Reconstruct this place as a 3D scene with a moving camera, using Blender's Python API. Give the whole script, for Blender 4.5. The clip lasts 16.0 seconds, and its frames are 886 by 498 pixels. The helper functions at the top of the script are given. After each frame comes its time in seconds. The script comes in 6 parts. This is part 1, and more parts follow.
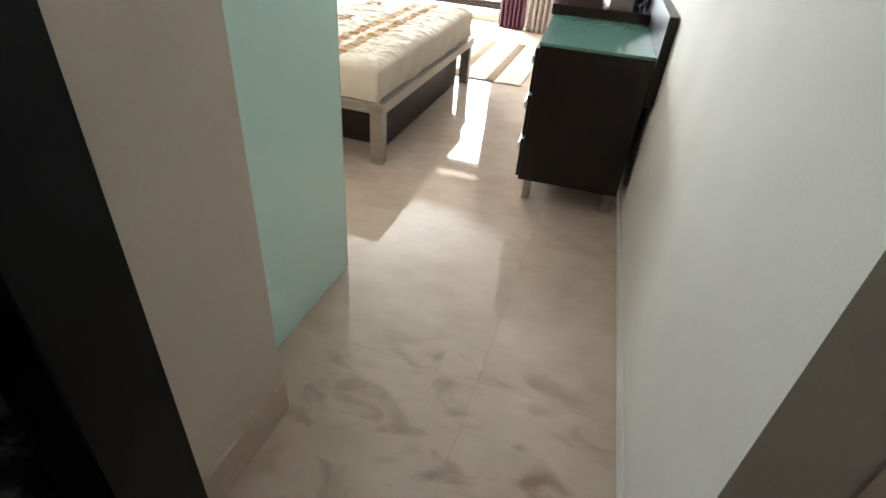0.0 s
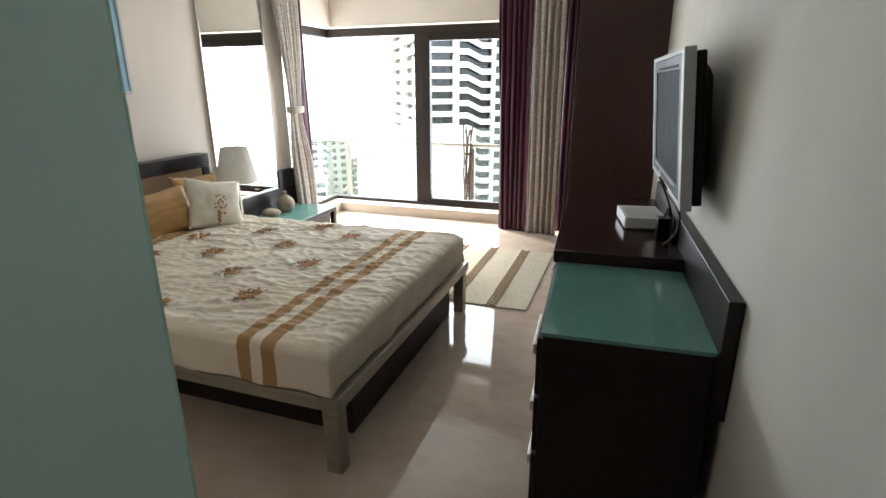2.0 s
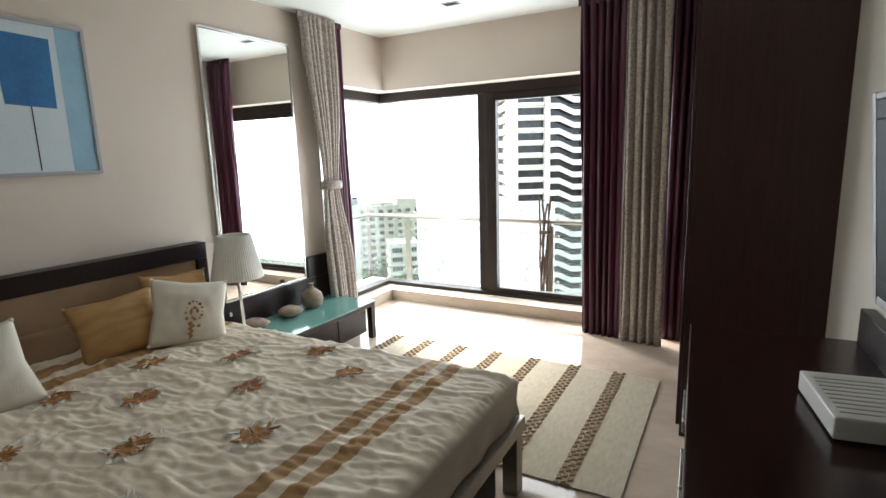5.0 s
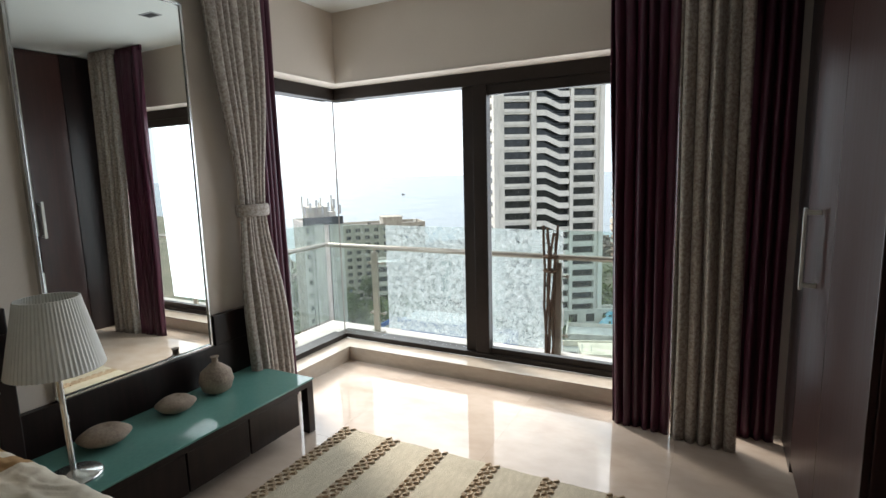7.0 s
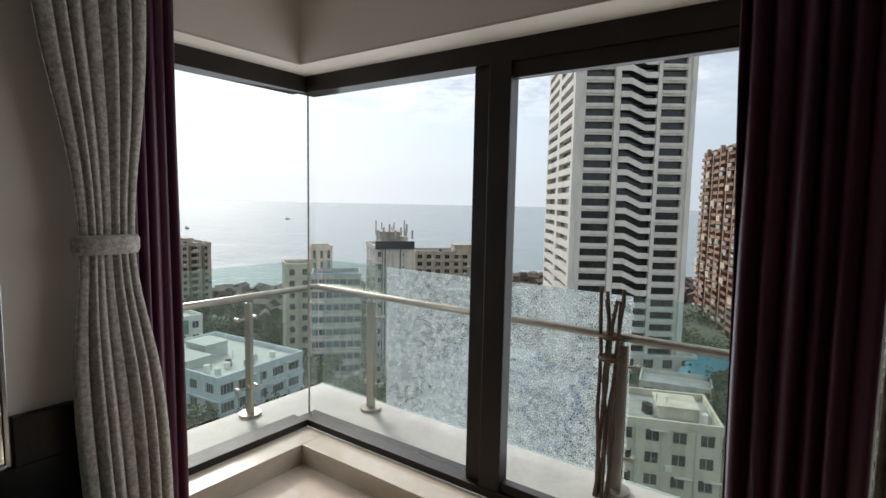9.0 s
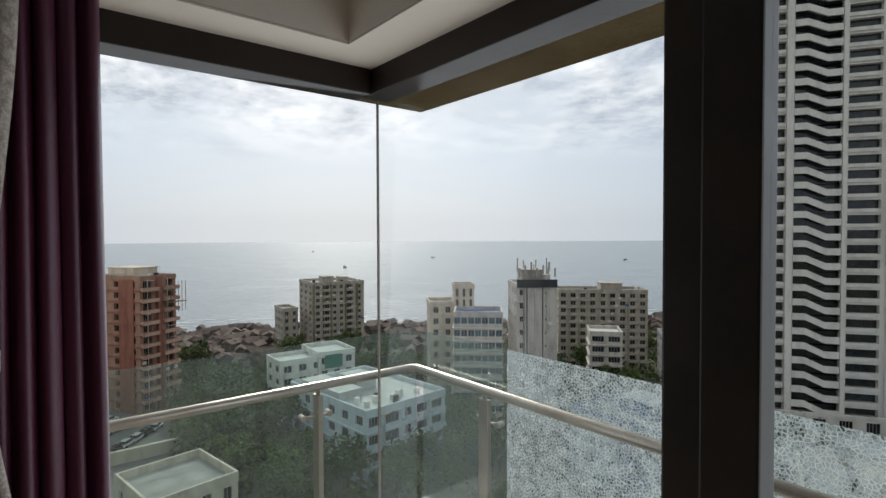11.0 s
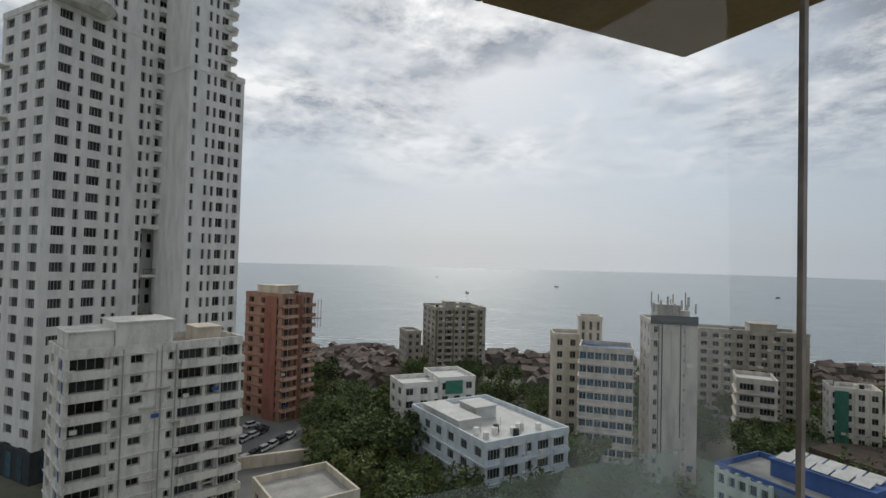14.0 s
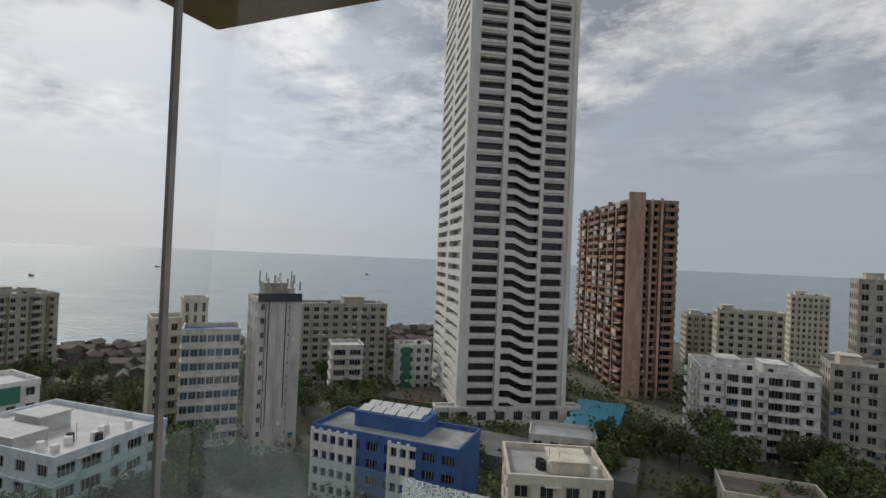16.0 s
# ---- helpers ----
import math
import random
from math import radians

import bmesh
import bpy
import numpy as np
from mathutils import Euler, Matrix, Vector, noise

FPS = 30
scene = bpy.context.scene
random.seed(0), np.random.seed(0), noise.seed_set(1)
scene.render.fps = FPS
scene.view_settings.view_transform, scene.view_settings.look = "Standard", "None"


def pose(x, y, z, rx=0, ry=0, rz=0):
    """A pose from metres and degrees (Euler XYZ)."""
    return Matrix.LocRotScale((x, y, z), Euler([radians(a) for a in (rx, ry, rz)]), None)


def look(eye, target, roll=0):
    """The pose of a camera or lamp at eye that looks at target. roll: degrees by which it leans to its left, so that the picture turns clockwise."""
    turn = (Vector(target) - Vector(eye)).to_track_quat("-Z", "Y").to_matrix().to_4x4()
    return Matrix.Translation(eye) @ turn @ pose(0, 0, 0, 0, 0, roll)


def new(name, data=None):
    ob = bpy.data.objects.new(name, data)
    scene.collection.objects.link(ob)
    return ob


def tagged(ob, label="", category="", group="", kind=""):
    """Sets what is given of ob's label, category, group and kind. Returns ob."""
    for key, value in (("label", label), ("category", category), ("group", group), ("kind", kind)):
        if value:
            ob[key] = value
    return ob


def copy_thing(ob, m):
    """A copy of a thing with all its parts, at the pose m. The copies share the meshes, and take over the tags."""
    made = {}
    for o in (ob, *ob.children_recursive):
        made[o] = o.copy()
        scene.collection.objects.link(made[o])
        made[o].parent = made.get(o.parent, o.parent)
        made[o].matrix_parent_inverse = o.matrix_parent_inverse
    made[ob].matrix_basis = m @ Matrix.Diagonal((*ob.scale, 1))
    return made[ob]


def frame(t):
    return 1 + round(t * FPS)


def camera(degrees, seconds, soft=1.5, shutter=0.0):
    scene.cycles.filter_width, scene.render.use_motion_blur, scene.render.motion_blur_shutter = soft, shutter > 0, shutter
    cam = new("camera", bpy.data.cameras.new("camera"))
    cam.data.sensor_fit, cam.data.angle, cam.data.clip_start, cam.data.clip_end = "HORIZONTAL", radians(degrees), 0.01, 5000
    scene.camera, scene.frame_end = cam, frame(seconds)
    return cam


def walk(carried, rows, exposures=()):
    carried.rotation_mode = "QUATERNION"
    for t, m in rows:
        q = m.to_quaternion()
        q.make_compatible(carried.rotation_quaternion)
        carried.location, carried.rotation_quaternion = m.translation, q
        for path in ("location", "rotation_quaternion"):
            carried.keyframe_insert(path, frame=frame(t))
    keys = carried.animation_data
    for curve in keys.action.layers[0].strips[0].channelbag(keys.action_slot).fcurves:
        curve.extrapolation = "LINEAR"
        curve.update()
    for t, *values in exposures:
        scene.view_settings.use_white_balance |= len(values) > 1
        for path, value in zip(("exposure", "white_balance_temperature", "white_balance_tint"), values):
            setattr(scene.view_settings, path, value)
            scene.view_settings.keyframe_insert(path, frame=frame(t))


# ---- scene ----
cam = camera(80.5, 16.0)
PATH = [
    (0, (0.084, 0.505, 1.374), (-0.368, 2.08, 0.228), 4.9),
    (0.5, (0.031, 0.693, 1.432), (-0.337, 2.39, 0.441), 3.6),
    (1, (-0.069, 0.924, 1.528), (-0.448, 2.715, 0.72), 1.6),
    (1.5, (-0.063, 1.181, 1.556), (-0.559, 2.993, 0.868), 0.2),
    (2, (-0.058, 1.477, 1.566), (-0.688, 3.277, 0.962), -0.2),
    (2.5, (-0.155, 1.769, 1.559), (-0.785, 3.586, 1.012), 0.4),
    (3, (-0.213, 2.027, 1.567), (-0.82, 3.863, 1.054), 0.5),
    (3.5, (-0.151, 2.223, 1.561), (-0.883, 4.026, 1.098), 0.2),
    (4, (-0.112, 2.379, 1.587), (-1.005, 4.118, 1.167), 0.0),
    (6.5, (-0.763, 3.604, 1.51), (-1.728, 5.328, 1.198), -2.3),
    (7, (-0.852, 3.997, 1.515), (-1.774, 5.747, 1.22), -1.5),
    (7.5, (-0.844, 4.357, 1.497), (-1.801, 6.091, 1.221), 0.4),
    (8, (-0.925, 4.747, 1.465), (-1.965, 6.437, 1.215), 1.1),
    (10.5, (-1.699, 6.222, 1.564), (-3.108, 7.64, 1.502), 0.5),
    (11, (-1.94, 6.44, 1.565), (-3.498, 7.693, 1.518), -0.2),
    (11.5, (-2.313, 6.608, 1.572), (-4.007, 7.671, 1.551), -0.4),
    (12, (-2.608, 6.736, 1.603), (-4.432, 7.556, 1.638), -0.6),
    (12.5, (-2.814, 6.855, 1.599), (-4.721, 7.451, 1.679), -0.1),
    (13, (-3.007, 6.82, 1.595), (-4.932, 7.354, 1.681), 0.5),
    (13.5, (-3.26, 6.858, 1.59), (-5.153, 7.499, 1.663), 0.9),
    (14, (-3.325, 6.864, 1.594), (-5.13, 7.722, 1.646), 1.5),
    (14.5, (-3.338, 6.927, 1.588), (-4.982, 8.066, 1.616), 1.8),
    (15, (-3.298, 6.979, 1.589), (-4.711, 8.394, 1.602), 2.2),
    (15.5, (-3.253, 7.052, 1.584), (-4.374, 8.708, 1.603), 2.5),
    (16, (-3.14, 7.082, 1.593), (-3.946, 8.913, 1.616), 2.4),
]
EXPO = [(0, 4.3), (0.5, 3.8), (1, 3.35), (1.5, 3.0), (2, 2.65), (3, 2.3), (4, 2.15), (6.5, 1.3), (7, 0.8), (7.5, 0.55), (8.2, 0.25), (10.4, -0.4), (12, -0.55), (14, -0.82), (16, -0.85)]
walk(cam, [(t, look(eye, target, roll)) for t, eye, target, roll in PATH], EXPO)

# ---------- world, sun ----------
SUN_YAW, SUN_UP = 62.0, 34.0
world = bpy.data.worlds.new("sky")
scene.world = world
world.use_nodes = True
wt = world.node_tree
wt.nodes.clear()


def wnode(kind, operation="", data_type=""):
    n = wt.nodes.new(kind)
    if operation:
        n.operation = operation
    if data_type:
        n.data_type = data_type
    return n


out = wnode("ShaderNodeOutputWorld")
bg = wnode("ShaderNodeBackground")
sky = wnode("ShaderNodeTexSky")
sky.sky_type = "NISHITA"
sky.sun_disc = False
sky.sun_elevation = radians(SUN_UP)
sky.sun_rotation = radians(-SUN_YAW)
sky.dust_density, sky.air_density = 2.5, 1.0
tc = wnode("ShaderNodeTexCoord")
sep = wnode("ShaderNodeSeparateXYZ")
wt.links.new(tc.outputs["Generated"], sep.inputs[0])
up = wnode("ShaderNodeMath", operation="MAXIMUM")
up.inputs[1].default_value = 0.03
wt.links.new(sep.outputs[2], up.inputs[0])
com = wnode("ShaderNodeCombineXYZ")
wt.links.new(sep.outputs[0], com.inputs[0])
wt.links.new(sep.outputs[1], com.inputs[1])
wt.links.new(up.outputs[0], com.inputs[2])
wt.links.new(com.outputs[0], sky.inputs[0])
# flat cloud sheet seen from below: direction / height
lift = wnode("ShaderNodeMath", operation="ADD")
lift.inputs[1].default_value = 0.16
wt.links.new(up.outputs[0], lift.inputs[0])
divx = wnode("ShaderNodeVectorMath", operation="DIVIDE")
hh = wnode("ShaderNodeCombineXYZ")
for i in range(3):
    wt.links.new(lift.outputs[0], hh.inputs[i])
wt.links.new(com.outputs[0], divx.inputs[0])
wt.links.new(hh.outputs[0], divx.inputs[1])
cl = wnode("ShaderNodeTexNoise")
cl.inputs["Scale"].default_value, cl.inputs["Detail"].default_value, cl.inputs["Roughness"].default_value = 1.15, 9, 0.56
cl.inputs["Distortion"].default_value = 0.1
wt.links.new(divx.outputs[0], cl.inputs["Vector"])
cover = wnode("ShaderNodeValToRGB")
cover.color_ramp.elements[0].position, cover.color_ramp.elements[1].position = 0.38, 0.55
wt.links.new(cl.outputs["Fac"], cover.inputs[0])
cl2 = wnode("ShaderNodeTexNoise")
cl2.inputs["Scale"].default_value, cl2.inputs["Detail"].default_value, cl2.inputs["Roughness"].default_value = 2.6, 12, 0.66
cl2.inputs["Distortion"].default_value = 0.12
wt.links.new(divx.outputs[0], cl2.inputs["Vector"])
shade = wnode("ShaderNodeValToRGB")
e = shade.color_ramp.elements
e[0].position, e[0].color = 0.40, (3.9, 4.3, 5.0, 1)
e[1].position, e[1].color = 0.60, (12.8, 12.8, 12.7, 1)
wt.links.new(cl2.outputs["Fac"], shade.inputs[0])
# clouds thin out towards the horizon into a bright haze
fade = wnode("ShaderNodeMapRange")
fade.inputs["From Min"].default_value, fade.inputs["From Max"].default_value = 0.13, 0.32
wt.links.new(up.outputs[0], fade.inputs["Value"])
cov = wnode("ShaderNodeMath", operation="MULTIPLY")
wt.links.new(cover.outputs[0], cov.inputs[0])
wt.links.new(fade.outputs[0], cov.inputs[1])
haze = wnode("ShaderNodeMix", data_type="RGBA")
haze.inputs["Factor"].default_value = 0.85
haze.inputs["B"].default_value = (6.5, 7.4, 8.5, 1)
wt.links.new(sky.outputs[0], haze.inputs["A"])
mix = wnode("ShaderNodeMix", data_type="RGBA")
wt.links.new(cov.outputs[0], mix.inputs["Factor"])
wt.links.new(haze.outputs["Result"], mix.inputs["A"])
wt.links.new(shade.outputs[0], mix.inputs["B"])
# the veiled sun brightens the cloud sheet around it
toward = wnode("ShaderNodeVectorMath", operation="DOT_PRODUCT")
toward.inputs[1].default_value = (-math.sin(radians(SUN_YAW)) * math.cos(radians(SUN_UP)), math.cos(radians(SUN_YAW)) * math.cos(radians(SUN_UP)), math.sin(radians(SUN_UP)))
wt.links.new(tc.outputs["Generated"], toward.inputs[0])
glow = wnode("ShaderNodeMapRange")
glow.inputs["From Min"].default_value, glow.inputs["From Max"].default_value = 0.55, 1.0
glow.inputs["To Min"].default_value, glow.inputs["To Max"].default_value = 0.82, 1.12
wt.links.new(toward.outputs["Value"], glow.inputs["Value"])
lit = wnode("ShaderNodeVectorMath", operation="SCALE")
wt.links.new(mix.outputs["Result"], lit.inputs[0])
wt.links.new(glow.outputs[0], lit.inputs["Scale"])
wt.links.new(lit.outputs[0], bg.inputs[0])
bg.inputs[1].default_value = 0.13
wt.links.new(bg.outputs[0], out.inputs[0])

sun_data = bpy.data.lights.new("sun", "SUN")
sun_data.energy, sun_data.angle, sun_data.color = 2.6, radians(12), (1.0, 0.95, 0.87)
sun = new("sun", sun_data)
sy, su = radians(SUN_YAW), radians(SUN_UP)
sun.matrix_world = look((0, 0, 60), (60 * math.sin(sy) * math.cos(su), -60 * math.cos(sy) * math.cos(su), 60 - 60 * math.sin(su)))
for nm, m, sx, szz, power in (("window_light_front", look((-2.1, 7.66, 1.15), (-2.1, 0, 0.9)), 2.9, 1.9, 27), ("window_light_side", look((-3.84, 6.9, 1.15), (0, 6.2, 0.9)), 1.2, 1.9, 9)):
    ld = bpy.data.lights.new(nm, "AREA")
    ld.shape, ld.size, ld.size_y, ld.energy, ld.color = "RECTANGLE", sx, szz, power, (0.85, 0.925, 1.0)
    lo = new(nm, ld)
    lo.matrix_world = m


# ---------- materials ----------
def mat(name, c1, c2=None, rough=0.5, metal=0.0, scale=6.0, fine=60.0, bump=0.05, stretch=(1, 1, 1), spec=0.5, island=0.0, rnd=0.0, contrast=(0.35, 0.65), detail=6):
    """Two-scale procedural surface in object space."""
    m = bpy.data.materials.new(name)
    m.use_nodes = True
    nt = m.node_tree
    b = nt.nodes["Principled BSDF"]
    c2 = c2 or tuple(v * 0.82 for v in c1)
    co = nt.nodes.new("ShaderNodeTexCoord")
    mp = nt.nodes.new("ShaderNodeMapping")
    mp.inputs["Scale"].default_value = stretch
    nt.links.new(co.outputs["Object"], mp.inputs[0])
    n1 = nt.nodes.new("ShaderNodeTexNoise")
    n1.inputs["Scale"].default_value, n1.inputs["Detail"].default_value = scale, detail
    n2 = nt.nodes.new("ShaderNodeTexNoise")
    n2.inputs["Scale"].default_value, n2.inputs["Detail"].default_value = fine, 4
    for n in (n1, n2):
        nt.links.new(mp.outputs[0], n.inputs["Vector"])
    mixn = nt.nodes.new("ShaderNodeMath")
    mixn.operation = "MULTIPLY_ADD"
    mixn.inputs[1].default_value = 0.35
    add = nt.nodes.new("ShaderNodeMath")
    add.operation = "MULTIPLY"
    add.inputs[1].default_value = 0.65
    nt.links.new(n1.outputs["Fac"], add.inputs[0])
    nt.links.new(n2.outputs["Fac"], mixn.inputs[0])
    nt.links.new(add.outputs[0], mixn.inputs[2])
    ramp = nt.nodes.new("ShaderNodeValToRGB")
    r = ramp.color_ramp.elements
    r[0].position, r[0].color = contrast[0], (*c2, 1)
    r[1].position, r[1].color = contrast[1], (*c1, 1)
    nt.links.new(mixn.outputs[0], ramp.inputs[0])
    col = ramp.outputs[0]
    if rnd:
        info = nt.nodes.new("ShaderNodeObjectInfo")
        hsv = nt.nodes.new("ShaderNodeHueSaturation")
        mr = nt.nodes.new("ShaderNodeMapRange")
        mr.inputs["To Min"].default_value, mr.inputs["To Max"].default_value = 1 - rnd, 1 + rnd
        nt.links.new(info.outputs["Random"], mr.inputs["Value"])
        nt.links.new(mr.outputs[0], hsv.inputs["Value"])
        nt.links.new(col, hsv.inputs["Color"])
        col = hsv.outputs[0]
    if island:
        geo = nt.nodes.new("ShaderNodeNewGeometry")
        hsv = nt.nodes.new("ShaderNodeHueSaturation")
        mr = nt.nodes.new("ShaderNodeMapRange")
        mr.inputs["To Min"].default_value, mr.inputs["To Max"].default_value = 1 - island, 1 + island
        nt.links.new(geo.outputs["Random Per Island"], mr.inputs["Value"])
        nt.links.new(mr.outputs[0], hsv.inputs["Value"])
        nt.links.new(col, hsv.inputs["Color"])
        col = hsv.outputs[0]
    nt.links.new(col, b.inputs["Base Color"])
    b.inputs["Roughness"].default_value, b.inputs["Metallic"].default_value = rough, metal
    b.inputs["Specular IOR Level"].default_value = spec
    rr = nt.nodes.new("ShaderNodeMapRange")
    rr.inputs["To Min"].default_value, rr.inputs["To Max"].default_value = max(0.02, rough - 0.07), min(1, rough + 0.07)
    nt.links.new(n1.outputs["Fac"], rr.inputs["Value"])
    nt.links.new(rr.outputs[0], b.inputs["Roughness"])
    if bump:
        bp = nt.nodes.new("ShaderNodeBump")
        bp.inputs["Strength"].default_value, bp.inputs["Distance"].default_value = bump, 0.01
        nt.links.new(n2.outputs["Fac"], bp.inputs["Height"])
        nt.links.new(bp.outputs[0], b.inputs["Normal"])
    return m


def glass_mat(name, tint=(0.93, 0.97, 0.96), gloss=0.08, rough=0.0, veil=0.0, veil_col=(0.8, 0.85, 0.84), crack=False):
    """Thin pane: clear with a little mirror, some dirt veil, or shattered."""
    m = bpy.data.materials.new(name)
    m.use_nodes = True
    nt = m.node_tree
    nt.nodes.clear()
    o = nt.nodes.new("ShaderNodeOutputMaterial")
    tr = nt.nodes.new("ShaderNodeBsdfTransparent")
    tr.inputs[0].default_value = (*tint, 1)
    gl = nt.nodes.new("ShaderNodeBsdfGlossy")
    gl.inputs["Roughness"].default_value = rough
    fr = nt.nodes.new("ShaderNodeFresnel")
    fr.inputs[0].default_value = 1.45
    m1 = nt.nodes.new("ShaderNodeMixShader")
    sc = nt.nodes.new("ShaderNodeMath")
    sc.operation = "MULTIPLY"
    sc.inputs[1].default_value = gloss
    nt.links.new(fr.outputs[0], sc.inputs[0])
    nt.links.new(sc.outputs[0], m1.inputs[0])
    nt.links.new(tr.outputs[0], m1.inputs[1])
    nt.links.new(gl.outputs[0], m1.inputs[2])
    last = m1
    if veil or crack:
        df = nt.nodes.new("ShaderNodeBsdfDiffuse")
        tl = nt.nodes.new("ShaderNodeBsdfTranslucent")
        df.inputs[0].default_value = tl.inputs[0].default_value = (*veil_col, 1)
        dm = nt.nodes.new("ShaderNodeMixShader")
        dm.inputs[0].default_value = 0.6
        nt.links.new(df.outputs[0], dm.inputs[1])
        nt.links.new(tl.outputs[0], dm.inputs[2])
        co = nt.nodes.new("ShaderNodeTexCoord")
        m2 = nt.nodes.new("ShaderNodeMixShader")
        if crack:
            vo = nt.nodes.new("ShaderNodeTexVoronoi")
            vo.feature = "DISTANCE_TO_EDGE"
            vo.inputs["Scale"].default_value = 70
            v2 = nt.nodes.new("ShaderNodeTexNoise")
            v2.inputs["Scale"].default_value, v2.inputs["Detail"].default_value = 26, 6
            nt.links.new(co.outputs["Object"], vo.inputs["Vector"])
            nt.links.new(co.outputs["Object"], v2.inputs["Vector"])
            rp = nt.nodes.new("ShaderNodeValToRGB")
            rp.color_ramp.elements[0].position, rp.color_ramp.elements[0].color = 0.02, (1, 1, 1, 1)
            rp.color_ramp.elements[1].position, rp.color_ramp.elements[1].color = 0.14, (0.0, 0.0, 0.0, 1)
            nt.links.new(vo.outputs["Distance"], rp.inputs[0])
            r2 = nt.nodes.new("ShaderNodeValToRGB")
            r2.color_ramp.elements[0].position, r2.color_ramp.elements[1].position = 0.42, 0.6
            nt.links.new(v2.outputs["Fac"], r2.inputs[0])
            mx = nt.nodes.new("ShaderNodeMath")
            mx.operation = "MULTIPLY_ADD"
            mx.inputs[1].default_value = 0.32
            mm = nt.nodes.new("ShaderNodeMath")
            mm.operation = "MULTIPLY"
            mm.inputs[1].default_value = 0.8
            nt.links.new(rp.outputs[0], mm.inputs[0])
            nt.links.new(r2.outputs[0], mx.inputs[0])
            nt.links.new(mm.outputs[0], mx.inputs[2])
            nt.links.new(mx.outputs[0], m2.inputs[0])
        else:
            no = nt.nodes.new("ShaderNodeTexNoise")
            no.inputs["Scale"].default_value, no.inputs["Detail"].default_value = 5, 8
            nt.links.new(co.outputs["Object"], no.inputs["Vector"])
            mm = nt.nodes.new("ShaderNodeMath")
            mm.operation = "MULTIPLY"
            mm.inputs[1].default_value = veil * 2
            nt.links.new(no.outputs["Fac"], mm.inputs[0])
            nt.links.new(mm.outputs[0], m2.inputs[0])
        nt.links.new(last.outputs[0], m2.inputs[1])
        nt.links.new(dm.outputs[0], m2.inputs[2])
        last = m2
    nt.links.new(last.outputs[0], o.inputs[0])
    return m


M_WALL = mat("wall_paint", (0.665, 0.585, 0.505), (0.605, 0.525, 0.45), rough=0.7, scale=1.4, fine=160, bump=0.04, spec=0.3)
M_WALL_R = mat("wall_paint_grey", (0.68, 0.655, 0.60), (0.60, 0.575, 0.52), rough=0.8, scale=2.2, fine=140, bump=0.05, spec=0.2)
M_CEIL = mat("ceiling_paint", (0.82, 0.84, 0.82), (0.78, 0.8, 0.78), rough=0.7, scale=1.0, bump=0.02)
M_FLOOR = mat("beige_marble", (0.62, 0.51, 0.42), (0.50, 0.39, 0.305), rough=0.0, scale=2.4, fine=9, bump=0.0, stretch=(0.8, 1.3, 1), contrast=(0.36, 0.64), rnd=0.03)
M_STAIN = mat("dried_dirt", (0.44, 0.26, 0.14), (0.34, 0.19, 0.10), rough=0.35, scale=14, fine=70)
M_SKIRT = mat("skirting_stone", (0.56, 0.46, 0.37), (0.48, 0.38, 0.30), rough=0.2, scale=3)
M_CURB = mat("curb_stone", (0.50, 0.42, 0.335), (0.41, 0.335, 0.26), rough=0.18, scale=2.5, fine=14, stretch=(1, 1, 3), bump=0.0)
M_WENGE = mat("dark_stained_veneer", (0.018, 0.009, 0.008), (0.008, 0.005, 0.0045), rough=0.34, spec=0.3, scale=5, fine=60, stretch=(9, 9, 0.6), bump=0.06)
M_MAHOG = mat("dark_red_brown_veneer", (0.055, 0.018, 0.014), (0.028, 0.011, 0.009), rough=0.36, scale=5, fine=40, stretch=(9, 9, 0.5), bump=0.015)
M_MAHOG_TOP = mat("polished_dark_red_wood", (0.035, 0.013, 0.011), (0.02, 0.009, 0.008), rough=0.16, scale=5, fine=60, stretch=(9, 0.6, 9), bump=0.03)
M_GREEN = mat("back_painted_green_glass", (0.14, 0.30, 0.26), (0.11, 0.25, 0.22), rough=0.07, scale=1.5, bump=0.0)
M_FROST = mat("frosted_green_glass", (0.66, 0.88, 0.83), (0.60, 0.83, 0.78), rough=0.16, scale=0.9, fine=200, bump=0.01)
M_GLASSEDGE = mat("glass_edge", (0.55, 0.78, 0.70), (0.40, 0.66, 0.58), rough=0.1, scale=8, bump=0.0)
M_STEEL = mat("brushed_steel", (0.42, 0.39, 0.34), (0.32, 0.29, 0.25), rough=0.36, metal=0.85, scale=6, fine=120, stretch=(1, 12, 12), bump=0.06)
M_CHROME = mat("satin_chrome", (0.72, 0.72, 0.70), (0.6, 0.6, 0.58), rough=0.22, metal=0.9, scale=8, bump=0.0)
M_RAIL = mat("stainless_rail", (0.50, 0.46, 0.40), (0.40, 0.36, 0.31), rough=0.32, metal=0.8, scale=9, fine=80, bump=0.03)
M_FRAME = mat("bronze_window_frame", (0.028, 0.019, 0.014), (0.018, 0.013, 0.010), rough=0.45, scale=6, bump=0.02, spec=0.25)
M_JOINT = mat("sealed_glass_joint", (0.30, 0.26, 0.23), (0.18, 0.15, 0.13), rough=0.4, scale=12, bump=0.0)
M_BLACK = mat("black_lacquer", (0.007, 0.007, 0.008), (0.005, 0.005, 0.006), rough=0.35, scale=5, bump=0.02, spec=0.15)
M_TVSILVER = mat("silver_plastic", (0.40, 0.40, 0.41), (0.36, 0.36, 0.37), rough=0.35, scale=8, bump=0.0)
M_SCREEN = mat("dark_screen", (0.010, 0.013, 0.016), (0.008, 0.010, 0.013), rough=0.5, scale=12, bump=0.0, spec=0.02)
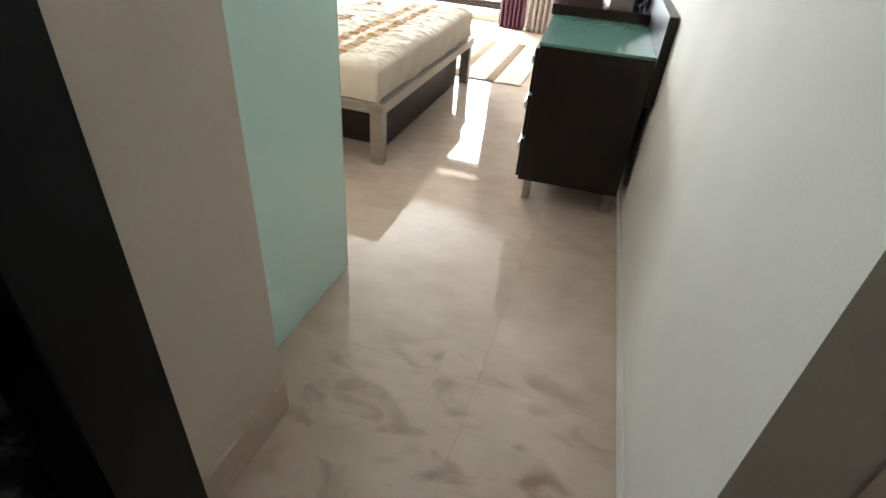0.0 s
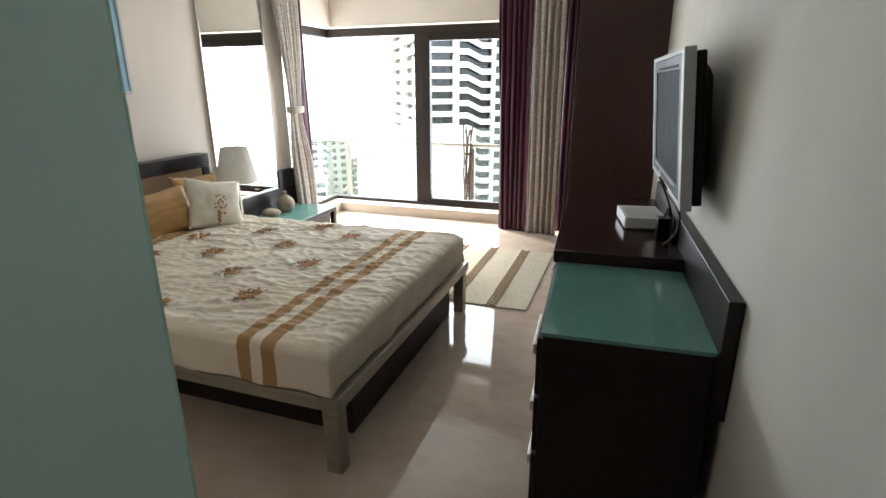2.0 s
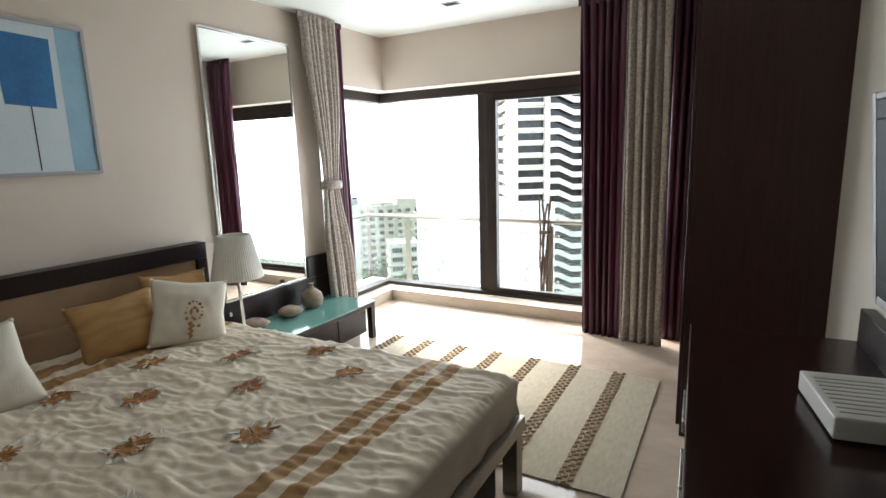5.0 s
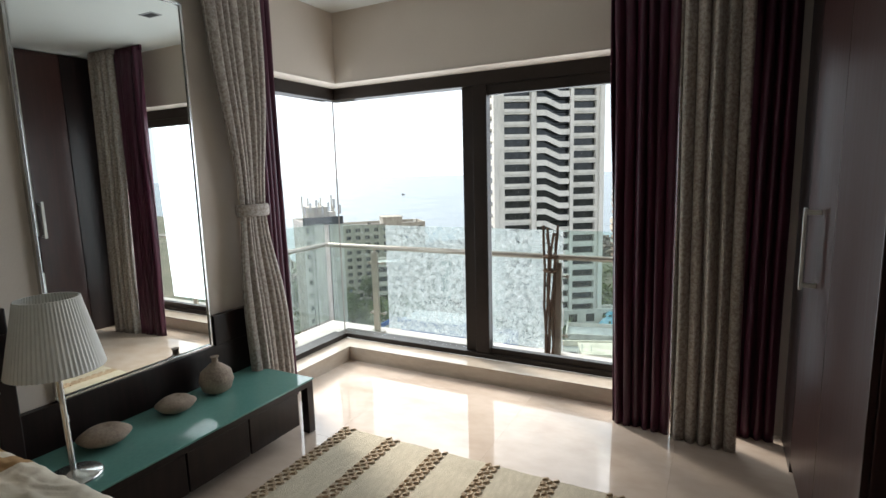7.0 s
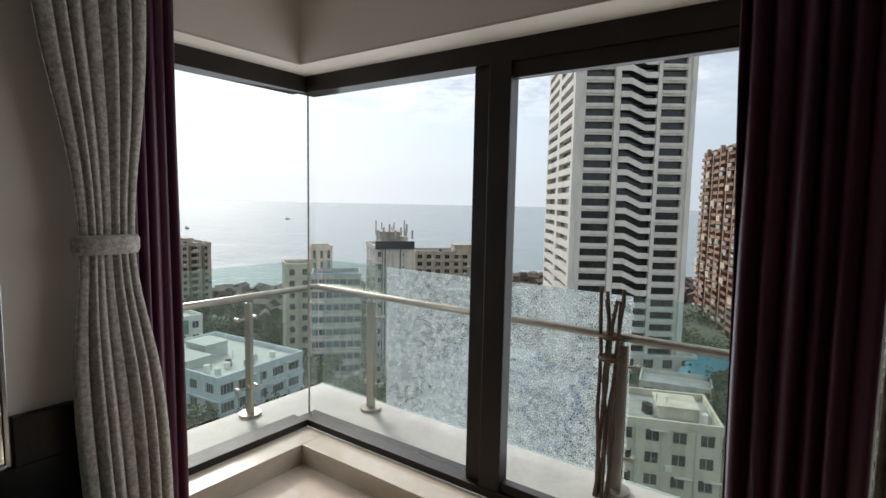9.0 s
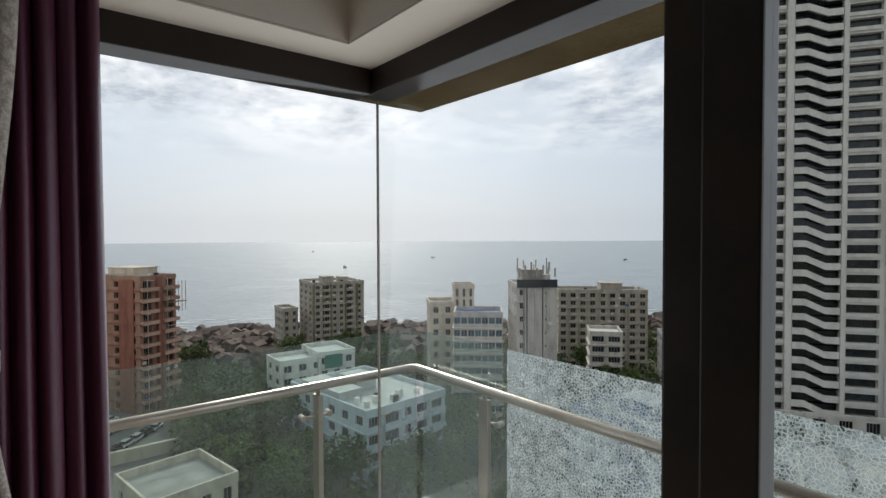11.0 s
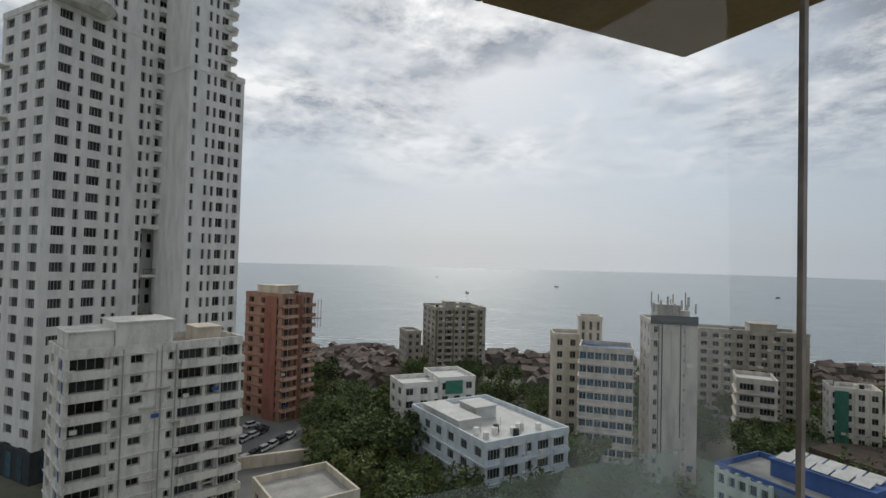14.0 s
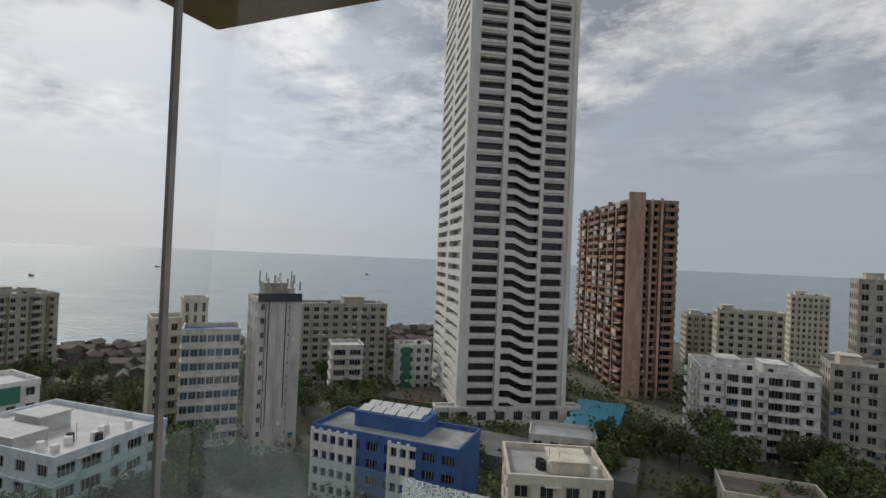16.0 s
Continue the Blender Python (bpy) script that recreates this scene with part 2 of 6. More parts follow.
M_PLASTICW = mat("white_plastic", (0.72, 0.71, 0.68), (0.66, 0.65, 0.62), rough=0.4, scale=9, bump=0.0)
M_CREAM = mat("cream_cushion_cloth", (0.74, 0.69, 0.58), (0.64, 0.59, 0.49), rough=0.85, scale=9, fine=220, bump=0.25)
M_GOLD = mat("gold_silk", (0.52, 0.31, 0.11), (0.33, 0.18, 0.06), rough=0.40, scale=5, fine=150, stretch=(1, 6, 1), bump=0.12)
M_EMBR = mat("brown_embroidery", (0.46, 0.23, 0.08), (0.30, 0.13, 0.04), rough=0.8, scale=40, fine=260, bump=0.4)
M_EMBRW = mat("pale_embroidery", (0.80, 0.77, 0.70), (0.7, 0.66, 0.58), rough=0.8, scale=40, fine=260, bump=0.4)
M_TAN = mat("tan_upholstery", (0.30, 0.19, 0.105), (0.24, 0.15, 0.08), rough=0.7, scale=6, fine=200, bump=0.15)
M_MAROON = mat("maroon_satin_curtain", (0.085, 0.014, 0.036), (0.045, 0.007, 0.02), rough=0.45, scale=5, fine=240, stretch=(1, 1, 0.3), bump=0.08)
M_CURT = mat("woven_beige_curtain", (0.47, 0.42, 0.37), (0.27, 0.22, 0.19), rough=0.8, scale=62, fine=190, contrast=(0.40, 0.58), bump=0.3)
M_RUGC = mat("cream_woven_rug", (0.62, 0.54, 0.41), (0.50, 0.43, 0.31), rough=0.95, scale=16, fine=180, stretch=(3, 1, 1), bump=0.6)
M_RUGB = mat("brown_braided_jute", (0.46, 0.35, 0.24), (0.38, 0.28, 0.18), rough=0.95, scale=40, fine=160, bump=0.25)
M_CLAY = mat("rough_clay", (0.36, 0.28, 0.21), (0.22, 0.16, 0.12), rough=0.85, scale=14, fine=80, bump=0.4)
M_SHADE = mat("pleated_white_shade", (0.80, 0.79, 0.74), (0.72, 0.71, 0.66), rough=0.8, scale=10, bump=0.05)
M_MIRROR = bpy.data.materials.new("mirror")
M_MIRROR.use_nodes = True
_b = M_MIRROR.node_tree.nodes["Principled BSDF"]
_b.inputs["Base Color"].default_value, _b.inputs["Metallic"].default_value, _b.inputs["Roughness"].default_value = (0.86, 0.89, 0.87, 1), 1.0, 0.01
M_PANE = glass_mat("window_glass", (0.985, 0.99, 0.99), 0.05)
M_RAILGLASS = glass_mat("greenish_rail_glass", (0.84, 0.92, 0.90), 0.25, veil=0.04)
M_CRAZED = glass_mat("shattered_glass", (0.80, 0.88, 0.90), 0.03, crack=True, veil_col=(0.82, 0.87, 0.88))
M_SOFFIT = mat("stained_ochre_concrete", (0.36, 0.27, 0.15), (0.20, 0.14, 0.075), rough=0.9, scale=3.5, fine=60, contrast=(0.3, 0.7), bump=0.3)
M_LEDGE = mat("white_ledge_paint", (0.66, 0.65, 0.61), (0.52, 0.50, 0.46), rough=0.6, scale=5, fine=50)
M_MOSAIC = mat("mosaic_tile", (0.55, 0.56, 0.53), (0.46, 0.46, 0.43), rough=0.35, scale=9, rnd=0.1, bump=0.0)
M_MARBLED = mat("dark_green_marble", (0.26, 0.27, 0.25), (0.02, 0.022, 0.02), rough=0.15, scale=6, fine=28, contrast=(0.46, 0.66), bump=0.0)
M_BARK = mat("dry_brown_sticks", (0.14, 0.085, 0.055), (0.07, 0.04, 0.028), rough=0.9, scale=20, fine=90, bump=0.5)
M_PAPER = mat("pale_blue_print", (0.62, 0.70, 0.73), (0.54, 0.63, 0.68), rough=0.5, scale=4, fine=60)
M_BLUE = mat("blue_print", (0.03, 0.19, 0.42), (0.02, 0.12, 0.30), rough=0.5, scale=7, fine=50)
M_LBLUE = mat("light_blue_print", (0.30, 0.50, 0.62), (0.24, 0.42, 0.55), rough=0.5, scale=7, fine=50)


# ---------- mesh helpers ----------
def box(bm, x0, x1, y0, y1, z0, z1, bevel=0.0):
    r = bmesh.ops.create_cube(bm, size=1.0)
    vs = r["verts"]
    bmesh.ops.scale(bm, vec=(abs(x1 - x0), abs(y1 - y0), abs(z1 - z0)), verts=vs)
    bmesh.ops.translate(bm, vec=((x0 + x1) / 2, (y0 + y1) / 2, (z0 + z1) / 2), verts=vs)
    if bevel:
        es = list({e for v in vs for e in v.link_edges})
        bmesh.ops.bevel(bm, geom=es, offset=bevel, segments=2, affect="EDGES", profile=0.6)
    return bm


def cyl(bm, p, q, r0, r1=None, seg=16):
    p, q = Vector(p), Vector(q)
    d = q - p
    r = bmesh.ops.create_cone(bm, cap_ends=True, segments=seg, radius1=r0, radius2=r0 if r1 is None else r1, depth=d.length)
    bmesh.ops.transform(bm, matrix=Matrix.Translation((p + q) / 2) @ d.to_track_quat("Z", "Y").to_matrix().to_4x4(), verts=r["verts"])
    return bm


def lathe(bm, prof, seg=32, wob=0.0):
    rings = []
    for r, z in prof:
        rings.append([bm.verts.new((r * (1 + wob * math.sin(3 * a)) * math.cos(a), r * (1 + wob * math.sin(3 * a)) * math.sin(a), z)) for a in (2 * math.pi * i / seg for i in range(seg))])
    for a, b in zip(rings, rings[1:]):
        for i in range(seg):
            bm.faces.new((a[i], a[(i + 1) % seg], b[(i + 1) % seg], b[i]))
    bm.faces.new(rings[0][::-1])
    bm.faces.new(rings[-1])
    return bm


def link(name, bm, material, smooth=False):
    me = bpy.data.meshes.new(name)
    if smooth:
        for f in bm.faces:
            f.smooth = True
    bm.to_mesh(me)
    bm.free()
    me.materials.append(material)
    return new(name, me)


def part(name, bm, material, parent, label="", smooth=False):
    ob = link(name, bm, material, smooth)
    ob.parent = parent
    if label:
        ob["label"] = label
    return ob


def pbox(name, parent, material, *dims, bevel=0.0, label=""):
    return part(name, box(bmesh.new(), *dims, bevel=bevel), material, parent, label)


def thing(name, m, label, category, group="", kind=""):
    ob = new(name)
    ob.empty_display_size = 0.1
    ob.matrix_basis = m
    return tagged(ob, label, category, group, kind)


def slab(name, material, *dims, label="", category="", bevel=0.0):
    return tagged(link(name, box(bmesh.new(), *dims, bevel=bevel), material), label, category, "", "structure")


# ---------- the room's shell ----------
CEIL = 2.70
RW = pose(0.40, 1.2, 0, 0, 0, 3.35)   # the television wall leans a little off the room's axes
slab("floor", M_SKIRT, -3.75, 1.5, -1.0, 7.30, -0.3, -0.012, label="polished beige marble floor, dirty near the doorway", category="floor")
floor_ob = bpy.data.objects["floor"]
slab("ceiling", M_CEIL, -3.9, 1.5, -1.0, 7.4, CEIL, CEIL + 0.2, label="plain white plastered ceiling", category="ceiling")
slab("wall_west", M_WALL, -3.77, -3.47, 2.1, 6.28, 0, CEIL, label="beige painted wall behind the bed", category="wall")
slab("wall_west_lintel", M_WALL, -3.77, -3.47, 6.28, 7.28, 2.2, CEIL, label="beige painted wall above the corner window", category="wall")
slab("wall_north_lintel", M_WALL, -3.77, -0.2, 7.28, 7.58, 2.2, CEIL, label="beige painted wall above the window", category="wall")
slab("wall_north", M_WALL, -0.62, 0.6, 7.28, 7.58, -0.3, 2.2, label="beige painted wall beside the window", category="wall")
slab("wall_south", M_WALL, -3.77, -0.86, 2.0, 2.1, 0, CEIL, label="beige painted wall at the foot of the passage", category="wall")
wr = slab("wall_east", M_WALL_R, 0, 0.16, -0.10, 6.3, 0, CEIL, label="off-white painted wall behind the television", category="wall")
wr.matrix_basis = RW
slab("wall_passage", M_WALL, -0.80, -0.63, 1.02, 1.375, 0, CEIL, label="beige painted wall beside the doorway", category="wall")
slab("wall_bathroom", M_MARBLED, -2.3, -2.2, -1.0, 2.0, 0, CEIL, label="dark marble bathroom wall", category="wall")
slab("wall_back", M_WALL, -2.3, 1.5, -1.1, -1.0, 0, CEIL, label="beige painted wall behind the passage", category="wall")
slab("wall_passage_east", M_WALL, 1.4, 1.5, -1.0, 1.10, 0, CEIL, label="beige painted passage wall", category="wall")
slab("wall_passage_return", M_WALL, 0.56, 1.5, 1.10, 1.22, 0, CEIL, label="beige painted return wall", category="wall")
slab("bathroom_floor", M_MARBLED, -2.2, -0.80, -1.0, 2.0, -0.012, 0.004, label="dark marble bathroom floor", category="floor")
sk = slab("baseboard_west", M_SKIRT, -0.63, -0.618, 1.02, 1.375, 0, 0.13, label="pale stone skirting", category="baseboard", bevel=0.002)
sk = slab("baseboard_east", M_WALL_R, -0.008, -0.0, -0.10, 4.4, 0, 0.06, label="painted skirting strip with a dirty edge", category="baseboard", bevel=0.002)
sk.matrix_basis = RW

# door frame at the bathroom, dark lacquer
dj = thing("door_frame", pose(-0.63, 0.9, 0), "dark lacquered door frame of the bathroom", "door frame", kind="structure")
pbox("jamb", dj, M_BLACK, -0.16, 0.015, -0.06, 0.12, 0, 2.1, bevel=0.004)
pbox("jamb", dj, M_BLACK, -0.16, 0.015, -0.98, -0.88, 0, 2.1, bevel=0.004)
pbox("head", dj, M_BLACK, -0.16, 0.015, -0.98, 0.12, 2.1, 2.2, bevel=0.004)
slab("wall_over_bathroom_door", M_WALL, -0.80, -0.63, -1.0, 1.02, 2.2, CEIL, label="beige painted wall over the bathroom door", category="wall")

# frosted glass partition
gp = thing("glass_partition", pose(-0.79, 1.38, 0), "frosted pale green glass partition panel", "partition")
pbox("panel", gp, M_FROST, -0.012, 0.0, 0.0, 0.718, 0.004, CEIL)
pbox("polished_edge", gp, M_GLASSEDGE, -0.012, 0.0, 0.7185, 0.724, 0.004, CEIL, label="bright polished glass edge")
# dirt on the marble by the doorway: a thin film with gaps
nt = M_STAIN.node_tree
pr = nt.nodes["Principled BSDF"]
tc = nt.nodes.new("ShaderNodeTexCoord")
n1 = nt.nodes.new("ShaderNodeTexNoise")
n1.inputs["Scale"].default_value, n1.inputs["Detail"].default_value, n1.inputs["Distortion"].default_value = 9, 8, 0.8
rp = nt.nodes.new("ShaderNodeValToRGB")
rp.color_ramp.elements[0].position, rp.color_ramp.elements[1].position = 0.50, 0.70
rp.color_ramp.elements[1].color = (0.45, 0.45, 0.45, 1)
mp = nt.nodes.new("ShaderNodeMapping")
mp.inputs["Scale"].default_value = (0.6, 1, 1)
nt.links.new(tc.outputs["Object"], mp.inputs[0])
nt.links.new(mp.outputs[0], n1.inputs["Vector"])
nt.links.new(n1.outputs["Fac"], rp.inputs[0])
# the film thins out towards its rim
gd = nt.nodes.new("ShaderNodeTexGradient")
gd.gradient_type = "SPHERICAL"
m2 = nt.nodes.new("ShaderNodeMapping")
m2.inputs["Location"].default_value, m2.inputs["Scale"].default_value = (0, 0, 0), (1.5, 1.9, 1)
nt.links.new(tc.outputs["Object"], m2.inputs[0])
nt.links.new(m2.outputs[0], gd.inputs[0])
g2 = nt.nodes.new("ShaderNodeMath")
g2.operation = "MULTIPLY"
g2.use_clamp = True
g2.inputs[1].default_value = 2.2
nt.links.new(gd.outputs["Fac"], g2.inputs[0])
ml = nt.nodes.new("ShaderNodeMath")
ml.operation = "MULTIPLY"
nt.links.new(rp.outputs[0], ml.inputs[0])
nt.links.new(g2.outputs[0], ml.inputs[1])
nt.links.new(ml.outputs[0], pr.inputs["Alpha"])
bm = bmesh.new()
bmesh.ops.create_grid(bm, x_segments=6, y_segments=6, size=0.5)
bmesh.ops.scale(bm, vec=(0.98, 1.0, 1), verts=bm.verts)
st0 = tagged(link("floor_stains", bm, M_STAIN), "brown dried dirt smears on the marble floor", "stain", kind="stuff")
st0.location = (-0.13, 1.42, 0.0015)

# window curb
slab("window_curb_north", M_CURB, -3.47, -0.62, 7.28, 7.46, -0.05, 0.115, label="low polished beige stone curb under the window", category="curb", bevel=0.004)
slab("window_curb_west", M_CURB, -3.66, -3.47, 6.28, 7.46, -0.05, 0.115, label="low polished beige stone curb under the side window", category="curb", bevel=0.004)

# window_1: front, with two sliding leaves; window_2: side
w1 = thing("window_1", pose(0, 7.54, 0), "wide bronze-framed sliding window, clear glass", "window", kind="structure")
pbox("window_sill", w1, M_FRAME, -3.72, -0.62, -0.08, 0.05, 0.115, 0.155, bevel=0.004)
pbox("window_head", w1, M_FRAME, -3.72, -0.62, -0.07, 0.05, 2.10, 2.2, bevel=0.004)
pbox("mullion", w1, M_FRAME, -2.51, -2.425, -0.05, 0.03, 0.155, 2.10, bevel=0.006)
pbox("mullion", w1, M_FRAME, -2.42, -2.31, -0.075, 0.0, 0.155, 2.10, bevel=0.006)
pbox("leaf_rail", w1, M_FRAME, -2.31, -0.7, -0.06, -0.01, 0.155, 0.20, bevel=0.004)
pbox("leaf_rail", w1, M_FRAME, -2.31, -0.7, -0.06, -0.01, 2.03, 2.10, bevel=0.004)
for a, b_, yy in ((-3.715, -2.51, 0.0), (-2.31, -0.62, -0.035)):
    p_ = pbox("pane", w1, M_PANE, a, b_, yy - 0.003, yy + 0.003, 0.155, 2.10)
    p_.visible_shadow = False
pbox("glass_joint", w1, M_JOINT, -3.7205, -3.7135, -0.004, 0.004, 0.155, 2.10, label="thin sealed corner joint of two panes")
w2 = thing("window_2", pose(-3.717, 0, 0), "fixed side window pane meeting the front at a glass corner", "window", kind="structure")
pbox("window_sill", w2, M_FRAME, -0.05, 0.08, 6.28, 7.46, 0.115, 0.155, bevel=0.004)
pbox("window_head", w2, M_FRAME, -0.05, 0.07, 6.28, 7.47, 2.10, 2.2, bevel=0.004)
p_ = pbox("pane", w2, M_PANE, -0.003, 0.003, 6.531, 7.532, 0.155, 2.10)
p_.visible_shadow = False
pbox("jamb", w2, M_LEDGE, -0.04, 0.03, 6.485, 6.53, 0.1555, 2.0995, bevel=0.004, label="pale painted jamb")
pbox("reveal", w2, M_SOFFIT, -0.05, 0.06, 6.28, 6.4835, 0.1555, 2.0995, label="rough ochre plaster reveal")
# soffit strips over the window head
slab("trim", M_WALL, -3.66, -0.62, 7.28, 7.47, 2.192, 2.198, label="pale strip under the lintel", category="trim")

slab("trim", M_WALL, -3.66, -3.47, 6.28, 7.28, 2.192, 2.198, label="pale strip under the side lintel", category="trim")

LZ = -0.11   # top of the outer ledge
# outside ledge with the glass balustrade
slab("outer_ledge", M_LEDGE, -4.62, 2.5, 7.60, 8.45, -0.4, LZ, label="white painted outer ledge with mosaic border", category="ledge")
slab("outer_ledge_side", M_LEDGE, -4.62, -3.78, 3.0, 7.6, -0.4, LZ, label="white painted outer ledge at the side", category="ledge")
slab("overhang", M_SOFFIT, -4.66, 2.5, 7.6, 8.45, 2.36, 2.75, label="water-stained ochre concrete overhang", category="overhang", bevel=0.01)
slab("overhang_side", M_SOFFIT, -4.66, -3.78, 3.0, 7.6, 2.36, 2.75, label="water-stained ochre concrete overhang at the side", category="overhang", bevel=0.01)
slab("facade_head_north", M_SOFFIT, -3.78, 2.5, 7.585, 7.6, 2.2, 2.4, label="ochre plaster over the window outside", category="wall")
slab("facade_head_west", M_SOFFIT, -3.80, -3.775, 3.0, 7.6, 2.2, 2.4, label="ochre plaster over the side window outside", category="wall")
slab("outer_wall_below", M_LEDGE, -4.5, 2.5, -1.2, 8.2, -43, -0.4, label="pale outer wall of the block below", category="wall")

rail = thing("balustrade", pose(-4.51, 8.28, LZ), "stainless steel balustrade with clear glass panels", "railing")
for px, py in ((0.62, 0), (2.49, 0), (4.3, 0), (0, -0.63), (0, -2.4)):
    bm = bmesh.new()
    box(bm, px - 0.034, px + 0.034, py - 0.014, py + 0.014, 0, 0.84, 0.004)
    po = part("post", bm, M_RAIL, rail)
    part("base_plate", cyl(bmesh.new(), (px, py, 0), (px, py, 0.022), 0.08), M_RAIL, po)
    part("saddle", cyl(bmesh.new(), (px, py, 0.82), (px, py, 0.87), 0.012), M_RAIL, po)
    for hz in (0.20, 0.72):
        bm = bmesh.new()
        if py == 0:
            for sgn in (-1, 1):
                cyl(bm, (px, py, hz), (px + sgn * 0.075, py + 0.03, hz), 0.009, seg=8)
                cyl(bm, (px + sgn * 0.075, py + 0.01, hz), (px + sgn * 0.075, py + 0.055, hz), 0.016, seg=10)
        else:
            for sgn in (-1, 1):
                cyl(bm, (px, py, hz), (px - 0.03, py + sgn * 0.075, hz), 0.009, seg=8)
                cyl(bm, (px - 0.01, py + sgn * 0.075, hz), (px - 0.055, py + sgn * 0.075, hz), 0.016, seg=10)
        part("clamp", bm, M_RAIL, po)
bm = bmesh.new()
cyl(bm, (0.05, 0, 0.885), (6.5, 0, 0.885), 0.024)
cyl(bm, (0, -0.05, 0.885), (0, -5, 0.885), 0.024)
pts = [Vector((0.05 - 0.05 * math.sin(a), -0.05 + 0.05 * math.cos(a), 0.885)) for a in (k * math.pi / 12 for k in range(7))]
for a, b_ in zip(pts, pts[1:]):
    cyl(bm, a, b_, 0.024)
part("handrail", bm, M_RAIL, rail, "round stainless handrail", smooth=False)
for nm, a, b_, mt, lb in (("glass_panel", 0.02, 0.72, M_RAILGLASS, "clear greenish glass panel"), ("glass_panel", 0.73, 2.52, M_CRAZED, "shattered glass panel, crazed all over"), ("glass_panel", 2.53, 4.6, M_RAILGLASS, "clear greenish glass panel")):
    p_ = pbox(nm, rail, mt, a, b_, 0.05, 0.058, 0.05, 1.105, label=lb)
    p_.visible_shadow = False
for a, b_ in ((-0.0, -1.6), (-1.62, -4.6)):
    p_ = pbox("glass_panel", rail, M_RAILGLASS, -0.058, -0.05, b_, a + 0.05, 0.05, 1.105, label="clear greenish glass panel")
    p_.visible_shadow = False

# bundle of dry sticks tied to the balustrade
st = thing("stick_bundle", pose(-2.06, 8.2, LZ), "bundle of dry brown sticks tied to the balustrade", "sticks")
rs = random.Random(9)
for k in range(7):
    x0, x1 = rs.uniform(-0.05, 0.05), rs.uniform(-0.06, 0.06)
    bm = bmesh.new()
    prev = Vector((x0, rs.uniform(-0.03, 0.02), 0))
    for j in range(1, 8):
        z = j / 7 * rs.uniform(1.08, 1.16)
        nx = Vector((x0 + (x1 - x0) * j / 7 + rs.gauss(0, 0.007), prev.y + rs.gauss(0, 0.004), z))
        cyl(bm, prev, nx, 0.011, 0.010, seg=7)
        prev = nx
    part("stick", bm, M_BARK, st)
for zz in (0.90, 0.78):
    bm = bmesh.new()
    lathe(bm, [(0.055, -0.012), (0.066, 0), (0.055, 0.012)], seg=14)
    bmesh.ops.translate(bm, vec=(0, 0, zz), verts=bm.verts)
    part("binding", bm, M_BARK, st)


# ---------- bed ----------
def wrinkle(x, y):
    s = 0.0
    for k, (fx, fy, amp, tight) in enumerate(((2.0, 5.5, 0.010, 5.0), (4.5, 13.0, 0.007, 4.2), (6.0, -9.0, 0.006, 5.0), (9.0, 26.0, 0.0035, 3.4))):
        q = noise.noise(Vector((x * fx + 1.3 * y, y * fy - 1.6 * x, 4.0 + 3 * k))) + 0.25 * noise.noise(Vector((x * fx * 2.2, y * fy * 2.2, 7.0 + k)))
        s += amp * max(0.0, 1 - abs(q) * tight) ** 1.3
    return s + 0.005 * noise.noise(Vector((x * 2.1, y * 2.4, 0.3)))


def stripe_cloth(name):
    """Bedspread: cream cloth with woven brown bands across it."""
    m = mat(name, (0.78, 0.69, 0.56), (0.70, 0.61, 0.49), rough=0.75, scale=4, fine=240, bump=0.15)
    nt = m.node_tree
    b = nt.nodes["Principled BSDF"]
    old = b.inputs["Base Color"].links[0].from_socket
    co = nt.nodes.new("ShaderNodeTexCoord")
    sp = nt.nodes.new("ShaderNodeSeparateXYZ")
    nt.links.new(co.outputs["Object"], sp.inputs[0])
    total = None
    for c, w in ((-1.485, 0.033), (-1.365, 0.033), (-2.95, 0.05), (-3.12, 0.05)):
        s = nt.nodes.new("ShaderNodeMath")
        s.operation = "COMPARE"
        s.inputs[1].default_value, s.inputs[2].default_value = c, w
        nt.links.new(sp.outputs[0], s.inputs[0])
        if total is None:
            total = s
        else:
            a = nt.nodes.new("ShaderNodeMath")
            a.operation = "MAXIMUM"
            nt.links.new(total.outputs[0], a.inputs[0])
            nt.links.new(s.outputs[0], a.inputs[1])
            total = a
    mx = nt.nodes.new("ShaderNodeMix")
    mx.data_type = "RGBA"
    mx.inputs["B"].default_value = (0.40, 0.23, 0.095, 1)
    nt.links.new(total.outputs[0], mx.inputs["Factor"])
    nt.links.new(old, mx.inputs["A"])
    nt.links.new(mx.outputs["Result"], b.inputs["Base Color"])
    return m


M_SPREAD = stripe_cloth("striped_bedspread")
BX0, BX1, BY0, BY1, BTOP = -3.32, -1.045, 3.03, 4.84, 0.56

bed = thing("bed", pose(0, 0, 0), "double bed with brushed steel frame and dark wooden plinth", "bed")
pbox("side_rail", bed, M_STEEL, BX0, BX1 - 0.09, BY0, BY0 + 0.09, 0.305, 0.365, bevel=0.006)
pbox("side_rail", bed, M_STEEL, BX0, BX1 - 0.09, BY1 - 0.09, BY1, 0.305, 0.365, bevel=0.006)
pbox("foot_rail", bed, M_STEEL, BX1 - 0.088, BX1, BY0, BY1, 0.305, 0.367, bevel=0.006)
for yy in (BY0 + 0.01, BY1 - 0.08):
    pbox("leg", bed, M_STEEL, BX1 - 0.085, BX1 - 0.012, yy, yy + 0.07, 0, 0.305, bevel=0.004)
    pbox("leg", bed, M_STEEL, BX0 + 0.01, BX0 + 0.08, yy, yy + 0.07, 0, 0.305, bevel=0.004)
pbox("plinth", bed, M_WENGE, BX0 + 0.05, BX1 - 0.10, BY0 + 0.27, BY1 - 0.12, 0, 0.30, bevel=0.004, label="dark wooden plinth")
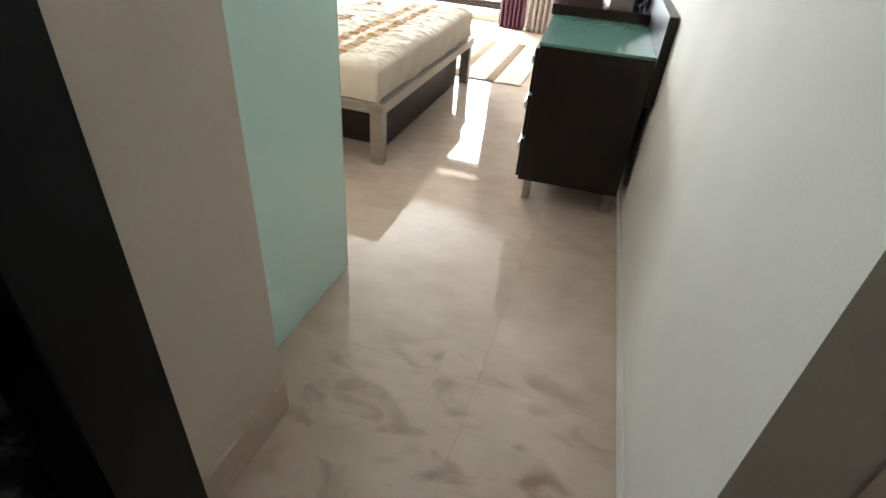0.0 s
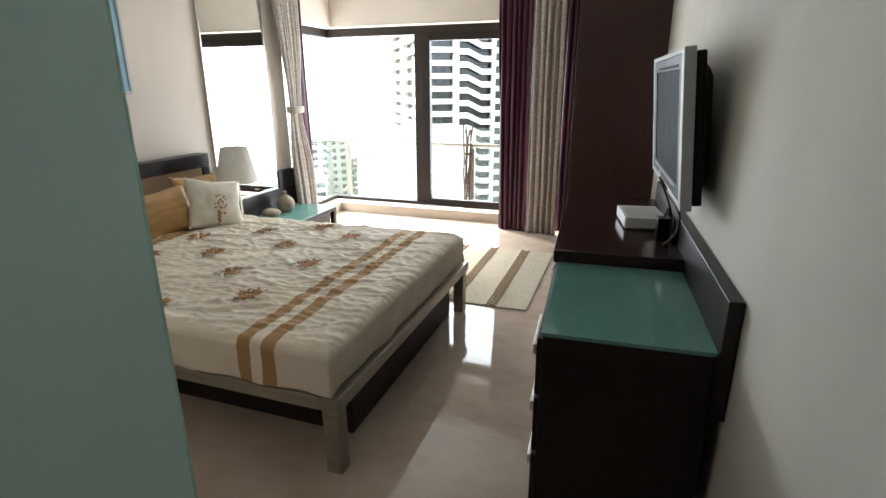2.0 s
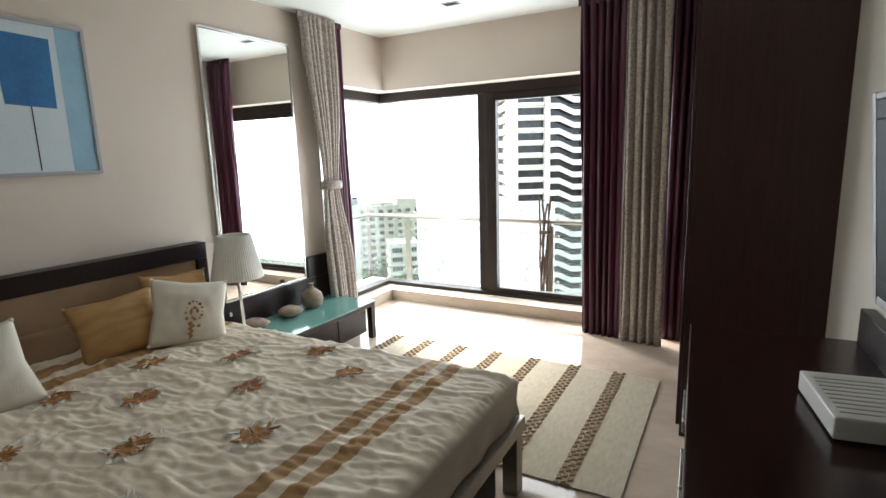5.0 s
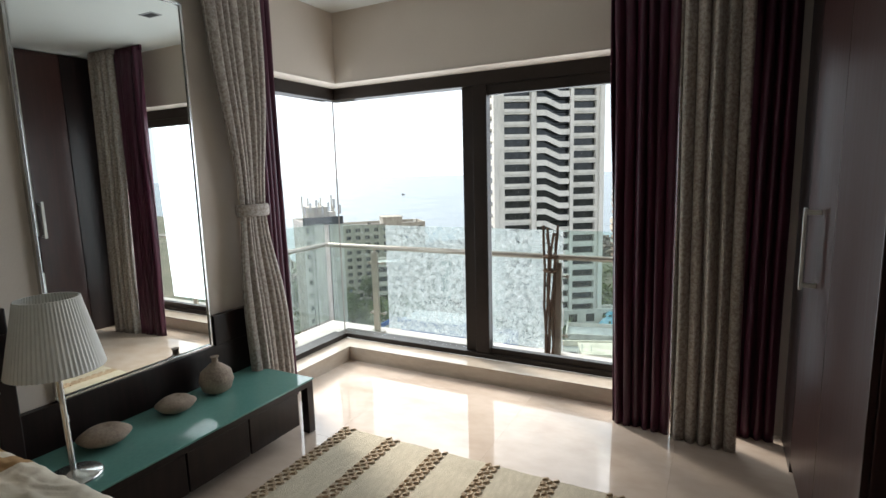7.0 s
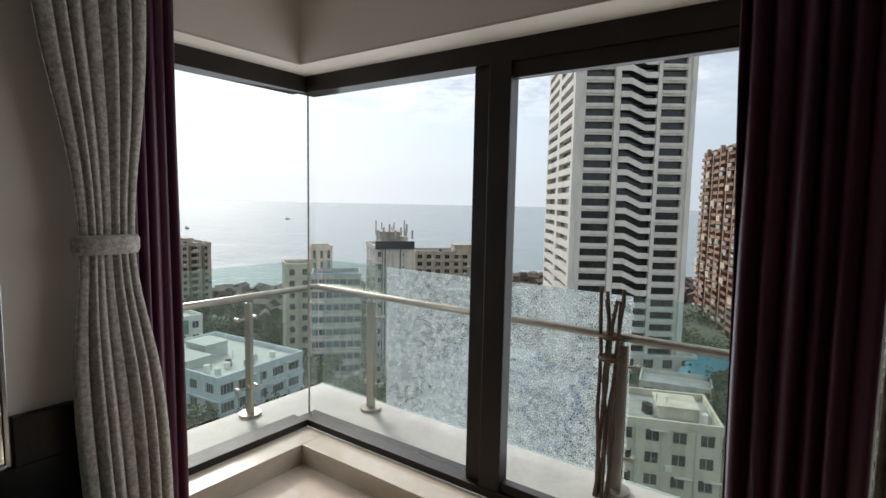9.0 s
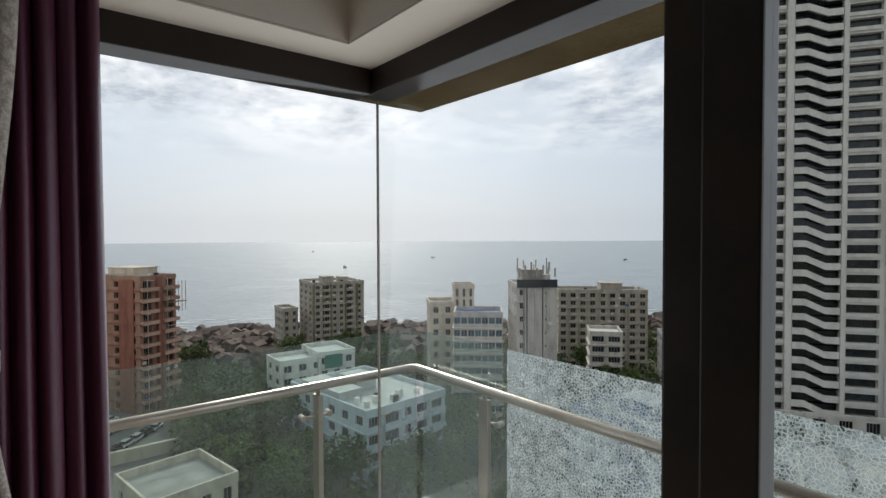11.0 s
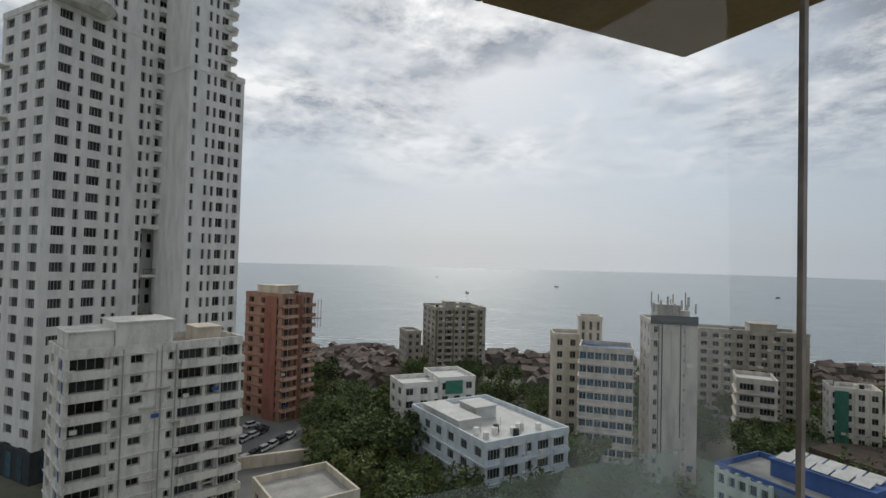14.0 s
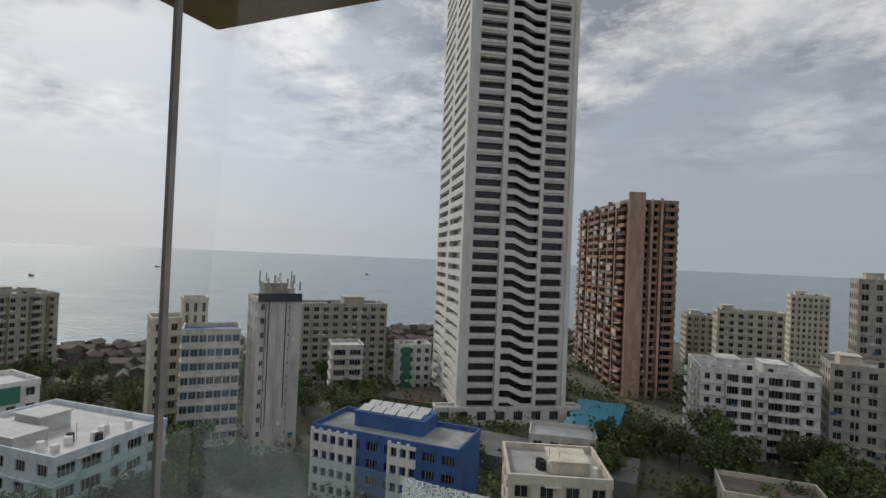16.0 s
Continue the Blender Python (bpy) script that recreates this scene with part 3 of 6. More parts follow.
pbox("headboard_panel", bed, M_TAN, -3.405, -3.36, 3.02, 4.90, 0.10, 0.915, bevel=0.012, label="tan upholstered headboard panel")
pbox("headboard_frame", bed, M_WENGE, -3.455, -3.35, 2.92, 4.98, 0.915, 1.02, bevel=0.006, label="dark wooden headboard frame")
for yy in (2.92, 4.90):
    pbox("headboard_frame", bed, M_WENGE, -3.455, -3.35, yy, yy + 0.08, 0.05, 0.914, bevel=0.006)
pbox("headboard_back", bed, M_WENGE, -3.465, -3.407, 3.0, 4.90, 0.05, 0.914)
pbox("bolster", bed, M_TAN, -3.36, -3.30, 3.02, 4.88, 0.50, 0.72, bevel=0.02, label="tan padded strip")
pbox("mattress", bed, M_CREAM, BX0 + 0.02, BX1 - 0.08, BY0 + 0.05, BY1 - 0.05, 0.367, 0.53, bevel=0.03)

# bedspread, draped over the mattress
bm = bmesh.new()
NX, NY = 240, 230
mx0, mx1, my0, my1, hang = BX0 + 0.02, BX1 - 0.045, BY0 + 0.02, BY1 - 0.02, 0.17
grid = []
for i in range(NX + 1):
    row = []
    u = mx0 + (mx1 + hang - mx0) * i / NX
    for j in range(NY + 1):
        v = my0 - hang + (my1 - my0 + 2 * hang) * j / NY
        ex, ey0, ey1 = max(0, u - mx1), max(0, my0 - v), max(0, v - my1)
        x, y = min(u, mx1), min(max(v, my0), my1)
        drop = max(ex, ey0, ey1)
        z = BTOP + wrinkle(u, v) * (1 if drop == 0 else 0.4)
        e_ = min(1, min(mx1 - x, y - my0, my1 - y) / 0.05) if drop == 0 else 0
        z -= 0.022 * (1 - max(0, e_)) ** 2
        fold = 0.008 * math.sin(u * 19 + v * 23) + 0.012 * noise.noise(Vector((u * 6, v * 6, 2)))
        if drop:
            z = BTOP - 0.022 - drop * (1.0 + 0.12 * noise.noise(Vector((u * 3, v * 3, 9))))
            z = max(z, 0.369)
            if ex:
                x += 0.006 + fold * 0.9 * drop / hang
            if ey0:
                y -= 0.006 + fold * 0.9 * drop / hang
            if ey1:
                y += 0.006 + fold * 0.9 * drop / hang
        row.append(bm.verts.new((x, y, z)))
    grid.append(row)
for i in range(NX):
    for j in range(NY):
        bm.faces.new((grid[i][j], grid[i + 1][j], grid[i + 1][j + 1], grid[i][j + 1]))
spread = link("bedspread", bm, M_SPREAD, smooth=True)
tagged(spread, "creased cream bedspread with brown woven bands on the bed", "bedspread")
mod = spread.modifiers.new("thick", "SOLIDIFY")
mod.thickness = 0.006
mod.offset = 1
rs = random.Random(3)
for k, (cx, cy) in enumerate([(-2.42, 3.41), (-2.42, 3.91), (-2.42, 4.42), (-2.09, 3.16), (-2.07, 3.67), (-2.09, 4.19), (-2.08, 4.64), (-1.76, 3.42), (-1.74, 3.92), (-1.78, 4.49), (-2.75, 3.2), (-2.75, 3.75), (-2.75, 4.15)]):
    for nm, mt, rad, n, seed in (("embroidered_leaves", M_EMBRW, 0.115, 20, 1), ("embroidered_flower", M_EMBR, 0.066, 30, 2)):
        bm = bmesh.new()
        for q in range(n):
            a = 2 * math.pi * q / n + rs.uniform(-0.2, 0.2)
            rc = rad * rs.uniform(0.35, 1.0)
            ln, wd, ori = rs.uniform(0.018, 0.032), rs.uniform(0.006, 0.012), a + rs.uniform(-0.9, 0.9)
            vs = []
            for s in range(8):
                th = 2 * math.pi * s / 8
                lx, ly = ln * math.cos(th), wd * math.sin(th)
                px, py = cx + rc * math.cos(a) * 0.8 + lx * math.cos(ori) - ly * math.sin(ori), cy + rc * math.sin(a) * 1.1 + lx * math.sin(ori) + ly * math.cos(ori)
                vs.append(bm.verts.new((px, py, BTOP + wrinkle(px, py) + (0.0125 if nm == "embroidered_flower" else 0.0112))))
            bm.faces.new(vs)
        part(nm, bm, mt, spread, "brown flower embroidery" if mt is M_EMBR else "pale leaf embroidery")


def cushion(m, w, h, d, material, label, motif=False):
    bm = bmesh.new()
    n = 22
    sheets = []
    for sgn in (1, -1):
        g = []
        for i in range(n + 1):
            row = []
            for j in range(n + 1):
                a, c = 2 * i / n - 1, 2 * j / n - 1
                puff = ((1 - abs(a) ** 2.6) * (1 - abs(c) ** 2.6)) ** 0.55
                pin = 1 - 0.10 * (1 - abs(a)) * abs(c) ** 2 - 0.10 * (1 - abs(c)) * abs(a) ** 2
                wr_ = noise.noise(Vector((a * 3, c * 3, w * 10 + sgn))) * 0.012
                row.append(bm.verts.new((a * w / 2 * pin, c * h / 2 * pin, sgn * (puff * d / 2 + wr_ * puff))))
            g.append(row)
        sheets.append(g)
        for i in range(n):
            for j in range(n):
                q = (g[i][j], g[i + 1][j], g[i + 1][j + 1], g[i][j + 1])
                bm.faces.new(q if sgn > 0 else q[::-1])
    bmesh.ops.remove_doubles(bm, verts=bm.verts, dist=0.004)
    t = thing("cushion", m, label, "cushion", "cushions on the bed")
    part("cover", bm, material, t, smooth=True)
    if motif:
        bm = bmesh.new()
        for q in range(26):
            f = q / 25
            a = 3.6 * math.pi * f
            r = 0.014 + 0.066 * f
            px, py = 0.02 + r * math.cos(a) * 0.7, -0.01 + r * math.sin(a)
            cyl(bm, (px, py, d / 2 - 0.012), (px, py, d / 2 + 0.004), 0.006 + 0.003 * math.sin(q * 2.1), seg=7)
        for q in range(7):
            cyl(bm, (-0.005 + 0.008 * (q % 2), -0.075 - 0.013 * q, d / 2 - 0.02), (-0.005 + 0.008 * (q % 2), -0.075 - 0.013 * q, d / 2 + 0.002 - q * 0.0015), 0.012 - 0.001 * q, seg=7)
        part("motif", bm, M_EMBR, t, "brown paisley embroidery")
    for sx, sy_ in ((-1, -1), (1, -1), (1, 1), (-1, 1)):
        bm = bmesh.new()
        bmesh.ops.create_icosphere(bm, subdivisions=1, radius=0.012, matrix=Matrix.Translation((sx * w * 0.485, sy_ * h * 0.485, 0)))
        part("corner_knot", bm, material, t)
    return t


def leaning(x, y, z, lean, turn, spin=0):
    """Cushion set on its edge: its face looks to +x, leaning back."""
    return Matrix.Translation((x, y, z)) @ pose(0, 0, 0, 0, 0, turn) @ pose(0, 0, 0, 90 - lean, 0, 90) @ pose(0, 0, 0, 0, 0, spin)


cushion(leaning(-2.90, 4.50, 0.72, 26, -22, -12), 0.40, 0.38, 0.13, M_CREAM, "cream cushion with a brown paisley motif", True)
cushion(leaning(-2.90, 3.53, 0.72, 26, -12, 8), 0.40, 0.38, 0.13, M_CREAM, "cream cushion with a brown paisley motif", True)
cushion(leaning(-3.08, 4.22, 0.705, 28, -10, 4), 0.44, 0.34, 0.12, M_GOLD, "shiny gold and brown striped cushion")
cushion(leaning(-3.16, 4.62, 0.725, 20, -4, -4), 0.40, 0.36, 0.12, M_GOLD, "shiny gold cushion leaning on the headboard")
cushion(leaning(-3.15, 3.36, 0.725, 26, -6, 3), 0.44, 0.36, 0.12, M_GOLD, "shiny gold cushion leaning on the headboard")

# ---------- low bench beside the bed ----------
bench = thing("bedside_bench", pose(-3.45, 4.985, 0), "long low dark bench with a green glass top", "bench")
pbox("carcass", bench, M_WENGE, 0.03, 0.50, 0.02, 1.14, 0.08, 0.30, bevel=0.003)
pbox("frame_top", bench, M_WENGE, 0.02, 0.525, 0.0, 1.25, 0.285, 0.318, bevel=0.003)
pbox("glass_top", bench, M_GREEN, 0.025, 0.53, 0.0, 1.255, 0.3185, 0.328, bevel=0.002, label="green back-painted glass top")
for yy in (0.0, 1.20):
    pbox("leg", bench, M_WENGE, 0.475, 0.525, yy, yy + 0.05, 0, 0.285, bevel=0.003)
    pbox("leg", bench, M_WENGE, 0.03, 0.08, yy, yy + 0.05, 0, 0.285, bevel=0.003)
for k in range(3):
    d_ = pbox("drawer", bench, M_WENGE, 0.501, 0.517, 0.06 + 0.36 * k, 0.41 + 0.36 * k, 0.085, 0.28, bevel=0.003)
pbox("back_board", bench, M_WENGE, -0.018, 0.02, 0.0, 1.32, 0.10, 0.53, bevel=0.003)
pbox("back_board", bench, M_WENGE, -0.018, 0.02, 1.01, 1.32, 0.531, 0.71, bevel=0.003)
pbox("socket", bench, M_PLASTICW, 0.021, 0.027, 0.18, 0.20, 0.43, 0.46, label="small white socket switch")

mir = thing("wall_mirror", pose(-3.47, 5.16, 0.535), "tall rectangular wall mirror with a slim chrome edge", "mirror")
pbox("glass", mir, M_MIRROR, 0.004, 0.024, 0.012, 0.81, 0.012, 1.89, bevel=0.006)
for d_ in ((0.0, 0.028, -0.004, 0.01, 0, 1.9), (0.0, 0.028, 0.812, 0.826, 0, 1.9), (0.0, 0.028, 0.0101, 0.8119, -0.004, 0.01), (0.0, 0.028, 0.0101, 0.8119, 1.892, 1.906)):
    pbox("edge_strip", mir, M_CHROME, *d_, bevel=0.002)

lamp = thing("table_lamp", pose(-3.11, 5.03, 0.329), "table lamp with a pleated white shade on a chrome stem", "lamp")
part("base", lathe(bmesh.new(), [(0.098, 0), (0.104, 0.005), (0.098, 0.012), (0.03, 0.02), (0.012, 0.03)]), M_CHROME, lamp, smooth=True)
part("stem", cyl(bmesh.new(), (0, 0, 0.02), (-0.02, 0, 0.5), 0.011), M_CHROME, lamp)
bm = bmesh.new()
N = 120
rings = []
for r, z in ((0.165, 0.455), (0.105, 0.74), (0.098, 0.74), (0.158, 0.455)):
    rings.append([bm.verts.new((-0.02 + (r + (0.0035 if i % 2 else 0)) * math.cos(2 * math.pi * i / N), (r + (0.0035 if i % 2 else 0)) * math.sin(2 * math.pi * i / N), z)) for i in range(N)])
for a, b_ in zip(rings, rings[1:] + rings[:1]):
    for i in range(N):
        bm.faces.new((a[i], a[(i + 1) % N], b_[(i + 1) % N], b_[i]))
part("shade", bm, M_SHADE, lamp, "pleated white shade")
part("bulb", lathe(bmesh.new(), [(0.013, 0.5), (0.014, 0.53), (0.03, 0.57), (0.02, 0.6), (0.004, 0.61)], seg=16), M_PLASTICW, lamp, smooth=True)

for x, y, s, hh_ in ((-3.27, 5.245, 1.12, 0.085), (-3.27, 5.60, 1.0, 0.085)):
    b_ = thing("clay_bowl", pose(x, y, 0.329), "flat lens-shaped brown clay pot on the bench", "pot", "clay pots")
    part("body", lathe(bmesh.new(), [(0.035 * s, 0), (0.075 * s, 0.02), (0.098 * s, hh_ * 0.55), (0.07 * s, hh_ * 0.8), (0.03 * s, hh_), (0.022 * s, hh_ - 0.006)], seg=28, wob=0.015), M_CLAY, b_, smooth=True)
vase = thing("clay_vase", pose(-3.28, 5.86, 0.329), "round brown clay vase with a narrow neck", "vase")
part("body", lathe(bmesh.new(), [(0.04, 0), (0.075, 0.02), (0.092, 0.07), (0.08, 0.12), (0.04, 0.155), (0.018, 0.17), (0.016, 0.195), (0.024, 0.205), (0.014, 0.203)], seg=28), M_CLAY, vase, smooth=True)

pic = thing("framed_picture", pose(-3.47, 3.34, 1.5), "framed abstract print with two blue squares", "picture")
pbox("print", pic, M_PAPER, 0.0, 0.016, 0.02, 1.085, 0.02, 0.765)
pbox("tint_area", pic, M_LBLUE, 0.0161, 0.0165, 0.96, 1.083, 0.022, 0.763, label="light blue side of the print")
for a, b_ in ((0.12, 0.38), (0.42, 0.66), (0.69, 0.92)):
    bm = bmesh.new()
    rs = random.Random(int(a * 100))
    ys = [a, b_, b_ + rs.uniform(-0.02, 0.02), a + rs.uniform(-0.02, 0.02)]
    vs = [bm.verts.new((0.0175, yy, zz)) for yy, zz in zip(ys, (0.36, 0.36 + rs.uniform(-0.02, 0.03), 0.70, 0.71))]
    f = bm.faces.new(vs)
    ex = bmesh.ops.extrude_face_region(bm, geom=[f])
    bmesh.ops.translate(bm, vec=(-0.001, 0, 0), verts=[g for g in ex["geom"] if isinstance(g, bmesh.types.BMVert)])
    part("blue_square", bm, M_BLUE, pic, "deep blue painted square")
pbox("painted_stem", pic, M_BLACK, 0.0165, 0.0172, 0.80, 0.805, 0.03, 0.36, label="thin dark painted line")
for d_ in ((0, 0.024, 0, 1.105, 0, 0.02), (0, 0.024, 0, 1.105, 0.765, 0.785), (0, 0.024, 0, 0.02, 0.0201, 0.7649), (0, 0.024, 1.085, 1.105, 0.0201, 0.7649)):
    pbox("frame", pic, M_TVSILVER, *d_, bevel=0.003)

# ---------- dresser and television on the east wall ----------
DR = RW @ pose(0, 1.83, 0)
dr = thing("dresser", DR, "dark wenge chest of drawers with a green glass top", "dresser")
pbox("carcass", dr, M_WENGE, -0.55, -0.045, 0.0, 0.72, 0.125, 0.80, bevel=0.003)
pbox("glass_top", dr, M_GREEN, -0.555, -0.045, -0.004, 0.72, 0.801, 0.815, bevel=0.002, label="pale green back-painted glass top")
for yy in (0.04, 0.64):
    for xx in (-0.52, -0.10):
        pbox("leg", dr, M_STEEL, xx, xx + 0.04, yy, yy + 0.04, 0, 0.125, bevel=0.002, label="square steel leg")
for z0 in (0.14, 0.36, 0.58):
    d_ = pbox("drawer", dr, M_WENGE, -0.568, -0.5505, 0.01, 0.71, z0, z0 + 0.205, bevel=0.003)
    pbox("pull", d_, M_CHROME, -0.584, -0.5685, 0.06, 0.30, z0 + 0.12, z0 + 0.16, bevel=0.003, label="flat chrome pull")
un = thing("media_cabinet", RW @ pose(0, 2.55, 0), "dark red-brown low cabinet, polished top", "cabinet")
pbox("carcass", un, M_WENGE, -0.55, -0.045, 0.003, 1.20, 0.125, 0.81, bevel=0.003)
pbox("top_slab", un, M_MAHOG_TOP, -0.575, -0.045, -0.012, 1.22, 0.8105, 0.868, bevel=0.004, label="thick polished dark red wooden top")
for yy in (0.05, 1.1):
    for xx in (-0.52, -0.10):
        pbox("leg", un, M_STEEL, xx, xx + 0.04, yy, yy + 0.04, 0, 0.125, bevel=0.002)
for z0 in (0.14, 0.36, 0.58):
    for y0 in (0.01, 0.60):
        d_ = pbox("drawer", un, M_WENGE, -0.568, -0.5505, y0, y0 + 0.58, z0, z0 + 0.205, bevel=0.003)
        pbox("pull", d_, M_CHROME, -0.584, -0.5685, y0 + 0.05, y0 + 0.28, z0 + 0.12, z0 + 0.16, bevel=0.003)
lg = thing("wall_board", RW @ pose(0, 1.83, 0), "dark wooden board along the wall behind the dresser", "board")
pbox("board", lg, M_WENGE, -0.044, -0.002, -0.02, 1.95, 0.60, 0.985, bevel=0.004)
so = pbox("socket_plate", lg, M_BLACK, -0.052, -0.0445, 1.05, 1.18, 0.86, 0.95, bevel=0.002, label="black socket plate")
pbox("switch", so, M_TVSILVER, -0.055, -0.0525, 1.08, 1.10, 0.885, 0.925)

tv = thing("television", RW @ pose(0, 2.31, 1.13, 0, -5.5, 0), "wall-mounted flat television with a silver frame, switched off", "television")
TL, TH, TF = 1.04, 0.565, -0.125   # length, height, front
pbox("screen", tv, M_SCREEN, TF + 0.008, TF + 0.016, 0.12, TL - 0.12, 0.075, TH - 0.07)
for d_ in ((0.055, TL - 0.03, 0.025, 0.075), (0.055, TL - 0.03, TH - 0.07, TH - 0.02), (0.055, 0.12, 0.0751, TH - 0.0701), (TL - 0.12, TL - 0.03, 0.0751, TH - 0.0701)):
    pbox("inner_bezel", tv, M_BLACK, TF + 0.003, TF + 0.02, *d_, bevel=0.003, label="glossy black bezel")
for d_ in ((TF, TF + 0.04, 0.0, 0.055, 0, TH), (TF, TF + 0.04, TL - 0.03, TL, 0, TH), (TF + 0.001, TF + 0.039, 0.0551, TL - 0.0301, TH - 0.02, TH - 0.001), (TF + 0.001, TF + 0.039, 0.0551, TL - 0.0301, 0.001, 0.025)):
    pbox("silver_frame", tv, M_TVSILVER, *d_, bevel=0.005, label="silver plastic frame")
pbox("back_shell", tv, M_BLACK, TF + 0.041, TF + 0.075, 0.015, TL - 0.015, 0.015, TH - 0.015, bevel=0.008)
bm = bmesh.new()
box(bm, TF + 0.0751, TF + 0.115, 0.05, TL - 0.05, 0.06, TH - 0.05)
bmesh.ops.scale(bm, vec=(1, 0.86, 0.82), space=Matrix.Translation((0, -TL / 2, -TH / 2)), verts=[v for v in bm.verts if v.co.x > TF + 0.10])
bmesh.ops.bevel(bm, geom=bm.edges[:], offset=0.012, segments=2, affect="EDGES")
part("back_hump", bm, M_BLACK, tv, "tapered black rear housing")
pbox("bracket", tv, M_BLACK, TF + 0.1155, 0.03, 0.38, 0.66, 0.14, 0.40, bevel=0.004, label="black wall bracket")
pbox("speaker_slot", tv, M_SCREEN, TF + 0.0015, TF + 0.0028, 0.15, TL - 0.25, TH - 0.062, TH - 0.052)
pbox("trim_strip", tv, M_TVSILVER, TF + 0.0015, TF + 0.0028, 0.20, TL - 0.12, 0.058, 0.063)
pbox("badge", tv, M_TVSILVER, TF + 0.0005, TF + 0.0028, 0.66, 0.70, 0.035, 0.05)

stb = thing("set_top_box", RW @ pose(-0.165, 2.98, 0.8685, 0, 0, 6), "white plastic set-top box with vents", "box")
pbox("body", stb, M_PLASTICW, -0.10, 0.10, 0.0, 0.28, 0.006, 0.062, bevel=0.006)
for k in range(9):
    pbox("vent_slot", stb, M_TVSILVER, -0.08, 0.08, 0.03 + 0.025 * k, 0.036 + 0.025 * k, 0.0622, 0.0632)
for sx in (-0.09, 0.07):
    for yy in (0.02, 0.24):
        pbox("foot", stb, M_BLACK, sx, sx + 0.02, yy, yy + 0.02, 0, 0.0062)
ad = thing("power_adapter", RW @ pose(-0.10, 2.86, 0.8685), "black plug-in power adapter", "adapter")
pbox("body", ad, M_BLACK, -0.03, 0.03, -0.03, 0.04, 0.0, 0.10, bevel=0.008)


def cable(pts, label, radius=0.004):
    cu = bpy.data.curves.new("cable", "CURVE")
    cu.dimensions, cu.bevel_depth, cu.bevel_resolution = "3D", radius, 2
    sp = cu.splines.new("BEZIER")
    sp.bezier_points.add(len(pts) - 1)
    for bp, p in zip(sp.bezier_points, pts):
        bp.co = RW @ Vector(p)
        bp.handle_left_type = bp.handle_right_type = "AUTO"
    cu.materials.append(M_BLACK)
    return tagged(new("cable", cu), label, "cable")


cable([(-0.15, 2.78, 1.17), (-0.09, 2.75, 1.02), (-0.07, 2.80, 0.92), (-0.06, 2.9, 0.9)], "black cable hanging from the television")
cable([(-0.15, 2.7, 1.17), (-0.06, 2.68, 1.0), (-0.1, 2.74, 0.875), (-0.12, 2.95, 0.875), (-0.13, 3.05, 0.89)], "black cable running to the set-top box")
cable([(-0.1, 2.86, 0.965), (-0.08, 2.92, 1.0), (-0.055, 2.98, 0.93)], "black cable of the power adapter")

# ---------- wardrobe ----------
wa = thing("wardrobe", pose(-0.48, 5.64, 0), "tall built-in wardrobe of dark red-brown veneer", "wardrobe")
pbox("carcass", wa, M_MAHOG, 0.02, 0.66, 0.0, 1.60, 0.0, 2.69, bevel=0.003)
for k in range(2):
    d_ = pbox("door", wa, M_MAHOG, 0.0, 0.0195, 0.01 + 0.62 * k, 0.625 + 0.62 * k, 0.06, 2.66, bevel=0.003)
    yh = 0.92 if k else 0.56
    bm = bmesh.new()
    box(bm, -0.06, -0.048, yh - 0.012, yh + 0.012, 0.99, 1.33, 0.003)
    box(bm, -0.05, 0.0, yh - 0.01, yh + 0.01, 1.0, 1.02, 0.002)
    box(bm, -0.05, 0.0, yh - 0.01, yh + 0.01, 1.30, 1.32, 0.002)
    if k:
        part("handle", bm, M_PLASTICW, d_, "pale satin bar handle")
    else:
        bm.free()
pbox("side_filler", wa, M_WENGE, 0.0, 0.0195, 1.25, 1.60, 0.0, 2.69, bevel=0.002)


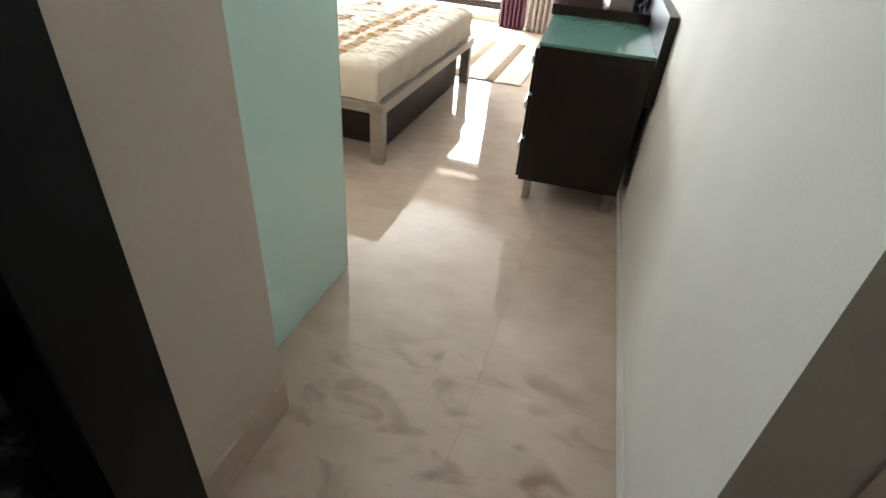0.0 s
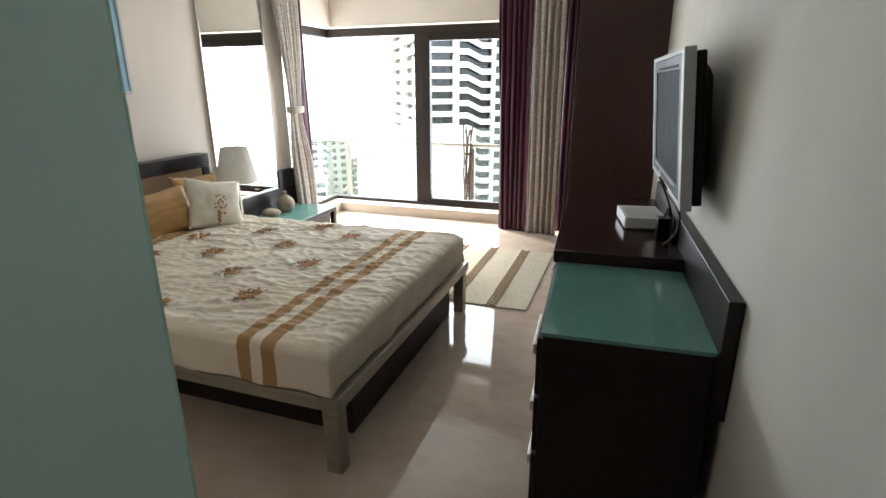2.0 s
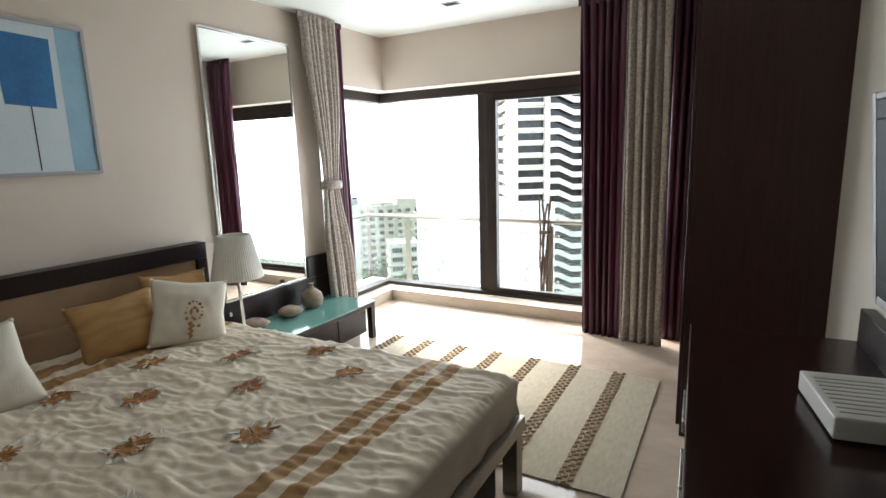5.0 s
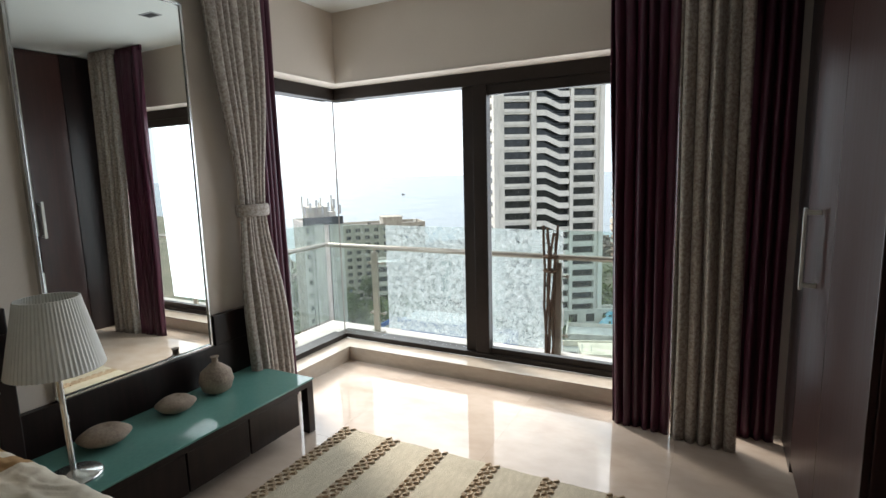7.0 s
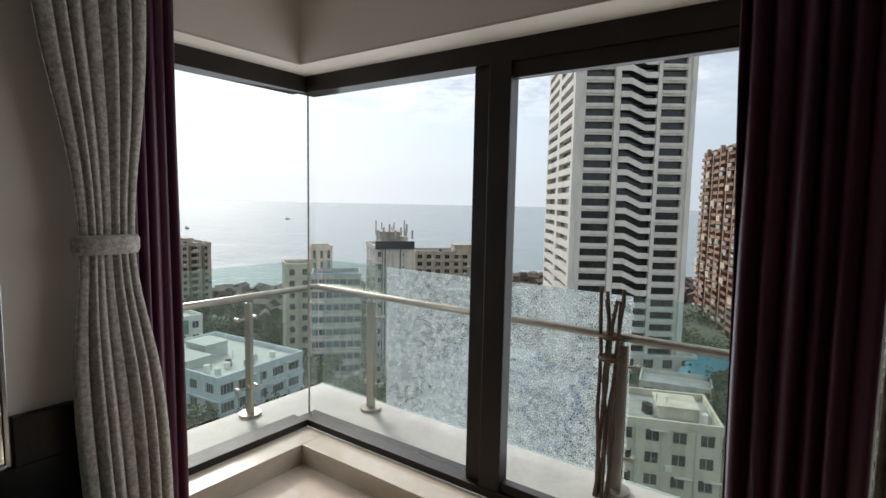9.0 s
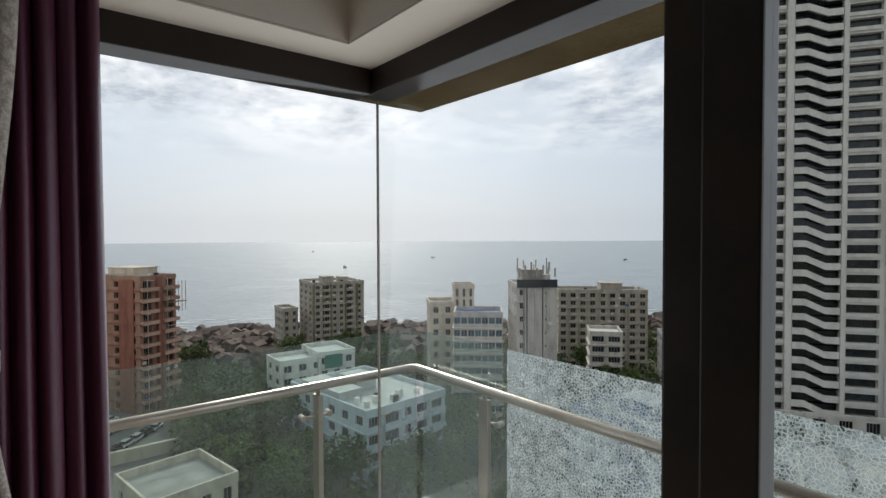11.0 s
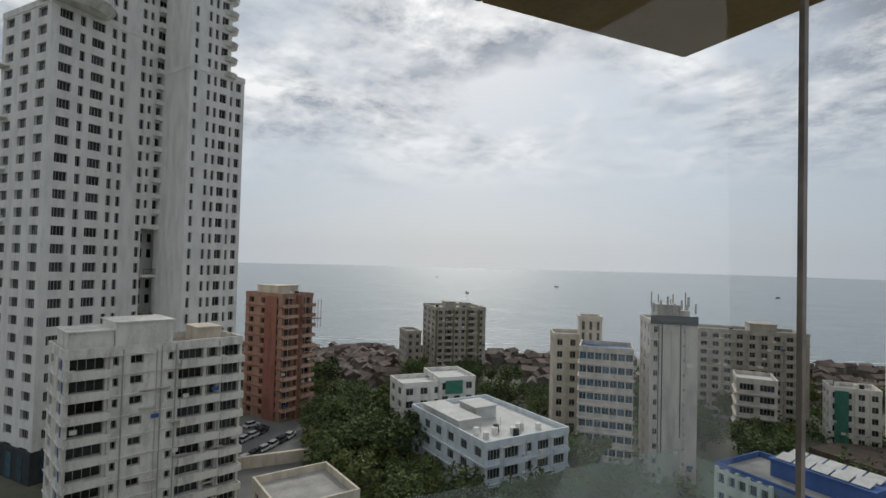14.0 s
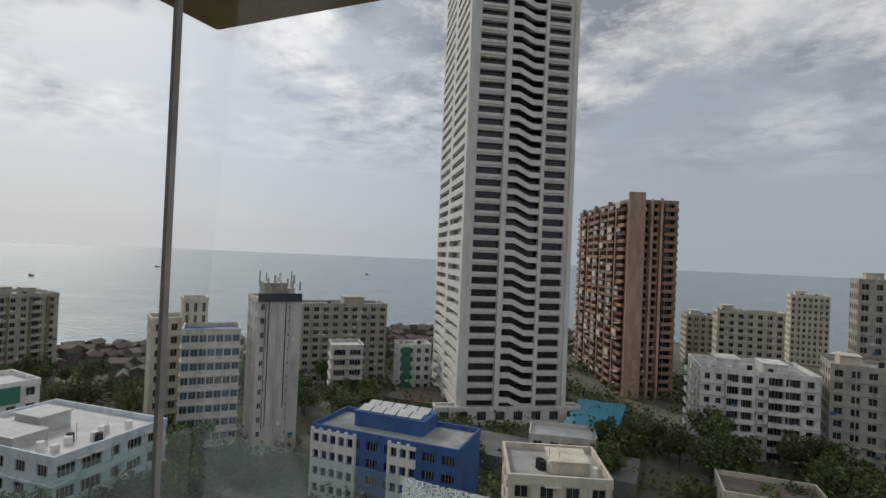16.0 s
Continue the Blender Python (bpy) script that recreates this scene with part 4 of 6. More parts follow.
# ---------- curtains ----------
def curtain(name, path_top, path_bot, waves, amp, material, label, tie=None, z0=0.001, z1=2.68, seed=0):
    """A hanging cloth: a pleated strip from a top line to a bottom line; tie=(height, point, width) gathers it."""
    bm = bmesh.new()
    nu, nv = waves * 10, 46
    rows_ = []
    for j in range(nv + 1):
        f = j / nv
        z = z1 + (z0 - z1) * f
        row = []
        for i in range(nu + 1):
            u = i / nu
            a = Vector(path_top[0]).lerp(Vector(path_top[1]), u)
            b_ = Vector(path_bot[0]).lerp(Vector(path_bot[1]), u)
            p = a.lerp(b_, f)
            am = amp * (0.75 + 0.5 * noise.noise(Vector((u * waves * 0.7, seed, f * 1.5))))
            if tie:
                tz, tp, tw = tie
                k_ = math.exp(-((z - tz) / (0.55 if z > tz else 0.42)) ** 2)
                d_ = (Vector(path_top[1]) - Vector(path_top[0])).normalized()
                p = p.lerp(Vector(tp) + d_ * (u - 0.5) * tw, k_)
                am *= 1 - 0.55 * k_
            d_ = (Vector(path_bot[1]) - Vector(path_bot[0])).normalized()
            nrm = Vector((-d_.y, d_.x))
            ph = 2 * math.pi * waves * u + 1.3 * noise.noise(Vector((u * 3, f * 2, seed + 5)))
            off = am * math.sin(ph) + 0.25 * am * math.sin(2.3 * ph + seed)
            row.append(bm.verts.new((p.x + nrm.x * off + d_.x * 0.25 * am * math.cos(ph), p.y + nrm.y * off + d_.y * 0.25 * am * math.cos(ph), z)))
        rows_.append(row)
    for j in range(nv):
        for i in range(nu):
            bm.faces.new((rows_[j][i], rows_[j][i + 1], rows_[j + 1][i + 1], rows_[j + 1][i]))
    t = thing(name, pose(0, 0, 0), label, "curtain", "curtains")
    c = part("cloth", bm, material, t, smooth=True)
    md = c.modifiers.new("thick", "SOLIDIFY")
    md.thickness = 0.004
    pbox("heading_tape", t, material, min(path_top[0][0], path_top[1][0]) - 0.01, max(path_top[0][0], path_top[1][0]) + 0.01, min(path_top[0][1], path_top[1][1]) - 0.01, max(path_top[0][1], path_top[1][1]) + 0.01, z1 - 0.03, z1 + 0.015)
    return t


curtain("curtain", ((-1.42, 7.08), (-1.06, 7.08)), ((-1.36, 7.08), (-1.05, 7.06)), 6, 0.035, M_MAROON, "maroon satin curtain drawn to the side", seed=1)
curtain("curtain", ((-1.07, 7.05), (-0.74, 7.03)), ((-1.04, 7.03), (-0.72, 7.0)), 5, 0.045, M_CURT, "beige woven patterned curtain drawn to the side", seed=2)
curtain("curtain", ((-0.76, 7.19), (-0.53, 7.19)), ((-0.76, 7.19), (-0.53, 7.19)), 4, 0.03, M_MAROON, "dark maroon curtain bunched in the corner", seed=3)
curtain("curtain", ((-3.36, 6.03), (-3.36, 6.44)), ((-3.31, 6.18), (-3.31, 6.47)), 7, 0.035, M_CURT, "beige woven patterned curtain tied back", tie=(1.31, (-3.36, 6.285), 0.19), seed=4)
curtain("curtain", ((-3.41, 6.36), (-3.43, 6.585)), ((-3.38, 6.36), (-3.41, 6.59)), 5, 0.028, M_MAROON, "maroon satin curtain hanging by the wall", seed=5)
tb = thing("curtain_tieback", pose(-3.36, 6.285, 1.31), "beige cloth band round the tied curtain", "tieback")
bm = bmesh.new()
lathe(bm, [(0.98, -0.035), (1.05, -0.02), (1.06, 0.02), (0.98, 0.035)], seg=28)
bmesh.ops.scale(bm, vec=(0.07, 0.11, 1), verts=bm.verts)
part("band", bm, M_CURT, tb, smooth=True)

# ---------- rug ----------
rug = thing("rug", pose(-2.77, 4.93, 0.001), "striped woven cotton and jute rug on the marble", "rug")
rs = random.Random(8)
pitch, bw = 0.305, 0.085
k = 0
x = 0.0
while x < 1.98:
    bm = bmesh.new()
    n = 56
    for a in range(3):
        for q in range(n):
            yy = q / n * 1.39 + rs.uniform(-0.004, 0.004)
            bx = x + 0.012 + a * 0.027 + rs.uniform(-0.003, 0.003)
            tw = 0.011 * (1 if (q + a) % 2 else -1)
            vs = [(bx - 0.014, yy, 0.004), (bx + 0.014, yy + tw, 0.004), (bx + 0.014, yy + 0.02 + tw, 0.004), (bx - 0.014, yy + 0.02, 0.004), (bx - 0.008, yy + 0.004, 0.017), (bx + 0.008, yy + 0.004 + tw, 0.017), (bx + 0.008, yy + 0.017 + tw, 0.017), (bx - 0.008, yy + 0.017, 0.017)]
            v = [bm.verts.new(p) for p in vs]
            for f in ((4, 5, 6, 7), (0, 1, 5, 4), (1, 2, 6, 5), (2, 3, 7, 6), (3, 0, 4, 7)):
                bm.faces.new([v[i] for i in f])
    part("braided_stripe", bm, M_RUGB, rug, "raised brown braided jute stripe")
    if x + bw < 1.98:
        bm = bmesh.new()
        xs = [x + bw + (pitch - bw) * i / 8 for i in range(9)]
        g = [[bm.verts.new((xx, yy / 40 * 1.39 + 0.006 * noise.noise(Vector((xx * 5, k, 0))), 0.009 + 0.003 * noise.noise(Vector((xx * 9, yy * 0.4, 3))))) for yy in range(41)] for xx in xs]
        for i in range(8):
            for j in range(40):
                bm.faces.new((g[i][j], g[i + 1][j], g[i + 1][j + 1], g[i][j + 1]))
        part("woven_band", bm, M_RUGC, rug, "flat cream woven band", smooth=True)
    x += pitch
    k += 1
pbox("backing", rug, M_RUGC, 0.0, 1.92, 0.005, 1.385, 0.0, 0.0065)

# recessed ceiling vents
for x, y in ((-1.6, 5.2), (-1.2, 4.0), (-2.3, 6.6)):
    dl = thing("ceiling_spot", pose(x, y, CEIL), "small recessed dark slot fitting in the ceiling", "spotlight", "ceiling spots")
    pbox("trim", dl, M_TVSILVER, -0.07, 0.07, -0.045, 0.045, -0.004, 0.0)
    pbox("slot", dl, M_BLACK, -0.055, 0.055, -0.03, 0.03, -0.006, -0.0042)

# ================= outside =================
GZ = -43.0
M_SEA = mat("grey_green_sea", (0.16, 0.205, 0.215), (0.12, 0.16, 0.17), rough=0.22, scale=0.02, fine=0.35, stretch=(1, 1, 1), bump=0.0)
nt_ = M_SEA.node_tree
w_ = nt_.nodes.new("ShaderNodeTexNoise")
w_.inputs["Scale"].default_value, w_.inputs["Detail"].default_value = 0.16, 8
b_ = nt_.nodes.new("ShaderNodeBump")
b_.inputs["Strength"].default_value, b_.inputs["Distance"].default_value = 0.6, 1.2
c_ = nt_.nodes.new("ShaderNodeTexCoord")
nt_.links.new(c_.outputs["Object"], w_.inputs["Vector"])
nt_.links.new(w_.outputs["Fac"], b_.inputs["Height"])
nt_.links.new(b_.outputs[0], nt_.nodes["Principled BSDF"].inputs["Normal"])
M_GROUND = mat("dusty_ground", (0.16, 0.15, 0.11), (0.07, 0.085, 0.05), rough=0.95, scale=0.06, fine=0.8, bump=0.3)
M_ASPH = mat("asphalt", (0.17, 0.17, 0.165), (0.12, 0.12, 0.115), rough=0.85, scale=0.3, fine=6)
M_ROCK = mat("shore_rock", (0.12, 0.11, 0.10), (0.05, 0.048, 0.045), rough=0.9, scale=0.2, fine=2)
M_FOAM = mat("surf_foam", (0.72, 0.74, 0.74), (0.5, 0.55, 0.56), rough=0.7, scale=0.3, fine=3)
M_LEAF = mat("foliage", (0.13, 0.17, 0.06), (0.055, 0.08, 0.03), rough=0.75, scale=0.5, fine=4, island=0.5, rnd=0.25, spec=0.2)
M_LEAF2 = mat("yellow_green_foliage", (0.17, 0.20, 0.065), (0.085, 0.115, 0.035), rough=0.75, scale=0.5, fine=4, island=0.5, rnd=0.25, spec=0.2)
M_TRUNK = mat("tree_bark", (0.12, 0.09, 0.065), (0.07, 0.05, 0.035), rough=0.9, scale=2, fine=14)


def wallpaint(name, c, c2=None, **kw):
    return mat(name, c, c2 or tuple(v * 0.78 for v in c), rough=0.85, scale=0.55, fine=5.0, stretch=(1, 1, 0.3), bump=0.1, contrast=(0.36, 0.56), **kw)


P_WHITE = wallpaint("white_facade_paint", (0.82, 0.80, 0.77))
P_WHITE2 = wallpaint("weathered_white_paint", (0.78, 0.76, 0.71), (0.50, 0.48, 0.45))
P_BLUEW = wallpaint("pale_blue_white_paint", (0.64, 0.70, 0.74), (0.46, 0.515, 0.56))
P_CREAM = wallpaint("cream_paint", (0.66, 0.59, 0.48), (0.45, 0.40, 0.32))
P_TOWER = wallpaint("tower_off_white", (0.76, 0.73, 0.67))
P_GREYB = wallpaint("sooty_cream", (0.46, 0.42, 0.35), (0.27, 0.25, 0.215))
P_RED = wallpaint("faded_red_plaster", (0.28, 0.12, 0.085), (0.18, 0.07, 0.05))
P_SALMON = wallpaint("salmon_trim", (0.34, 0.205, 0.15), (0.22, 0.13, 0.095), rnd=0.2)
P_PINK = wallpaint("faded_pink_plaster", (0.52, 0.34, 0.26), (0.36, 0.22, 0.165), rnd=0.15)
P_BROWN = wallpaint("brown_stained_plaster", (0.34, 0.23, 0.165), (0.16, 0.11, 0.08))
P_OLIVE = wallpaint("olive_brown_paint", (0.22, 0.20, 0.12), (0.14, 0.125, 0.08))
P_CONC = wallpaint("stained_concrete", (0.60, 0.56, 0.50), (0.38, 0.355, 0.32))
P_BLUE = wallpaint("bright_blue_paint", (0.06, 0.13, 0.34), (0.04, 0.09, 0.24))
P_DARK = wallpaint("dark_podium_cladding", (0.045, 0.05, 0.055), (0.025, 0.03, 0.033))
P_ROOF = mat("flat_roof_screed", (0.42, 0.41, 0.38), (0.24, 0.235, 0.22), rough=0.9, scale=0.4, fine=3)
P_ROOFW = mat("white_roof_coating", (0.62, 0.62, 0.60), (0.44, 0.44, 0.42), rough=0.8, scale=0.5, fine=3)
P_TARP = mat("blue_tarpaulin", (0.05, 0.14, 0.36), (0.035, 0.1, 0.27), rough=0.5, scale=1, fine=6)
P_NET = mat("green_safety_net", (0.05, 0.22, 0.16), (0.03, 0.14, 0.10), rough=0.8, scale=1, fine=8)
P_POOL = mat("pool_blue", (0.06, 0.36, 0.48), (0.05, 0.3, 0.42), rough=0.2, scale=0.5, fine=3)
P_TILE = mat("rusty_roof", (0.17, 0.125, 0.10), (0.085, 0.07, 0.06), rough=0.9, scale=0.5, fine=4, island=0.45)
P_SHACK = mat("shack_walls", (0.24, 0.22, 0.19), (0.13, 0.12, 0.10), rough=0.9, scale=0.5, fine=4, island=0.5)
# window glass; also backs the open stair recess as painted shade
G_DARK = mat("dark_glass_and_recess_shade", (0.040, 0.044, 0.046), (0.014, 0.016, 0.017), rough=0.12, scale=0.7, fine=3, bump=0.0, rnd=0.85)
G_BLUEW = mat("blue_window_glass", (0.06, 0.12, 0.16), (0.035, 0.07, 0.1), rough=0.1, scale=0.7, fine=3, bump=0.0, rnd=0.4)
M_CAR = mat("car_paint_white", (0.66, 0.67, 0.68), (0.6, 0.61, 0.62), rough=0.2, scale=1, bump=0.0)
M_CARD = mat("car_paint_dark", (0.07, 0.075, 0.085), (0.05, 0.055, 0.06), rough=0.2, scale=1, bump=0.0)
M_TYRE = mat("tyre_rubber", (0.02, 0.02, 0.02), (0.015, 0.015, 0.015), rough=0.9, scale=4)


def mesh_of(name, verts, faces, material):
    me = bpy.data.meshes.new(name)
    me.from_pydata(verts, [], faces)
    me.update()
    me.materials.append(material)
    return me


def facade(face_pts, width, z0, z1, nf, spec, depth, void=None):
    """Quads of a wall with recessed windows. spec: list of (centre, width, sill, head) as fractions of width / storey."""
    V, F, wins = [], [], []

    def quad(a, b, c, d):
        n = len(V)
        V.extend((a, b, c, d))
        F.append((n, n + 1, n + 2, n + 3))
    o, d, nrm = face_pts

    def P(u, z, back=0.0):
        return (o[0] + d[0] * u - nrm[0] * back, o[1] + d[1] * u - nrm[1] * back, z)
    fh = (z1 - z0) / nf
    cols = sorted(spec)
    for k in range(nf):
        a, b = z0 + k * fh, z0 + (k + 1) * fh
        last = 0.0
        inside = void and void[0] <= k < void[1]
        here = cols
        if inside:
            k0_, k1_, vc, vw, vd = void
            here = sorted([q for q in cols if abs(q[0] - vc) > vw / 2] + [(vc, vw, 0, 1)])
        for c, w, s, h in here:
            if inside and c == vc:
                u0, u1 = (c - w / 2) * width, (c + w / 2) * width
                quad(P(last, a), P(u0, a), P(u0, b), P(last, b))
                quad(P(u0, a), P(u0, a, vd), P(u0, b, vd), P(u0, b))
                quad(P(u1, a, vd), P(u1, a), P(u1, b), P(u1, b, vd))
                quad(P(u0, a, vd), P(u1, a, vd), P(u1, b, vd), P(u0, b, vd))
                if k == k0_:
                    quad(P(u0, a), P(u1, a), P(u1, a, vd), P(u0, a, vd))
                if k == k1_ - 1:
                    quad(P(u0, b, vd), P(u1, b, vd), P(u1, b), P(u0, b))
                last = u1
                continue
            u0, u1 = (c - w / 2) * width, (c + w / 2) * width
            s_, h_ = a + s * fh, a + h * fh
            quad(P(last, a), P(u0, a), P(u0, b), P(last, b))
            quad(P(u0, a), P(u1, a), P(u1, s_), P(u0, s_))
            quad(P(u0, h_), P(u1, h_), P(u1, b), P(u0, b))
            quad(P(u0, s_), P(u1, s_), P(u1, s_, depth), P(u0, s_, depth))
            quad(P(u0, h_, depth), P(u1, h_, depth), P(u1, h_), P(u0, h_))
            quad(P(u0, s_), P(u0, s_, depth), P(u0, h_, depth), P(u0, h_))
            quad(P(u1, s_, depth), P(u1, s_), P(u1, h_), P(u1, h_, depth))
            wins.append((u0, u1, s_, h_))
            last = u1
        quad(P(last, a), P(width, a), P(width, b), P(last, b))
    return V, F, wins, P


COUNT = [0]


def building(name, corner, ang, wr_, wl_, z1, label, wall, nf, right=(), left=(), z0=GZ, roof=None, glass=None, depth=0.35, parapet=0.9, bands=None, balc=(), balc_mat=None, group="", max_win=300, void=None, balc_left=(), skip_balc=()):
    """A block of flats. corner: its near corner; ang: heading of its right face; right/left: window columns."""
    glass = glass or G_DARK
    t = thing(name, pose(corner[0], corner[1], z0), label, "building", group)
    a = radians(ang)
    dr_ = (math.cos(a), math.sin(a))
    dl_ = (-math.sin(a), math.cos(a))
    H = z1 - z0
    back = ((dl_[0] * wl_), (dl_[1] * wl_))
    far = (dr_[0] * wr_, dr_[1] * wr_)
    faces = [("R", ((0, 0), dr_, (math.sin(a), -math.cos(a))), wr_, right), ("L", (back, (-dl_[0], -dl_[1]), (-dr_[0], -dr_[1])), wl_, left)]
    VV, FF = [], []
    small = []
    for tag, fp, w, spec in faces:
        V, F, wins, P = facade(fp, w, 0, H, nf, spec, depth, void if tag == "R" else None)
        n = len(VV)
        VV += V
        FF += [tuple(i + n for i in f) for f in F]
        cache = {}
        for u0, u1, s_, h_ in wins:
            key = (round(u1 - u0, 2), round(h_ - s_, 2))
            if key not in cache:
                ww, hw = key
                pts, fcs = [], []
                # pane with mullion and rails, lying in the face's frame (x along, y inward)
                def bx(x0, x1, y0, y1, z0_, z1_):
                    k0 = len(pts)
                    pts.extend([(x0, y0, z0_), (x1, y0, z0_), (x1, y1, z0_), (x0, y1, z0_), (x0, y0, z1_), (x1, y0, z1_), (x1, y1, z1_), (x0, y1, z1_)])
                    fcs.extend([tuple(k0 + i for i in f) for f in ((0, 1, 5, 4), (1, 2, 6, 5), (2, 3, 7, 6), (3, 0, 4, 7), (4, 5, 6, 7), (3, 2, 1, 0))])
                bx(0, ww, -0.06, 0.0, 0, hw)
                me = mesh_of("window", pts, fcs, glass)
                me.materials.append(M_FRAMEW)
                k1 = len(fcs)
                me2 = me
                n_ = 2 if ww < 2.2 else 4
                for q in range(1, n_):
                    bx(ww * q / n_ - 0.04, ww * q / n_ + 0.04, -0.1, -0.061, 0, hw)
                me2 = mesh_of("window", pts, fcs, glass)
                me2.materials.append(M_FRAMEW)
                for pl in me2.polygons[k1:]:
                    pl.material_index = 1
                cache[key] = me2
            if COUNT[0] < 5200 and len(small) < max_win:
                ob = new("window", cache[key])
                ob.parent = t
                p = P(u0, s_, depth)
                ob.matrix_basis = Matrix.Translation(p) @ Matrix.Rotation(math.atan2(fp[1][1], fp[1][0]), 4, "Z")
                small.append(ob)
                COUNT[0] += 1
            else:
                small.append((P, u0, u1, s_, h_))
        for c, w_b, stick, hb in (balc if tag == "R" else balc_left):
            fh = H / nf
            bmv, bmf = [], []
            ang_ = math.atan2(fp[1][1], fp[1][0])
            pts, fcs = [], []
            for x0, x1, y0, y1, z0_, z1_ in ((-w_b * w / 2, w_b * w / 2, -stick, 0.02, -0.15, 0), (-w_b * w / 2, w_b * w / 2, -stick, -stick + 0.12, 0, hb), (-w_b * w / 2, -w_b * w / 2 + 0.12, -stick + 0.12, 0, 0, hb), (w_b * w / 2 - 0.12, w_b * w / 2, -stick + 0.12, 0, 0, hb)):
                k0 = len(pts)
                pts.extend([(x0, y0, z0_), (x1, y0, z0_), (x1, y1, z0_), (x0, y1, z0_), (x0, y0, z1_), (x1, y0, z1_), (x1, y1, z1_), (x0, y1, z1_)])
                fcs.extend([tuple(k0 + i for i in f) for f in ((0, 1, 5, 4), (1, 2, 6, 5), (2, 3, 7, 6), (3, 0, 4, 7), (4, 5, 6, 7), (3, 2, 1, 0))])
            me = mesh_of("balcony", pts, fcs, balc_mat or wall)
            for k in range(1, nf):
                if k in skip_balc:
                    continue
                ob = new("balcony", me)
                ob.parent = t
                ob.matrix_basis = Matrix.Translation(P(c * w, k * fh)) @ Matrix.Rotation(ang_, 4, "Z")
    # far sides and a rim
    n = len(VV)
    q = [far, (far[0] + back[0], far[1] + back[1]), back]
    VV += [(*q[0], 0), (*q[1], 0), (*q[1], H), (*q[0], H), (*q[1], 0), (*q[2], 0), (*q[2], H), (*q[1], H)]
    FF += [(n, n + 1, n + 2, n + 3), (n + 4, n + 5, n + 6, n + 7)]
    wo = new("wall", mesh_of("wall", VV, FF, wall))
    wo.parent = t
    # joined windows past the count, and the stair recess's painted shade
    rest = [s for s in small if isinstance(s, tuple)]
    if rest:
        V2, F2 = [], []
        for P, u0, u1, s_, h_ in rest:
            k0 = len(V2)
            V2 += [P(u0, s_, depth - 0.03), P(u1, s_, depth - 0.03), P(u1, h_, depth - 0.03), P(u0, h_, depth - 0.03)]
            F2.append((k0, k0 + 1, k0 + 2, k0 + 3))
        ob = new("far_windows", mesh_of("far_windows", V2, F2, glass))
        ob.parent = t
        ob["kind"] = "stuff"
    rot = Matrix.Rotation(a, 4, "Z")
    r = box(bmesh.new(), 0.3, wr_ - 0.3, 0.3, wl_ - 0.3, H - 0.3, H)
    ro = part("roof", r, roof or P_ROOF, t)
    ro.matrix_basis = rot
    bm = bmesh.new()
    for d_ in ((-0.1, wr_ + 0.1, -0.1, 0.25), (-0.1, wr_ + 0.1, wl_ - 0.25, wl_ + 0.1), (-0.1, 0.25, 0.2501, wl_ - 0.2501), (wr_ - 0.25, wr_ + 0.1, 0.2501, wl_ - 0.2501)):
        box(bm, *d_, H - 0.35, H + parapet)
    pa = part("parapet", bm, wall, t)
    pa.matrix_basis = rot
    for k in range(1, nf) if bands else ():
        zb, hb, stick, mt = bands
        bm = bmesh.new()
        fz = k * H / nf + zb
        box(bm, -stick, wr_ + stick, -stick, -0.01, fz, fz + hb)
        box(bm, -stick, -0.01, 0.0, wl_, fz, fz + hb)
        bo = part("floor_band", bm, mt, t)
        bo.matrix_basis = rot
    return t, rot, H


def roof_box(t, rot, H, x0, x1, y0, y1, h, material, name="roof_room"):
    o = part(name, box(bmesh.new(), x0, x1, y0, y1, H, H + h), material, t)
    o.matrix_basis = rot
    o2 = part(name + "_cap", box(bmesh.new(), x0 - 0.25, x1 + 0.25, y0 - 0.25, y1 + 0.25, H + h, H + h + 0.2), material, t)
    o2.matrix_basis = rot
    return o


AC_MESH = []


